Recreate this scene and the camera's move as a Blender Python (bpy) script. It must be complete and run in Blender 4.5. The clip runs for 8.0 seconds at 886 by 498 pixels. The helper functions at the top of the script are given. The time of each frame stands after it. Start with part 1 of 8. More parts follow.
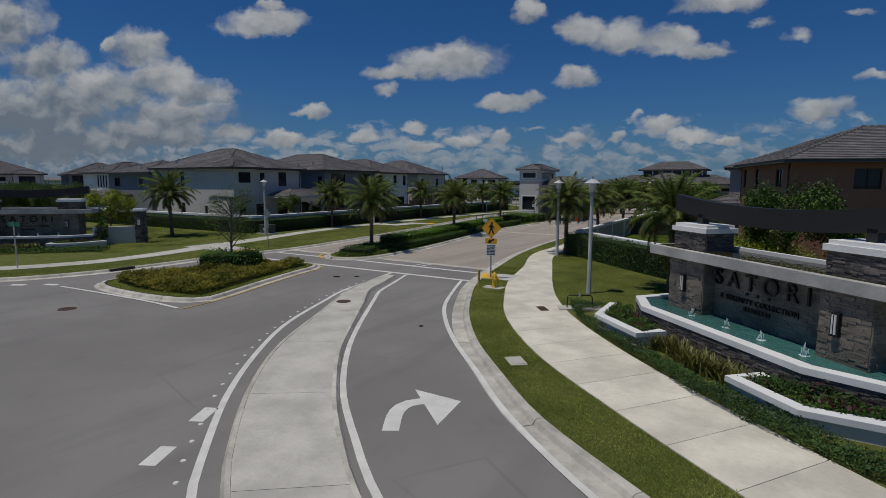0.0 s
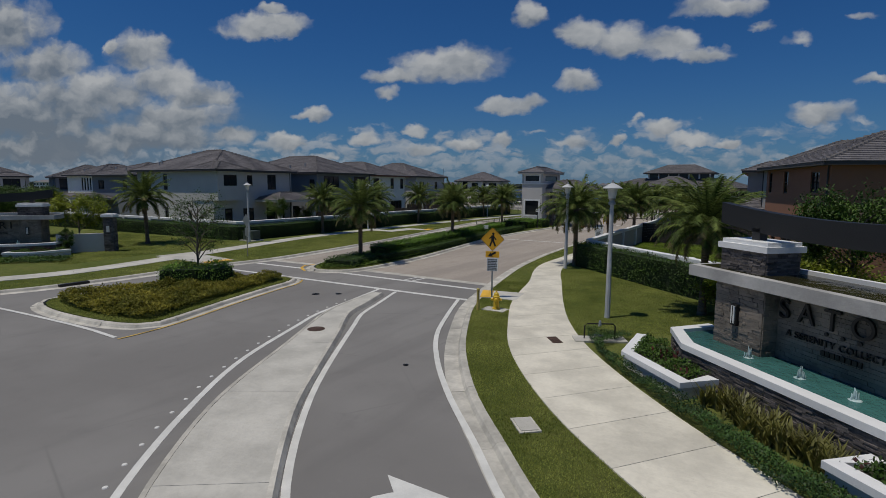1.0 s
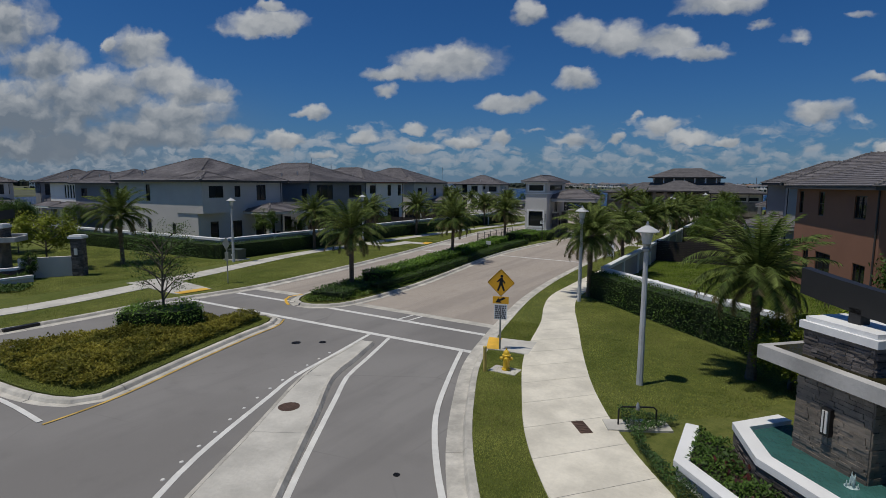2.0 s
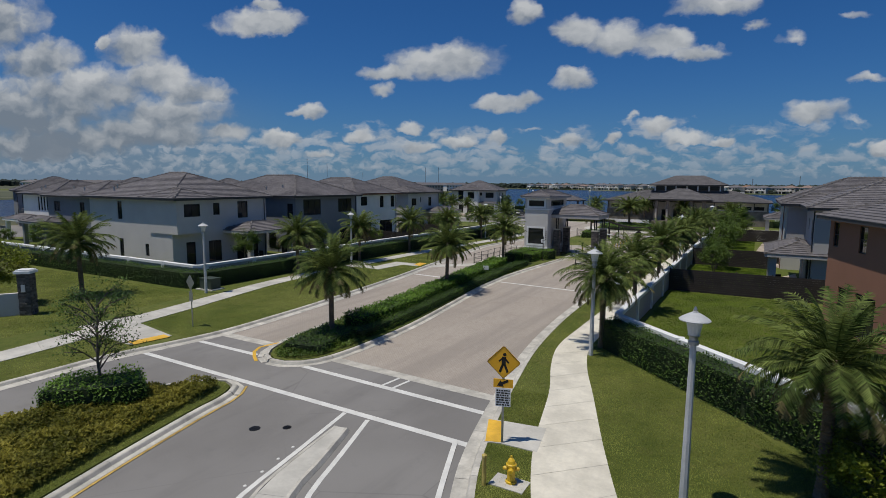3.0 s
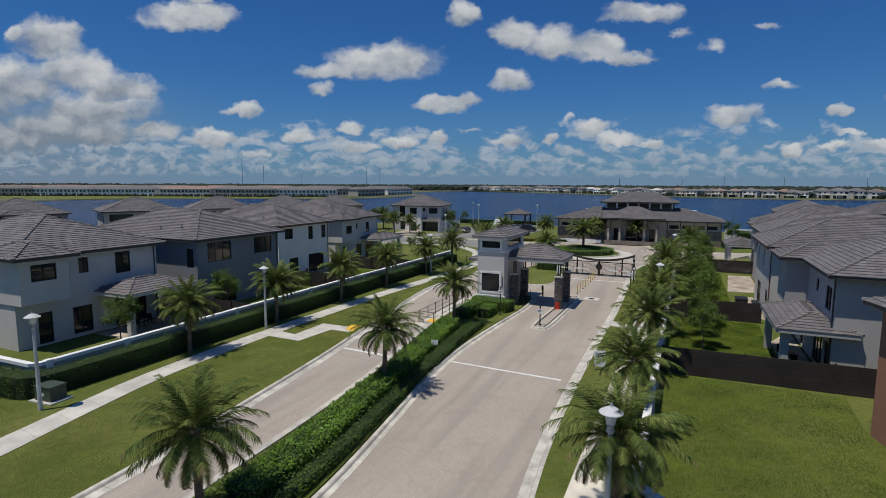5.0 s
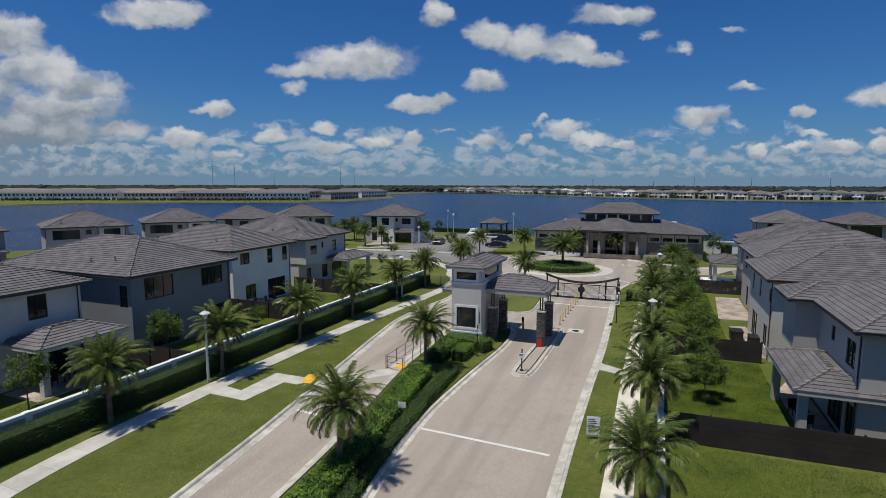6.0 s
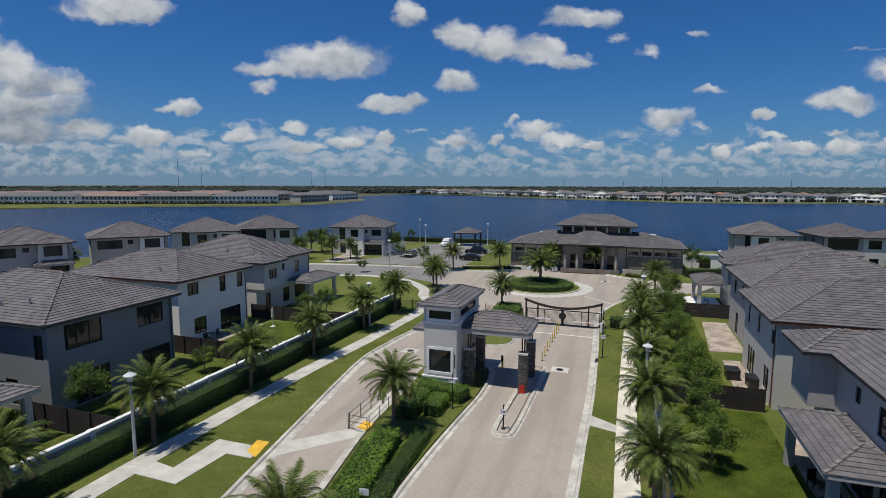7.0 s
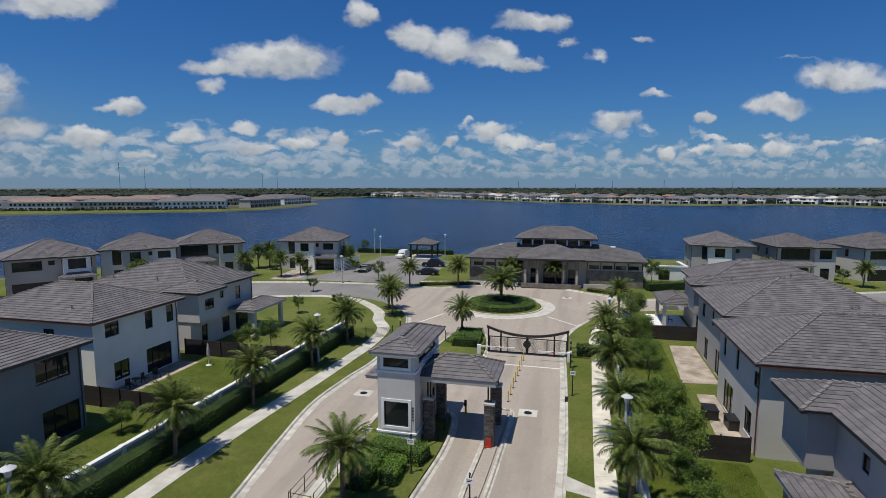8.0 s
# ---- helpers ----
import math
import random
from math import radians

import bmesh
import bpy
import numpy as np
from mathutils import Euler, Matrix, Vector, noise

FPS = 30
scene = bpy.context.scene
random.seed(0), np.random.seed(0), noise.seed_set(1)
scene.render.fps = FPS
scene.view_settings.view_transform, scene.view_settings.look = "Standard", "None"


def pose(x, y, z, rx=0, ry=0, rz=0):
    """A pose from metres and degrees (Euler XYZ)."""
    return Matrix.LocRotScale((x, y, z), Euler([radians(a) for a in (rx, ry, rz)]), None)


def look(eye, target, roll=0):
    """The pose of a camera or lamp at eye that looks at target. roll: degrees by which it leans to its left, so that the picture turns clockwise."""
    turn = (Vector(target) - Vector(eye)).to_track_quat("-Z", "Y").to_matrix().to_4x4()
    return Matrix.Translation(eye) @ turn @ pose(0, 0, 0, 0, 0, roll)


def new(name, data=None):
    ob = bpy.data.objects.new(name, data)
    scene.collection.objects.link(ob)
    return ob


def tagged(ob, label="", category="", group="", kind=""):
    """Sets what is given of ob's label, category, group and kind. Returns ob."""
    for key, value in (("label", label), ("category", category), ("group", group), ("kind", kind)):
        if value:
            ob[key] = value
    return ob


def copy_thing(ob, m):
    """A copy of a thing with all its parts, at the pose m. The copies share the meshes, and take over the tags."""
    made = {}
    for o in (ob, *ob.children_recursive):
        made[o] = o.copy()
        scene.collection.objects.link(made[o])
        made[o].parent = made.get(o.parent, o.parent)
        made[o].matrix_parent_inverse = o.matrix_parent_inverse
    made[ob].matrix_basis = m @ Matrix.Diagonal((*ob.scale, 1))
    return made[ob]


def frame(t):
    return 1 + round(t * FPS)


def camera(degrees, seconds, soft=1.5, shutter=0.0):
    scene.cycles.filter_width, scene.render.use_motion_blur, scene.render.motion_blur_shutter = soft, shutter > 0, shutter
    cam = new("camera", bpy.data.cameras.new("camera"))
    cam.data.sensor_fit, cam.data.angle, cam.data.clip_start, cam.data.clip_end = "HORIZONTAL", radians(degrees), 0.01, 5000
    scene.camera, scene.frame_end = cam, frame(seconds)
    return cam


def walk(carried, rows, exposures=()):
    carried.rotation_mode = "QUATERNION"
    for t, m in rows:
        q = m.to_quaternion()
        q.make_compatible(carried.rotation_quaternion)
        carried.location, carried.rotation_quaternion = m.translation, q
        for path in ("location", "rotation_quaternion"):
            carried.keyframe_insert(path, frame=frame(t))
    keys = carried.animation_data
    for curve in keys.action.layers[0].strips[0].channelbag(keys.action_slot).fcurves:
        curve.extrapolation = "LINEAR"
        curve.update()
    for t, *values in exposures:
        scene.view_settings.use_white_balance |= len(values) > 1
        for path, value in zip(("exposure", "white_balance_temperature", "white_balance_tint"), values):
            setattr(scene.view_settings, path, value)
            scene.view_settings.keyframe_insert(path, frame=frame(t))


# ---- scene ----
cam = camera(79.0, 8.0, soft=0.5)
PATH = [
    (0, (14.033, -23.769, 5.154), (13.019, -22.062, 4.908), 0.2),
    (0.5, (13.222, -22.054, 5.177), (12.207, -20.349, 4.932), 0.2),
    (1, (12.384, -20.384, 5.212), (11.367, -18.678, 4.977), 0.3),
    (1.5, (11.409, -18.842, 5.776), (10.394, -17.135, 5.536), 0.3),
    (3, (8.54, -13.637, 8.4), (7.539, -11.923, 8.156), 0.4),
    (3.5, (7.342, -11.374, 9.328), (6.376, -9.64, 9.082), 0.3),
    (4, (6.031, -9.239, 10.129), (5.126, -7.473, 9.886), 0.3),
    (4.5, (4.774, -6.957, 11.027), (3.919, -5.165, 10.785), 0.3),
    (6, (1.912, 0.685, 14.209), (1.183, 2.532, 13.968), 0.1),
    (6.5, (1.0, 3.303, 15.285), (0.317, 5.168, 15.045), 0.1),
    (7, (0.112, 5.778, 16.386), (-0.522, 7.66, 16.146), 0.1),
    (7.5, (-0.682, 8.129, 17.454), (-1.243, 10.034, 17.216), -0.1),
    (8, (-1.376, 10.532, 18.427), (-1.854, 12.46, 18.192), -0.1),
]
walk(cam, [(t, look(eye, target, roll)) for t, eye, target, roll in PATH], [(0, -0.80), (1.5, -0.66), (3.5, -0.30), (5, -0.2), (6, -0.14), (8, -0.07)])

# ---- light ----
SUN_AZ = math.atan2(-0.62, -0.78)
SUN_EL = radians(73)
sun = new("sun", bpy.data.lights.new("sun", "SUN"))
sun.data.energy, sun.data.angle, sun.data.color = 4.2, radians(0.53), (1.0, 0.945, 0.84)
sun.matrix_basis = look((0, 0, 60), (-math.sin(SUN_AZ) * math.cos(SUN_EL), -math.cos(SUN_AZ) * math.cos(SUN_EL), 60 - math.sin(SUN_EL)))

world = bpy.data.worlds.new("sky")
scene.world = world
world.use_nodes = True


class Nodes:
    """Short hand for wiring shader nodes."""

    def __init__(self, tree):
        self.t = tree
        tree.nodes.clear()

    def n(self, kind, **props):
        node = self.t.nodes.new(kind)
        if "operation" in props:
            node.operation = props["operation"]
        if "use_clamp" in props:
            node.use_clamp = props["use_clamp"]
        if "data_type" in props:
            node.data_type, node.blend_type = props["data_type"], props["blend_type"]
        if "noise_dimensions" in props:
            node.noise_dimensions = props["noise_dimensions"]
        if "interpolation_type" in props:
            node.interpolation_type = props["interpolation_type"]
        if "sky_type" in props:
            node.sky_type = props["sky_type"]
        if "feature" in props:
            node.feature = props["feature"]
        return node

    def put(self, socket, value):
        if isinstance(value, bpy.types.NodeSocket):
            self.t.links.new(value, socket)
        elif value is not None:
            socket.default_value = value

    def m(self, op, a, b=None, c=None, clamp=False):
        node = self.n("ShaderNodeMath", operation=op, use_clamp=clamp)
        for i, value in enumerate((a, b, c)):
            self.put(node.inputs[i], value)
        return node.outputs[0]

    def vm(self, op, a, b=None, out=0):
        node = self.n("ShaderNodeVectorMath", operation=op)
        self.put(node.inputs[0], a)
        if b is not None:
            self.put(node.inputs[1], b)
        return node.outputs[out]

    def mix(self, f, a, b, blend="MIX"):
        node = self.n("ShaderNodeMix", data_type="RGBA", blend_type=blend)
        self.put(node.inputs[0], f)
        self.put(node.inputs[6], a if isinstance(a, bpy.types.NodeSocket) else (*a, 1)[:4])
        self.put(node.inputs[7], b if isinstance(b, bpy.types.NodeSocket) else (*b, 1)[:4])
        return node.outputs[2]

    def noise(self, vec, scale, detail=4, rough=0.55, dims="3D"):
        node = self.n("ShaderNodeTexNoise", noise_dimensions=dims)
        self.put(node.inputs["Vector"], vec)
        self.put(node.inputs["Scale"], scale)
        self.put(node.inputs["Detail"], detail)
        self.put(node.inputs["Roughness"], rough)
        return node.outputs[0]

    def step(self, x, lo, hi):
        node = self.n("ShaderNodeMapRange", interpolation_type="SMOOTHSTEP")
        self.put(node.inputs[0], x)
        self.put(node.inputs[1], lo)
        self.put(node.inputs[2], hi)
        return node.outputs[0]


# Cumulus of the day: place across, height, half width, half height, all as slopes from the heading below, and how solid it is.
CLOUD_BANK = [(-1.153, 0.326, 0.121, 0.080), (-1.048, 0.247, 0.105, 0.052), (-0.824, 0.260, 0.075, 0.046), (-0.890, 0.278, 0.019, 0.019),
              (-0.776, 0.205, 0.087, 0.047), (-0.689, 0.173, 0.078, 0.030), (-0.944, 0.181, 0.163, 0.057), (-0.749, 0.132, 0.135, 0.039),
              (-1.101, 0.143, 0.215, 0.083), (-0.836, 0.093, 0.226, 0.037), (-1.080, 0.069, 0.216, 0.041), (-0.624, 0.100, 0.062, 0.022),
              (-0.515, 0.080, 0.055, 0.020), (-1.387, 0.246, 0.232, 0.157), (-1.502, 0.112, 0.243, 0.089), (-0.433, 0.053, 0.035, 0.009, 0.7)]
CLOUDS_HIGH = [(-0.549, 0.303, 0.100, 0.029), (-0.530, 0.335, 0.033, 0.014), (-0.615, 0.302, 0.041, 0.013, 0.7), (-0.178, 0.214, 0.105, 0.040),
               (-0.284, 0.200, 0.060, 0.018), 
               (-0.300, 0.169, 0.026, 0.017, 0.8), (-0.449, 0.134, 0.038, 0.015), (0.047, 0.181, 0.037, 0.021), (-0.081, 0.142, 0.051, 0.018), (-0.038, 0.146, 0.030, 0.018)]
CLOUDS_MIDDLE = [(0.060, 0.261, 0.050, 0.030), (0.119, 0.246, 0.056, 0.032), (0.195, 0.237, 0.055, 0.030), (0.253, 0.218, 0.049, 0.016),
                 (-0.042, 0.298, 0.030, 0.029, 0.8), (0.270, 0.294, 0.070, 0.022), (0.341, 0.262, 0.026, 0.011, 0.5), (0.394, 0.242, 0.034, 0.016, 0.5),
                 (0.483, 0.271, 0.024, 0.011, 0.7), (0.447, 0.120, 0.046, 0.022)]
CLOUDS_ROW = [(-0.247, 0.103, 0.027, 0.015), (-0.347, 0.086, 0.029, 0.015), (-0.230, 0.068, 0.039, 0.015), (-0.150, 0.075, 0.038, 0.013),
              (-0.082, 0.084, 0.021, 0.017), (0.153, 0.117, 0.019, 0.006, 0.7), (0.196, 0.100, 0.032, 0.017), (0.243, 0.081, 0.044, 0.015),
              (0.297, 0.074, 0.027, 0.011), (0.121, 0.079, 0.015, 0.011), (0.049, 0.078, 0.035, 0.015)]
CLOUDS_RIGHT = [(0.908, 0.209, 0.115, 0.039, 0.8), (0.767, 0.151, 0.067, 0.028), (0.612, 0.127, 0.023, 0.013), (0.641, 0.088, 0.026, 0.010),
                (0.513, 0.168, 0.036, 0.012, 0.6), (0.755, 0.095, 0.041, 0.011, 0.6), (0.877, 0.083, 0.044, 0.009, 0.7), (0.542, 0.057, 0.018, 0.016),
                (0.797, 0.244, 0.071, 0.006, 0.4), (0.692, 0.071, 0.031, 0.010), (0.610, 0.068, 0.035, 0.010, 0.6), (0.775, 0.072, 0.036, 0.011),
                (0.969, 0.087, 0.037, 0.011, 0.7), (1.086, 0.166, 0.076, 0.028), (1.176, 0.267, 0.102, 0.033), (1.249, 0.100, 0.079, 0.021)]


def build_sky():
    w = Nodes(world.node_tree)
    sky = w.n("ShaderNodeTexSky", sky_type="NISHITA")
    sky.sun_disc, sky.sun_elevation, sky.sun_rotation = False, SUN_EL, SUN_AZ % (2 * math.pi)
    sky.air_density, sky.dust_density, sky.ozone_density = 1.0, 0.6, 2.2
    way = w.n("ShaderNodeTexCoord").outputs["Generated"]
    split = w.n("ShaderNodeSeparateXYZ")
    w.put(split.inputs[0], way)
    head = radians(-20)
    fw = w.vm("DOT_PRODUCT", way, (math.sin(head), math.cos(head), 0), out=1)
    rt = w.vm("DOT_PRODUCT", way, (math.cos(head), -math.sin(head), 0), out=1)
    safe = w.m("MAXIMUM", fw, 0.05)
    u, v = w.m("DIVIDE", rt, safe), w.m("DIVIDE", split.outputs[2], safe)
    uv = w.n("ShaderNodeCombineXYZ")
    w.put(uv.inputs[0], u)
    w.put(uv.inputs[1], w.m("MULTIPLY", v, 1.3))
    # the outline of each cloud is pushed about by billows of two sizes
    warp = w.n("ShaderNodeTexNoise", noise_dimensions="3D")
    w.put(warp.inputs["Vector"], uv.outputs[0])
    warp.inputs["Scale"].default_value, warp.inputs["Detail"].default_value = 22.0, 2.0
    curl = w.n("ShaderNodeTexNoise", noise_dimensions="3D")
    w.put(curl.inputs["Vector"], w.vm("ADD", uv.outputs[0], (3, 9, 2)))
    curl.inputs["Scale"].default_value, curl.inputs["Detail"].default_value, curl.inputs["Roughness"].default_value = 70.0, 3.0, 0.5
    shift = w.vm("ADD", w.vm("MULTIPLY", w.vm("SUBTRACT", warp.outputs[1], (0.5, 0.5, 0.5)), (0.040, 0.030, 0)), w.vm("MULTIPLY", w.vm("SUBTRACT", curl.outputs[1], (0.5, 0.5, 0.5)), (0.016, 0.014, 0)))
    bent = w.vm("ADD", uv.outputs[0], shift)
    sp = w.n("ShaderNodeSeparateXYZ")
    w.put(sp.inputs[0], shift)
    wu, wv = w.m("ADD", u, sp.outputs[0]), w.m("ADD", v, sp.outputs[1])
    big = w.noise(bent, 17, 4, 0.48)
    soft = w.noise(w.vm("MULTIPLY", bent, (1.0, 1.7, 1.0)), 9, 3, 0.5)
    puff = w.m("SUBTRACT", big, 0.5)
    total, base = None, None
    for cx, cy, rx, ry, *solid in CLOUD_BANK + CLOUDS_HIGH + CLOUDS_MIDDLE + CLOUDS_ROW + CLOUDS_RIGHT:
        dx = w.m("MULTIPLY_ADD", wu, 1 / rx, -cx / rx)
        dy = w.m("MULTIPLY_ADD", wv, 1 / ry, -cy / ry)
        # flat bottoms: the lower half falls off faster
        low = w.m("MULTIPLY", w.m("MINIMUM", dy, 0.0), 0.35)
        dd = w.m("ADD", dy, low)
        r2 = w.m("MULTIPLY_ADD", dx, dx, w.m("MULTIPLY", dd, dd))
        body = w.m("SUBTRACT", 1.15 * solid[0] if solid else 1.15, r2)
        pos = w.m("MAXIMUM", body, 0.0)
        if total is None:
            total, base, mass = body, w.m("MULTIPLY", pos, dy), pos
        else:
            total = w.m("SMOOTH_MAX", total, body, 0.3)
            base = w.m("MULTIPLY_ADD", pos, dy, base)
            mass = w.m("ADD", mass, pos)
    tone = w.m("DIVIDE", base, w.m("MAXIMUM", mass, 0.08))
    dens = w.m("MULTIPLY_ADD", puff, 2.0, total)
    relief = w.m("SUBTRACT", big, w.noise(w.vm("ADD", bent, (-0.012, 0.026, 0)), 17, 4, 0.48))
    front = w.step(dens, -0.20, 0.95)
    dim = w.m("MULTIPLY", w.step(u, -0.66, -1.15), -0.30)
    grey = w.m("MULTIPLY", w.m("MULTIPLY", w.step(u, -0.5, -0.7), w.step(v, 0.24, 0.08)), -0.40)
    light = w.m("ADD", w.m("MULTIPLY_ADD", tone, 0.40, 0.64), w.m("ADD", w.m("MULTIPLY_ADD", relief, 1.25, w.m("MULTIPLY_ADD", w.m("SUBTRACT", soft, 0.5), 1.1, dim)), grey), clamp=True)
    white = w.mix(light, (3.2, 3.9, 4.8), (9.9, 10.2, 10.4))
    # the clear air, paler towards the horizon, and the rain haze under the big bank
    haze = w.m("POWER", w.m("SUBTRACT", 1.0, w.m("ABSOLUTE", split.outputs[2])), 14.0)
    air = w.mix(w.m("MULTIPLY", haze, 0.66), w.mix(1.0, sky.outputs[0], (0.235, 0.655, 1.20), "MULTIPLY"), (3.3, 4.7, 6.8))
    veil = w.m("MULTIPLY", w.m("MULTIPLY", w.step(u, -0.45, -0.85), w.step(v, 0.22, 0.06)), 0.6)
    colour = w.mix(w.m("MULTIPLY", veil, w.step(fw, 0.1, 0.3)), air, (2.9, 3.9, 5.2))
    # distant rows of small cumulus, one behind the other, low over the horizon
    ahead = w.step(fw, 0.1, 0.3)
    for k, (vb, tall, scale, cut) in enumerate(((0.018, 0.014, 40.0, 0.14), (0.031, 0.017, 32.0, 0.12), (0.046, 0.021, 26.0, 0.10), (0.064, 0.024, 21.0, 0.02), (0.086, 0.026, 17.0, -0.14))):
        at = w.n("ShaderNodeCombineXYZ")
        w.put(at.inputs[0], w.m("MULTIPLY_ADD", wu, scale, 7.3 * k))
        w.put(at.inputs[1], w.m("MULTIPLY", wv, scale * 1.9))
        w.put(at.inputs[2], 3.1 * k)
        n_ = w.noise(at.outputs[0], 1.0, 3, 0.5)
        x = w.m("DIVIDE", w.m("SUBTRACT", v, vb), tall)
        x = w.m("ADD", x, w.m("MULTIPLY", w.m("MINIMUM", x, 0.0), 1.2))
        d_ = w.m("ADD", w.m("MULTIPLY_ADD", w.m("MULTIPLY", x, x), -0.30, 0.06 + cut), w.m("MULTIPLY", w.m("SUBTRACT", n_, 0.5), 3.0))
        a_ = w.m("MULTIPLY", w.m("MULTIPLY", w.step(d_, -0.08, 0.50), ahead), 0.38 + 0.10 * k)
        l_ = w.m("ADD", w.m("MULTIPLY_ADD", x, 0.34, 0.50), w.m("MULTIPLY", w.m("SUBTRACT", n_, 0.5), 0.9), clamp=True)
        colour = w.mix(a_, colour, w.mix(l_, (3.6, 4.6, 5.9), (8.6, 9.2, 9.9)))
    # the rest of the sky, behind and beside: the same broken cumulus
    layer = w.n("ShaderNodeCombineXYZ")
    up = w.m("MAXIMUM", split.outputs[2], 0.06)
    w.put(layer.inputs[0], w.m("DIVIDE", split.outputs[0], up))
    w.put(layer.inputs[1], w.m("DIVIDE", split.outputs[1], up))
    back = w.step(w.noise(layer.outputs[0], 1.1, 6, 0.6), 0.55, 0.68)
    aside = w.step(fw, 0.52, 0.40)
    steep = w.step(v, 0.36, 0.5)
    cover = w.m("MAXIMUM", front, w.m("MULTIPLY", back, w.m("MAXIMUM", aside, steep)))
    cover = w.m("MULTIPLY", cover, w.step(split.outputs[2], 0.0, 0.03))
    colour = w.mix(w.m("MULTIPLY", cover, 0.94), colour, white)
    bg = w.n("ShaderNodeBackground")
    w.put(bg.inputs[0], colour)
    w.put(bg.inputs[1], 0.066)
    w.put(w.n("ShaderNodeOutputWorld").inputs[0], bg.outputs[0])


build_sky()

# ---- materials ----
def mat(name, colour, rough=0.8, metal=0.0, coarse=0.35, fine=18.0, spread=0.18, grain=0.12, bump=0.25, tint=None, through_light=0.0, random_tone=0.0, island=0.0, spec=0.5):
    """A surface with stains at about 1/coarse metres and grain at 1/fine metres."""
    m = bpy.data.materials.new(name)
    m.use_nodes = True
    w = Nodes(m.node_tree)
    place = w.n("ShaderNodeNewGeometry").outputs["Position"]
    a = w.noise(place, coarse, 5, 0.6)
    b = w.noise(place, fine, 3, 0.6)
    dark = [c * (1 - spread) for c in colour]
    light = [min(c * (1 + spread), 1) for c in (tint or colour)]
    col = w.mix(w.step(a, 0.3, 0.7), dark, light)
    f = w.m("MULTIPLY_ADD", b, 2 * grain, 1 - grain)
    if random_tone:
        f = w.m("MULTIPLY", f, w.m("MULTIPLY_ADD", w.n("ShaderNodeObjectInfo").outputs["Random"], 2 * random_tone, 1 - random_tone))
    if island:
        f = w.m("MULTIPLY", f, w.m("MULTIPLY_ADD", w.n("ShaderNodeNewGeometry").outputs["Random Per Island"], 2 * island, 1 - island))
    col = w.vm("SCALE", col)
    w.put(col.node.inputs[3], f)
    p = w.n("ShaderNodeBsdfPrincipled")
    w.put(p.inputs["Base Color"], col)
    w.put(p.inputs["Roughness"], w.m("MULTIPLY_ADD", b, 0.2, rough - 0.1, clamp=True))
    p.inputs["Metallic"].default_value = metal
    p.inputs["Specular IOR Level"].default_value = spec
    if bump:
        bm_ = w.n("ShaderNodeBump")
        bm_.inputs["Strength"].default_value, bm_.inputs["Distance"].default_value = bump, 0.6 / fine
        w.put(bm_.inputs["Height"], b)
        w.put(p.inputs["Normal"], bm_.outputs[0])
    out = p.outputs[0]
    if through_light:
        tr = w.n("ShaderNodeBsdfTranslucent")
        w.put(tr.inputs[0], col)
        ms = w.n("ShaderNodeMixShader")
        ms.inputs[0].default_value = through_light
        w.put(ms.inputs[1], out)
        w.put(ms.inputs[2], tr.outputs[0])
        out = ms.outputs[0]
    w.put(w.n("ShaderNodeOutputMaterial").inputs[0], out)
    return m


def asphalt_mat():
    m = bpy.data.materials.new("asphalt")
    m.use_nodes = True
    w = Nodes(m.node_tree)
    place = w.n("ShaderNodeNewGeometry").outputs["Position"]
    wide, mid, grit = w.noise(place, 0.12, 4), w.noise(place, 0.9, 5, 0.65), w.noise(place, 90, 2)
    col = w.mix(w.step(wide, 0.35, 0.65), (0.176, 0.167, 0.157), (0.224, 0.214, 0.202))
    col = w.mix(w.m("MULTIPLY", w.step(mid, 0.52, 0.78), 0.35), col, (0.128, 0.121, 0.115))
    col = w.mix(w.m("MULTIPLY", w.step(grit, 0.5, 0.75), 0.35), col, (0.26, 0.25, 0.24))
    wear = w.noise(place, 3.5, 6, 0.75)
    col = w.mix(w.m("MULTIPLY", w.step(wear, 0.56, 0.72), 0.3), col, (0.23, 0.22, 0.205))
    drift = w.noise(w.vm("MULTIPLY", place, (0.5, 0.07, 0.0)), 1.0, 4, 0.6)
    col = w.mix(w.m("MULTIPLY", w.step(drift, 0.50, 0.68), 0.35), col, (0.135, 0.128, 0.122))
    # fine cracks and old patches
    crack = w.n("ShaderNodeTexVoronoi", feature="DISTANCE_TO_EDGE")
    w.put(crack.inputs["Vector"], place)
    crack.inputs["Scale"].default_value = 0.16
    line = w.m("MULTIPLY", w.step(crack.outputs[0], 0.006, 0.0), w.step(wide, 0.45, 0.6))
    col = w.mix(w.m("MULTIPLY", line, 0.22), col, (0.05, 0.048, 0.046))
    p = w.n("ShaderNodeBsdfPrincipled")
    w.put(p.inputs["Base Color"], col)
    p.inputs["Roughness"].default_value = 0.88
    bm_ = w.n("ShaderNodeBump")
    bm_.inputs["Strength"].default_value, bm_.inputs["Distance"].default_value = 0.35, 0.006
    w.put(bm_.inputs["Height"], grit)
    w.put(p.inputs["Normal"], bm_.outputs[0])
    w.put(w.n("ShaderNodeOutputMaterial").inputs[0], p.outputs[0])
    return m


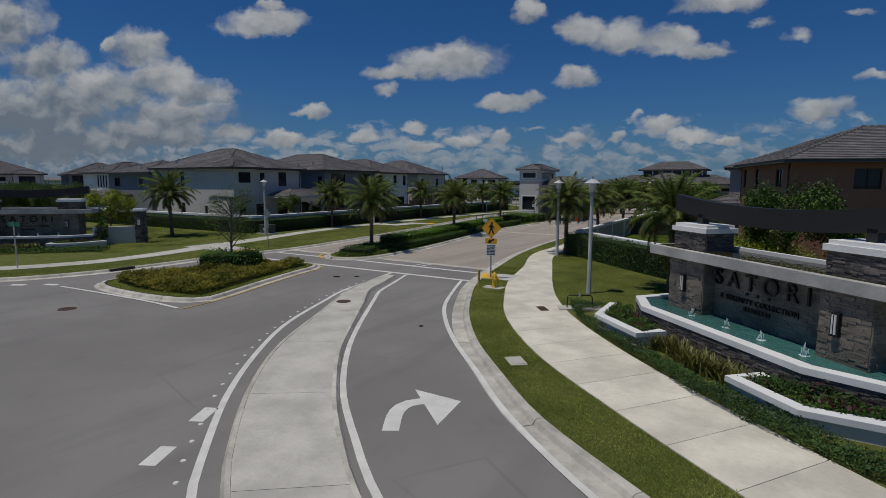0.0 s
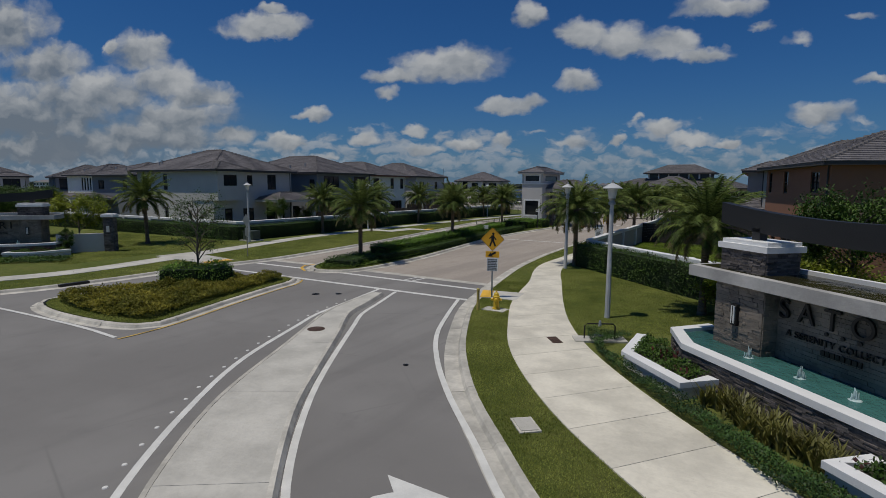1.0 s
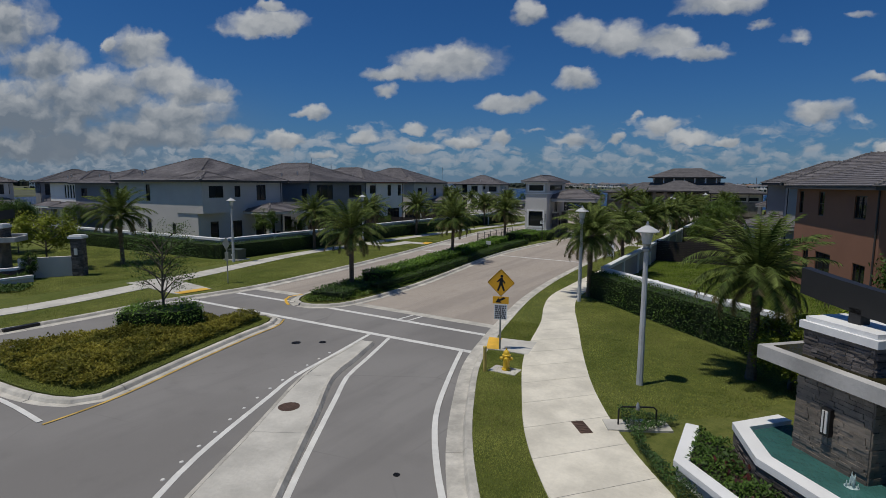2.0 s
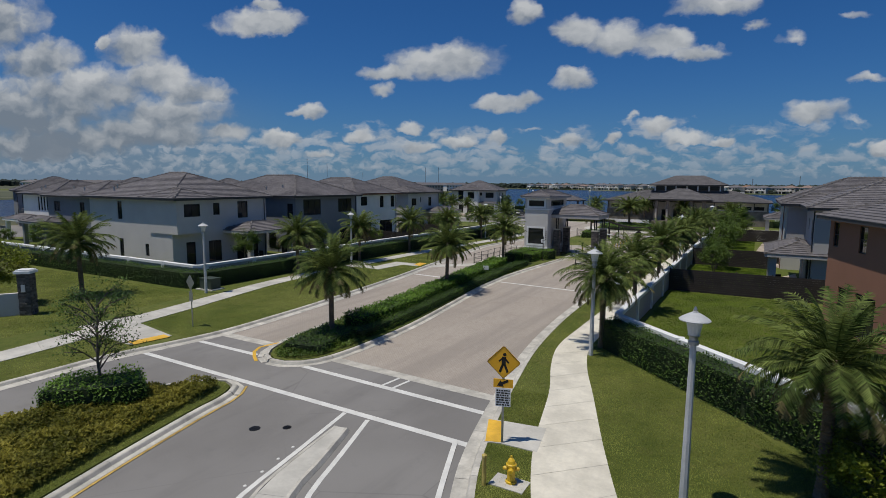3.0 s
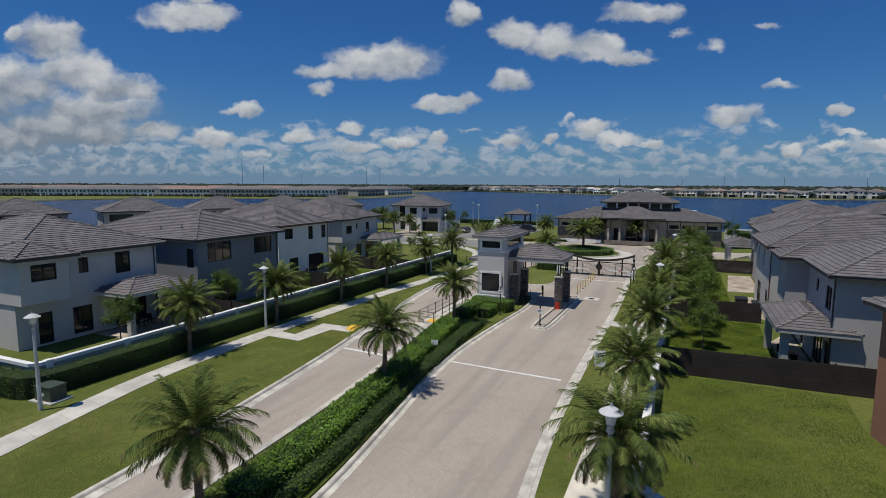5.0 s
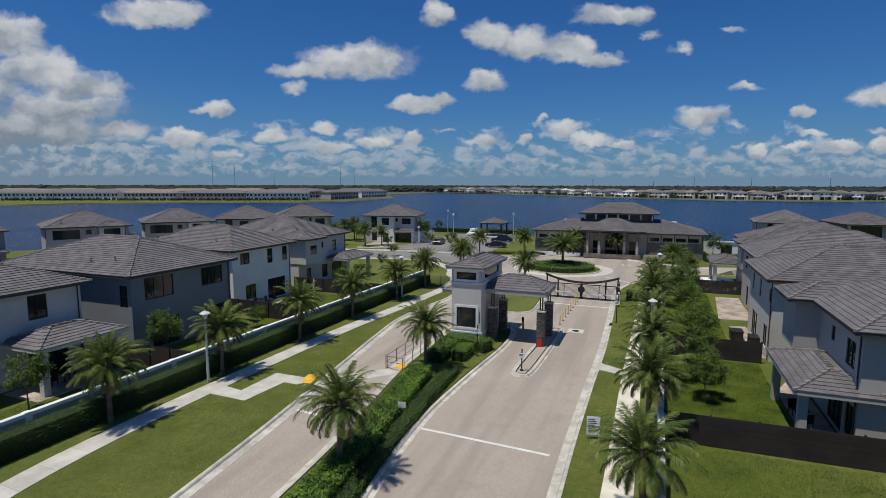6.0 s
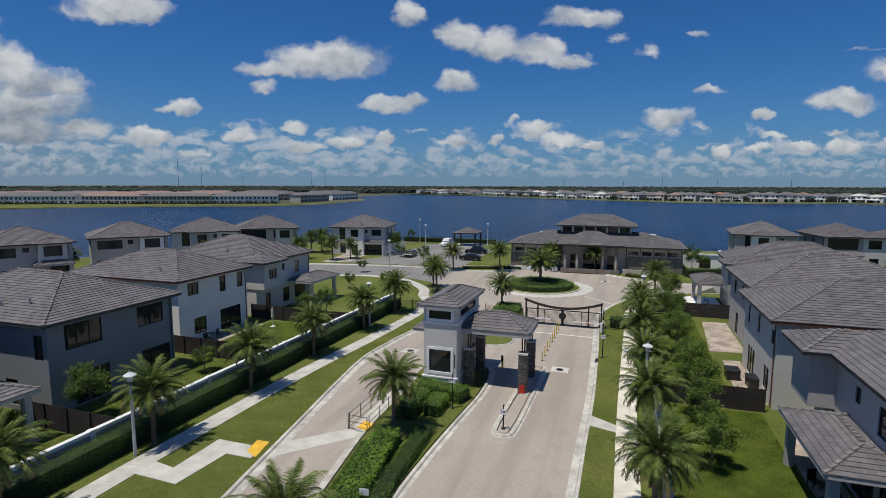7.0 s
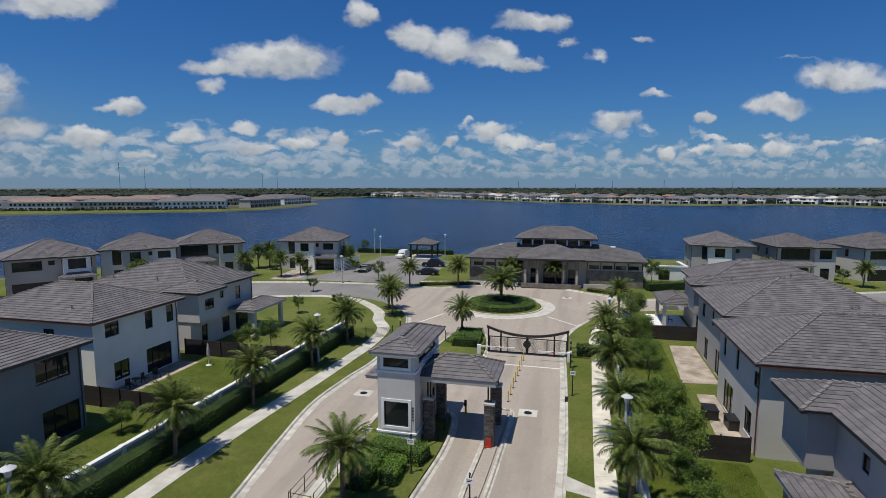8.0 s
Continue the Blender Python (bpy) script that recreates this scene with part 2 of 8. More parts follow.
def paver_mat():
    m = bpy.data.materials.new("clay_pavers")
    m.use_nodes = True
    w = Nodes(m.node_tree)
    place = w.n("ShaderNodeNewGeometry").outputs["Position"]
    turn = w.n("ShaderNodeMapping")
    w.put(turn.inputs[0], place)
    turn.inputs["Rotation"].default_value = (0, 0, radians(45))
    br = w.n("ShaderNodeTexBrick")
    w.put(br.inputs["Vector"], turn.outputs[0])
    for key, value in (("Color1", (0.345, 0.298, 0.250, 1)), ("Color2", (0.385, 0.336, 0.284, 1)), ("Mortar", (0.27, 0.228, 0.187, 1)), ("Scale", 1.0), ("Mortar Size", 0.006), ("Brick Width", 0.22), ("Row Height", 0.11), ("Bias", 0.0)):
        br.inputs[key].default_value = value
    wide, mid, speck = w.noise(place, 0.1, 5, 0.6), w.noise(place, 0.75, 5, 0.65), w.noise(place, 3.0, 6, 0.75)
    # tyre-worn bands run with the traffic
    track = w.noise(w.vm("MULTIPLY", place, (0.55, 0.035, 0.0)), 1.0, 4, 0.55)
    col = w.mix(w.m("MULTIPLY", w.step(wide, 0.35, 0.7), 0.4), br.outputs[0], (0.430, 0.380, 0.325))
    col = w.mix(w.m("MULTIPLY", w.step(track, 0.46, 0.64), 0.55), col, (0.25, 0.218, 0.188))
    col = w.mix(w.m("MULTIPLY", w.step(mid, 0.52, 0.75), 0.42), col, (0.255, 0.212, 0.176))
    col = w.mix(w.m("MULTIPLY", w.step(speck, 0.60, 0.75), 0.35), col, (0.47, 0.43, 0.375))
    p = w.n("ShaderNodeBsdfPrincipled")
    w.put(p.inputs["Base Color"], col)
    p.inputs["Roughness"].default_value = 0.85
    bm_ = w.n("ShaderNodeBump")
    bm_.inputs["Strength"].default_value, bm_.inputs["Distance"].default_value = 0.25, 0.006
    w.put(bm_.inputs["Height"], w.m("SUBTRACT", 1.0, br.outputs[1]))
    w.put(p.inputs["Normal"], bm_.outputs[0])
    w.put(w.n("ShaderNodeOutputMaterial").inputs[0], p.outputs[0])
    return m


def grass_mat():
    m = bpy.data.materials.new("lawn_grass")
    m.use_nodes = True
    w = Nodes(m.node_tree)
    place = w.n("ShaderNodeNewGeometry").outputs["Position"]
    wide, mid, small, blade = w.noise(place, 0.13, 4), w.noise(place, 0.8, 5, 0.65), w.noise(place, 7, 4, 0.7), w.noise(place, 60, 3, 0.7)
    col = w.mix(w.step(wide, 0.35, 0.65), (0.100, 0.128, 0.024), (0.156, 0.170, 0.043))
    col = w.mix(w.m("MULTIPLY", w.step(mid, 0.50, 0.75), 0.6), col, (0.158, 0.146, 0.048))
    tuft = w.noise(place, 2.6, 5, 0.7)
    col = w.mix(w.m("MULTIPLY", w.step(tuft, 0.42, 0.66), 0.45), col, (0.050, 0.082, 0.010))
    col = w.mix(w.m("MULTIPLY", w.step(small, 0.5, 0.75), 0.45), col, (0.046, 0.068, 0.010))
    col = w.vm("SCALE", col)
    w.put(col.node.inputs[3], w.m("MULTIPLY_ADD", blade, 1.7, 0.15))
    p = w.n("ShaderNodeBsdfPrincipled")
    w.put(p.inputs["Base Color"], col)
    p.inputs["Roughness"].default_value, p.inputs["Specular IOR Level"].default_value = 0.9, 0.2
    bm_ = w.n("ShaderNodeBump")
    bm_.inputs["Strength"].default_value, bm_.inputs["Distance"].default_value = 0.9, 0.035
    w.put(bm_.inputs["Height"], w.m("ADD", blade, small))
    w.put(p.inputs["Normal"], bm_.outputs[0])
    w.put(w.n("ShaderNodeOutputMaterial").inputs[0], p.outputs[0])
    return m


def water_mat(name, colour, wave, strength, rough):
    m = bpy.data.materials.new(name)
    m.use_nodes = True
    w = Nodes(m.node_tree)
    place = w.n("ShaderNodeNewGeometry").outputs["Position"]
    squash = w.vm("MULTIPLY", place, (1.0, 0.55, 1.0))
    a, b = w.noise(squash, wave, 4, 0.6), w.noise(squash, wave * 0.08, 4, 0.6)
    patch = w.m("ADD", w.m("MULTIPLY", w.noise(place, 0.012, 4, 0.6), 0.5), w.m("MULTIPLY", w.noise(w.vm("MULTIPLY", place, (0.05, 0.16, 1.0)), 1.0, 6, 0.7), 0.5))
    p = w.n("ShaderNodeBsdfPrincipled")
    w.put(p.inputs["Base Color"], w.mix(w.step(patch, 0.40, 0.60), [c * 0.5 for c in colour], [c * 1.5 for c in colour]))
    p.inputs["Roughness"].default_value, p.inputs["IOR"].default_value, p.inputs["Specular IOR Level"].default_value = rough, 1.33, 0.22
    bm_ = w.n("ShaderNodeBump")
    bm_.inputs["Strength"].default_value, bm_.inputs["Distance"].default_value = strength, 0.4 / wave
    w.put(bm_.inputs["Height"], w.m("ADD", a, b))
    w.put(p.inputs["Normal"], bm_.outputs[0])
    w.put(w.n("ShaderNodeOutputMaterial").inputs[0], p.outputs[0])
    return m


def glass_mat():
    m = bpy.data.materials.new("tinted_glass")
    m.use_nodes = True
    w = Nodes(m.node_tree)
    p = w.n("ShaderNodeBsdfPrincipled")
    p.inputs["Base Color"].default_value = (0.022, 0.025, 0.028, 1)
    p.inputs["Roughness"].default_value, p.inputs["Transmission Weight"].default_value, p.inputs["IOR"].default_value = 0.03, 0.06, 1.45
    w.put(w.n("ShaderNodeOutputMaterial").inputs[0], p.outputs[0])
    return m


ASPHALT, PAVERS, GRASS, GLASS = asphalt_mat(), paver_mat(), grass_mat(), glass_mat()
LAKE = water_mat("lake_water", (0.004, 0.020, 0.064), 0.35, 1.0, 0.25)
POOL = water_mat("fountain_water", (0.036, 0.106, 0.098), 5.0, 1.0, 0.12)
# olive base colour paints in the green that the wet slab reflects
WET = water_mat("wet_slab_reflection", (0.030, 0.027, 0.011), 4.0, 0.25, 0.08)
FAIRFACE = mat("grey_fairfaced_concrete", (0.40, 0.39, 0.375), 0.85, coarse=0.9, fine=14, spread=0.2, grain=0.12)
EARTH = mat("far_ground", (0.055, 0.070, 0.030), 0.95, coarse=0.02, fine=0.4, spread=0.35, tint=(0.095, 0.095, 0.050), bump=0)
CONCRETE_WARM = mat("warm_pavement_concrete", (0.625, 0.585, 0.490), 0.85, coarse=0.8, fine=9, spread=0.15, grain=0.11, random_tone=0.06)
CONCRETE = mat("pale_concrete", (0.485, 0.465, 0.415), 0.85, coarse=0.8, fine=9, spread=0.15, grain=0.10, random_tone=0.05)
KERB = mat("kerb_concrete", (0.475, 0.45, 0.395), 0.85, coarse=1.3, fine=9, spread=0.22, grain=0.2, random_tone=0.1)
WHITE_LINE = mat("road_paint_white", (0.66, 0.65, 0.61), 0.6, coarse=1.6, fine=40, spread=0.10, grain=0.10)
YELLOW_LINE = mat("road_paint_yellow", (0.72, 0.42, 0.04), 0.6, coarse=1.5, fine=40, spread=0.18, grain=0.1)
YELLOW_WORN = mat("worn_road_paint_yellow", (0.50, 0.33, 0.08), 0.7, coarse=1.5, fine=30, spread=0.3, grain=0.25)
STUCCO_CREAM = mat("cream_stucco", (0.66, 0.62, 0.56), 0.9, fine=45, spread=0.05, grain=0.05)
STUCCO_WHITE = mat("white_stucco", (0.82, 0.80, 0.76), 0.9, fine=45, spread=0.05, grain=0.05)
STUCCO_PALE = mat("pale_grey_stucco", (0.56, 0.538, 0.512), 0.9, fine=45, spread=0.05, grain=0.05)
STUCCO_GREY = mat("grey_stucco", (0.385, 0.368, 0.358), 0.9, fine=45, spread=0.05, grain=0.05)
STUCCO_MID = mat("mid_grey_stucco", (0.435, 0.418, 0.405), 0.9, fine=45, spread=0.05, grain=0.05)
STUCCO_BLUE = mat("blue_grey_stucco", (0.210, 0.224, 0.245), 0.9, fine=45, spread=0.06, grain=0.05)
STUCCO_BROWN = mat("brown_stucco", (0.300, 0.142, 0.090), 0.9, fine=45, spread=0.06, grain=0.05)
STUCCO_BEIGE = mat("beige_stucco", (0.47, 0.43, 0.37), 0.9, fine=45, spread=0.05, grain=0.05)
TILE = mat("grey_roof_tile", (0.130, 0.120, 0.124), 0.8, coarse=0.9, fine=5, spread=0.16, grain=0.24, island=0.18, random_tone=0.12, bump=0.3)
ROOF_PINK = mat("pink_brown_roof", (0.235, 0.165, 0.140), 0.85, coarse=0.6, fine=5, spread=0.25, grain=0.2, bump=0.2)
ROOF_CLAY = mat("weathered_clay_roof", (0.27, 0.155, 0.10), 0.85, coarse=0.6, fine=5, spread=0.25, grain=0.2, bump=0.2)
SAND = mat("bare_sandy_ground", (0.33, 0.27, 0.20), 0.95, coarse=0.02, fine=0.3, spread=0.3, grain=0.2, bump=0)
RIDGE = mat("mortared_ridge_tile", (0.175, 0.160, 0.155), 0.85, coarse=1.5, fine=12, spread=0.25)
FASCIA = mat("dark_fascia", (0.055, 0.050, 0.048), 0.6, fine=20)
REDTRIM = mat("rust_flashing", (0.16, 0.055, 0.035), 0.6, fine=20)
BRONZE = mat("dark_bronze_frame", (0.022, 0.021, 0.021), 0.4, metal=0.3, fine=30, bump=0)
BLACK = mat("black_metal", (0.018, 0.018, 0.019), 0.45, metal=0.4, fine=40, bump=0)
CHARCOAL = mat("charcoal_panel", (0.014, 0.014, 0.015), 0.5, fine=30, spread=0.1)
WHITE = mat("white_paint", (0.76, 0.76, 0.75), 0.55, coarse=0.8, fine=30, spread=0.06, grain=0.05, bump=0.1)
POLE = mat("weathered_concrete_pole", (0.50, 0.51, 0.52), 0.7, coarse=1.0, fine=30, spread=0.12)
GALV = mat("galvanised_steel", (0.42, 0.43, 0.44), 0.4, metal=0.8, fine=30, bump=0.05)
STONE = mat("dark_ledger_stone", (0.112, 0.098, 0.090), 0.8, coarse=2.5, fine=22, spread=0.35, grain=0.25, island=0.45, bump=0.5)
SLATE = mat("slate_wall_tile", (0.176, 0.150, 0.124), 0.8, coarse=1.2, fine=16, spread=0.3, grain=0.2, island=0.16, bump=0.4)
FENCE = mat("dark_stained_boards", (0.030, 0.023, 0.022), 0.75, coarse=0.8, fine=14, spread=0.25, random_tone=0.12)
LEAF = mat("clipped_hedge_leaf", (0.032, 0.076, 0.009), 0.6, coarse=0.6, fine=6, spread=0.25, tint=(0.060, 0.110, 0.014), through_light=0.16, island=0.45, bump=0, spec=0.3)
LEAF_COVER = mat("dark_creeper_leaf", (0.022, 0.060, 0.014), 0.6, coarse=0.9, fine=7, spread=0.35, tint=(0.046, 0.092, 0.018), through_light=0.1, island=0.5, bump=0, spec=0.3)
LEAF_BRIGHT = mat("young_green_leaf", (0.080, 0.172, 0.014), 0.55, coarse=0.7, fine=6, spread=0.25, tint=(0.120, 0.215, 0.020), through_light=0.2, island=0.4, bump=0, spec=0.35)
LEAF_OLIVE = mat("olive_groundcover_leaf", (0.150, 0.160, 0.024), 0.65, coarse=0.8, fine=6, spread=0.3, tint=(0.230, 0.205, 0.032), through_light=0.35, island=0.4, bump=0, spec=0.2)
LEAF_YELLOW = mat("yellow_green_leaf", (0.150, 0.205, 0.020), 0.55, coarse=0.7, fine=6, spread=0.3, tint=(0.235, 0.265, 0.030), through_light=0.35, island=0.4, bump=0, spec=0.3)
LEAF_RED = mat("dark_red_leaf", (0.085, 0.020, 0.018), 0.5, coarse=0.9, fine=8, spread=0.3, through_light=0.15, island=0.4, bump=0)
LEAF_STRIPED = mat("straw_striped_leaf", (0.155, 0.150, 0.035), 0.5, coarse=1.5, fine=10, spread=0.35, through_light=0.2, island=0.4, bump=0)
FROND_DRY = mat("dry_palm_leaflet", (0.165, 0.140, 0.060), 0.7, coarse=0.9, fine=5, spread=0.3, through_light=0.2, island=0.4, bump=0, spec=0.2)
FROND = mat("date_palm_leaflet", (0.064, 0.108, 0.024), 0.65, coarse=0.9, fine=5, spread=0.3, tint=(0.132, 0.162, 0.044), through_light=0.25, island=0.55, bump=0, spec=0.12)
LEAF_TREE = mat("tree_leaf", (0.052, 0.104, 0.013), 0.55, coarse=0.7, fine=6, spread=0.35, tint=(0.098, 0.150, 0.020), through_light=0.25, island=0.45, bump=0, spec=0.3)
# near-black green: the shade among the inner twigs is put into the colour
HEART = mat("hedge_shaded_twigs", (0.018, 0.032, 0.008), 0.95, fine=12)
BARK = mat("palm_bark", (0.150, 0.112, 0.078), 0.95, coarse=2, fine=14, spread=0.3, bump=0.8)
TWIG = mat("tree_bark", (0.12, 0.10, 0.08), 0.95, coarse=2, fine=18, spread=0.25, bump=0.6)
MULCH = mat("dark_mulch", (0.045, 0.034, 0.026), 0.95, coarse=1.2, fine=22, spread=0.35, grain=0.35, bump=0.9)
WOODS = mat("distant_trees", (0.010, 0.020, 0.012), 0.95, coarse=0.01, fine=0.2, spread=0.35, tint=(0.018, 0.028, 0.017), bump=0, island=0.3)
SIGN_YELLOW = mat("sign_yellow", (0.78, 0.40, 0.015), 0.45, fine=20, spread=0.04, grain=0.03, bump=0)
SIGN_WHITE = mat("sign_white", (0.75, 0.76, 0.78), 0.45, fine=20, spread=0.05, grain=0.03, bump=0)
HYDRANT = mat("hydrant_yellow", (0.62, 0.40, 0.02), 0.45, fine=25, spread=0.15, bump=0.1)
POST_YELLOW = mat("weathered_post_yellow", (0.46, 0.36, 0.10), 0.7, coarse=2.0, fine=25, spread=0.3, bump=0.2)
RED = mat("red_paint", (0.45, 0.03, 0.015), 0.5, fine=25, spread=0.15)
RUST = mat("rusty_iron", (0.085, 0.050, 0.036), 0.8, coarse=5, fine=40, spread=0.35)
LAMP_GLASS = mat("milky_lantern", (0.62, 0.62, 0.60), 0.35, fine=20, spread=0.05, bump=0)
GREENBOX = mat("transformer_green", (0.055, 0.075, 0.06), 0.5, fine=20)
CAR_DARK = mat("dark_car_paint", (0.020, 0.022, 0.026), 0.25, metal=0.3, fine=20, bump=0)
CAR_WHITE = mat("white_car_paint", (0.70, 0.70, 0.70), 0.25, fine=20, bump=0)
RUBBER = mat("tyre_rubber", (0.02, 0.02, 0.02), 0.9, fine=30)
PATIO = mat("patio_pavers", (0.35, 0.295, 0.24), 0.85, coarse=0.6, fine=8, spread=0.35, grain=0.2)
BLADE = mat("grass_blade", (0.182, 0.228, 0.044), 0.75, coarse=0.45, fine=4, spread=0.3, tint=(0.250, 0.268, 0.070), through_light=0.4, island=0.4, bump=0, spec=0.12)
BLADE_LUSH = mat("lush_grass_blade", (0.072, 0.142, 0.012), 0.75, coarse=0.45, fine=4, spread=0.35, tint=(0.128, 0.182, 0.020), through_light=0.35, island=0.4, bump=0, spec=0.12)
FOAM = mat("white_water", (0.46, 0.58, 0.58), 0.25, fine=20, bump=0.4)

# ---- building helpers ----
class Shape:
    """Collects corners and faces of one mesh."""

    def __init__(self):
        self.v, self.f = [], []

    def add(self, verts, faces):
        k = len(self.v)
        self.v += [tuple(p) for p in verts]
        self.f += [tuple(k + i for i in face) for face in faces]
        return self

    def box(self, x0, x1, y0, y1, z0, z1, m=None):
        pts = [(x, y, z) for z in (z0, z1) for y in (y0, y1) for x in (x0, x1)]
        if m is not None:
            pts = [m @ Vector(p) for p in pts]
        return self.add(pts, [(0, 2, 3, 1), (4, 5, 7, 6), (0, 1, 5, 4), (2, 6, 7, 3), (0, 4, 6, 2), (1, 3, 7, 5)])

    def slab(self, poly, z0, z1):
        n = len(poly)
        if sum(poly[i][0] * poly[(i + 1) % n][1] - poly[(i + 1) % n][0] * poly[i][1] for i in range(n)) < 0:
            poly = poly[::-1]
        pts = [(p[0], p[1], z0) for p in poly] + [(p[0], p[1], z1) for p in poly]
        return self.add(pts, [tuple(range(n, 2 * n)), tuple(range(n - 1, -1, -1))] + [(i, (i + 1) % n, n + (i + 1) % n, n + i) for i in range(n)])

    def lathe(self, profile, n=16, at=(0, 0, 0), sx=1.0, sy=1.0):
        pts, faces = [], []
        for r, z in profile:
            pts += [(at[0] + sx * r * math.cos(2 * math.pi * i / n), at[1] + sy * r * math.sin(2 * math.pi * i / n), at[2] + z) for i in range(n)]
        for k in range(len(profile) - 1):
            faces += [(k * n + i, k * n + (i + 1) % n, (k + 1) * n + (i + 1) % n, (k + 1) * n + i) for i in range(n)]
        faces.append(tuple(range(n - 1, -1, -1)))
        faces.append(tuple((len(profile) - 1) * n + i for i in range(n)))
        return self.add(pts, faces)

    def tube(self, path, radii, n=8):
        pts, faces = [], []
        path = [Vector(p) for p in path]
        for k, p in enumerate(path):
            t = (path[min(k + 1, len(path) - 1)] - path[max(k - 1, 0)]).normalized()
            a = t.cross(Vector((0, 0, 1)) if abs(t.z) < 0.9 else Vector((1, 0, 0))).normalized()
            b = t.cross(a)
            r = radii[k] if isinstance(radii, (list, tuple)) else radii
            pts += [p + r * (math.cos(2 * math.pi * i / n) * a + math.sin(2 * math.pi * i / n) * b) for i in range(n)]
        for k in range(len(path) - 1):
            faces += [(k * n + i, (k + 1) * n + i, (k + 1) * n + (i + 1) % n, k * n + (i + 1) % n) for i in range(n)]
        faces.append(tuple(range(n)))
        faces.append(tuple((len(path) - 1) * n + i for i in range(n - 1, -1, -1)))
        return self.add(pts, faces)

    def bar(self, p, q, w, h):
        """A square bar from p to q."""
        p, q = Vector(p), Vector(q)
        d = q - p
        m = Matrix.Translation(p) @ d.to_track_quat("Y", "Z").to_matrix().to_4x4()
        return self.box(-w / 2, w / 2, 0, d.length, -h / 2, h / 2, m)

    def sweep(self, line, profile, closed=False):
        """A profile of (offset to the left, height) along a level line."""
        n, k = len(line), len(profile)
        nor = normals(line, closed)
        pts = [(line[i][0] + o * nor[i][0], line[i][1] + o * nor[i][1], z) for i in range(n) for o, z in profile]
        faces = []
        for i in range(n if closed else n - 1):
            a, b = i * k, ((i + 1) % n) * k
            faces += [(a + j, b + j, b + (j + 1) % k, a + (j + 1) % k) for j in range(k)]
        if not closed:
            faces += [tuple(range(k)), tuple((n - 1) * k + j for j in range(k - 1, -1, -1))]
        return self.add(pts, faces)

    def ob(self, name, material, parent=None, label="", smooth=False):
        me = bpy.data.meshes.new(name)
        me.from_pydata(self.v, [], self.f)
        b = bmesh.new()
        b.from_mesh(me)
        if len(b.faces) < 6000:
            bmesh.ops.recalc_face_normals(b, faces=b.faces)
        b.to_mesh(me)
        b.free()
        me.materials.append(material)
        if smooth:
            me.polygons.foreach_set("use_smooth", [True] * len(me.polygons))
        o = new(name, me)
        if parent is not None:
            o.parent = parent
        return tagged(o, label)


def quads(name, verts, material, parent=None, label="", per=4):
    """One mesh of many small separate leaves: verts is an array of n x per corners."""
    n = len(verts)
    me = bpy.data.meshes.new(name)
    me.vertices.add(n * per)
    me.vertices.foreach_set("co", np.asarray(verts, dtype=np.float32).ravel())
    me.loops.add(n * per)
    me.loops.foreach_set("vertex_index", np.arange(n * per, dtype=np.int32))
    me.polygons.add(n)
    me.polygons.foreach_set("loop_start", np.arange(0, n * per, per, dtype=np.int32))
    me.update(calc_edges=True)
    me.materials.append(material)
    o = new(name, me)
    if parent is not None:
        o.parent = parent
    return tagged(o, label)


def part(name, shape, material, parent, label="", smooth=False):
    return shape.ob(name, material, parent, label, smooth)


def thing(name, label, category, at=(0, 0, 0), turn=0.0, group="", kind=""):
    o = new(name)
    o.matrix_basis = pose(*at, 0, 0, turn)
    o.empty_display_size = 0.2
    return tagged(o, label, category, group, kind)


def normals(line, closed=False):
    out, n = [], len(line)
    for i in range(n):
        a = line[(i - 1) % n] if closed or i else line[i]
        b = line[(i + 1) % n] if closed or i < n - 1 else line[i]
        dx, dy = b[0] - a[0], b[1] - a[1]
        s = math.hypot(dx, dy) or 1
        out.append((-dy / s, dx / s))
    return out


def smooth_line(pts, step=0.6, closed=False):
    """A smooth curve through the given points, in even steps."""
    n, fine = len(pts), []
    for i in range(n if closed else n - 1):
        p0, p1, p2, p3 = (np.array(pts[j % n] if closed else pts[min(max(j, 0), n - 1)], float) for j in (i - 1, i, i + 1, i + 2))
        for s in np.linspace(0, 1, 14, endpoint=False):
            fine.append(0.5 * (2 * p1 + (p2 - p0) * s + (2 * p0 - 5 * p1 + 4 * p2 - p3) * s ** 2 + (3 * p1 - p0 - 3 * p2 + p3) * s ** 3))
    if closed:
        fine.append(fine[0])
    else:
        fine.append(np.array(pts[-1], float))
    fine = np.array(fine)
    d = np.concatenate([[0], np.cumsum(np.hypot(*(fine[1:, :2] - fine[:-1, :2]).T))])
    k = max(int(round(d[-1] / step)), 2)
    at = np.linspace(0, d[-1], k + 1)
    out = [tuple(np.interp(s, d, fine[:, c]) for c in range(fine.shape[1])) for s in at]
    return out[:-1] if closed else out


def offset(line, by, closed=False):
    return [(p[0] + by * n[0], p[1] + by * n[1]) for p, n in zip(line, normals(line, closed))]


def circle(cx, cy, r, n=48, sy=1.0):
    return [(cx + r * math.cos(2 * math.pi * i / n), cy + sy * r * math.sin(2 * math.pi * i / n)) for i in range(n)]


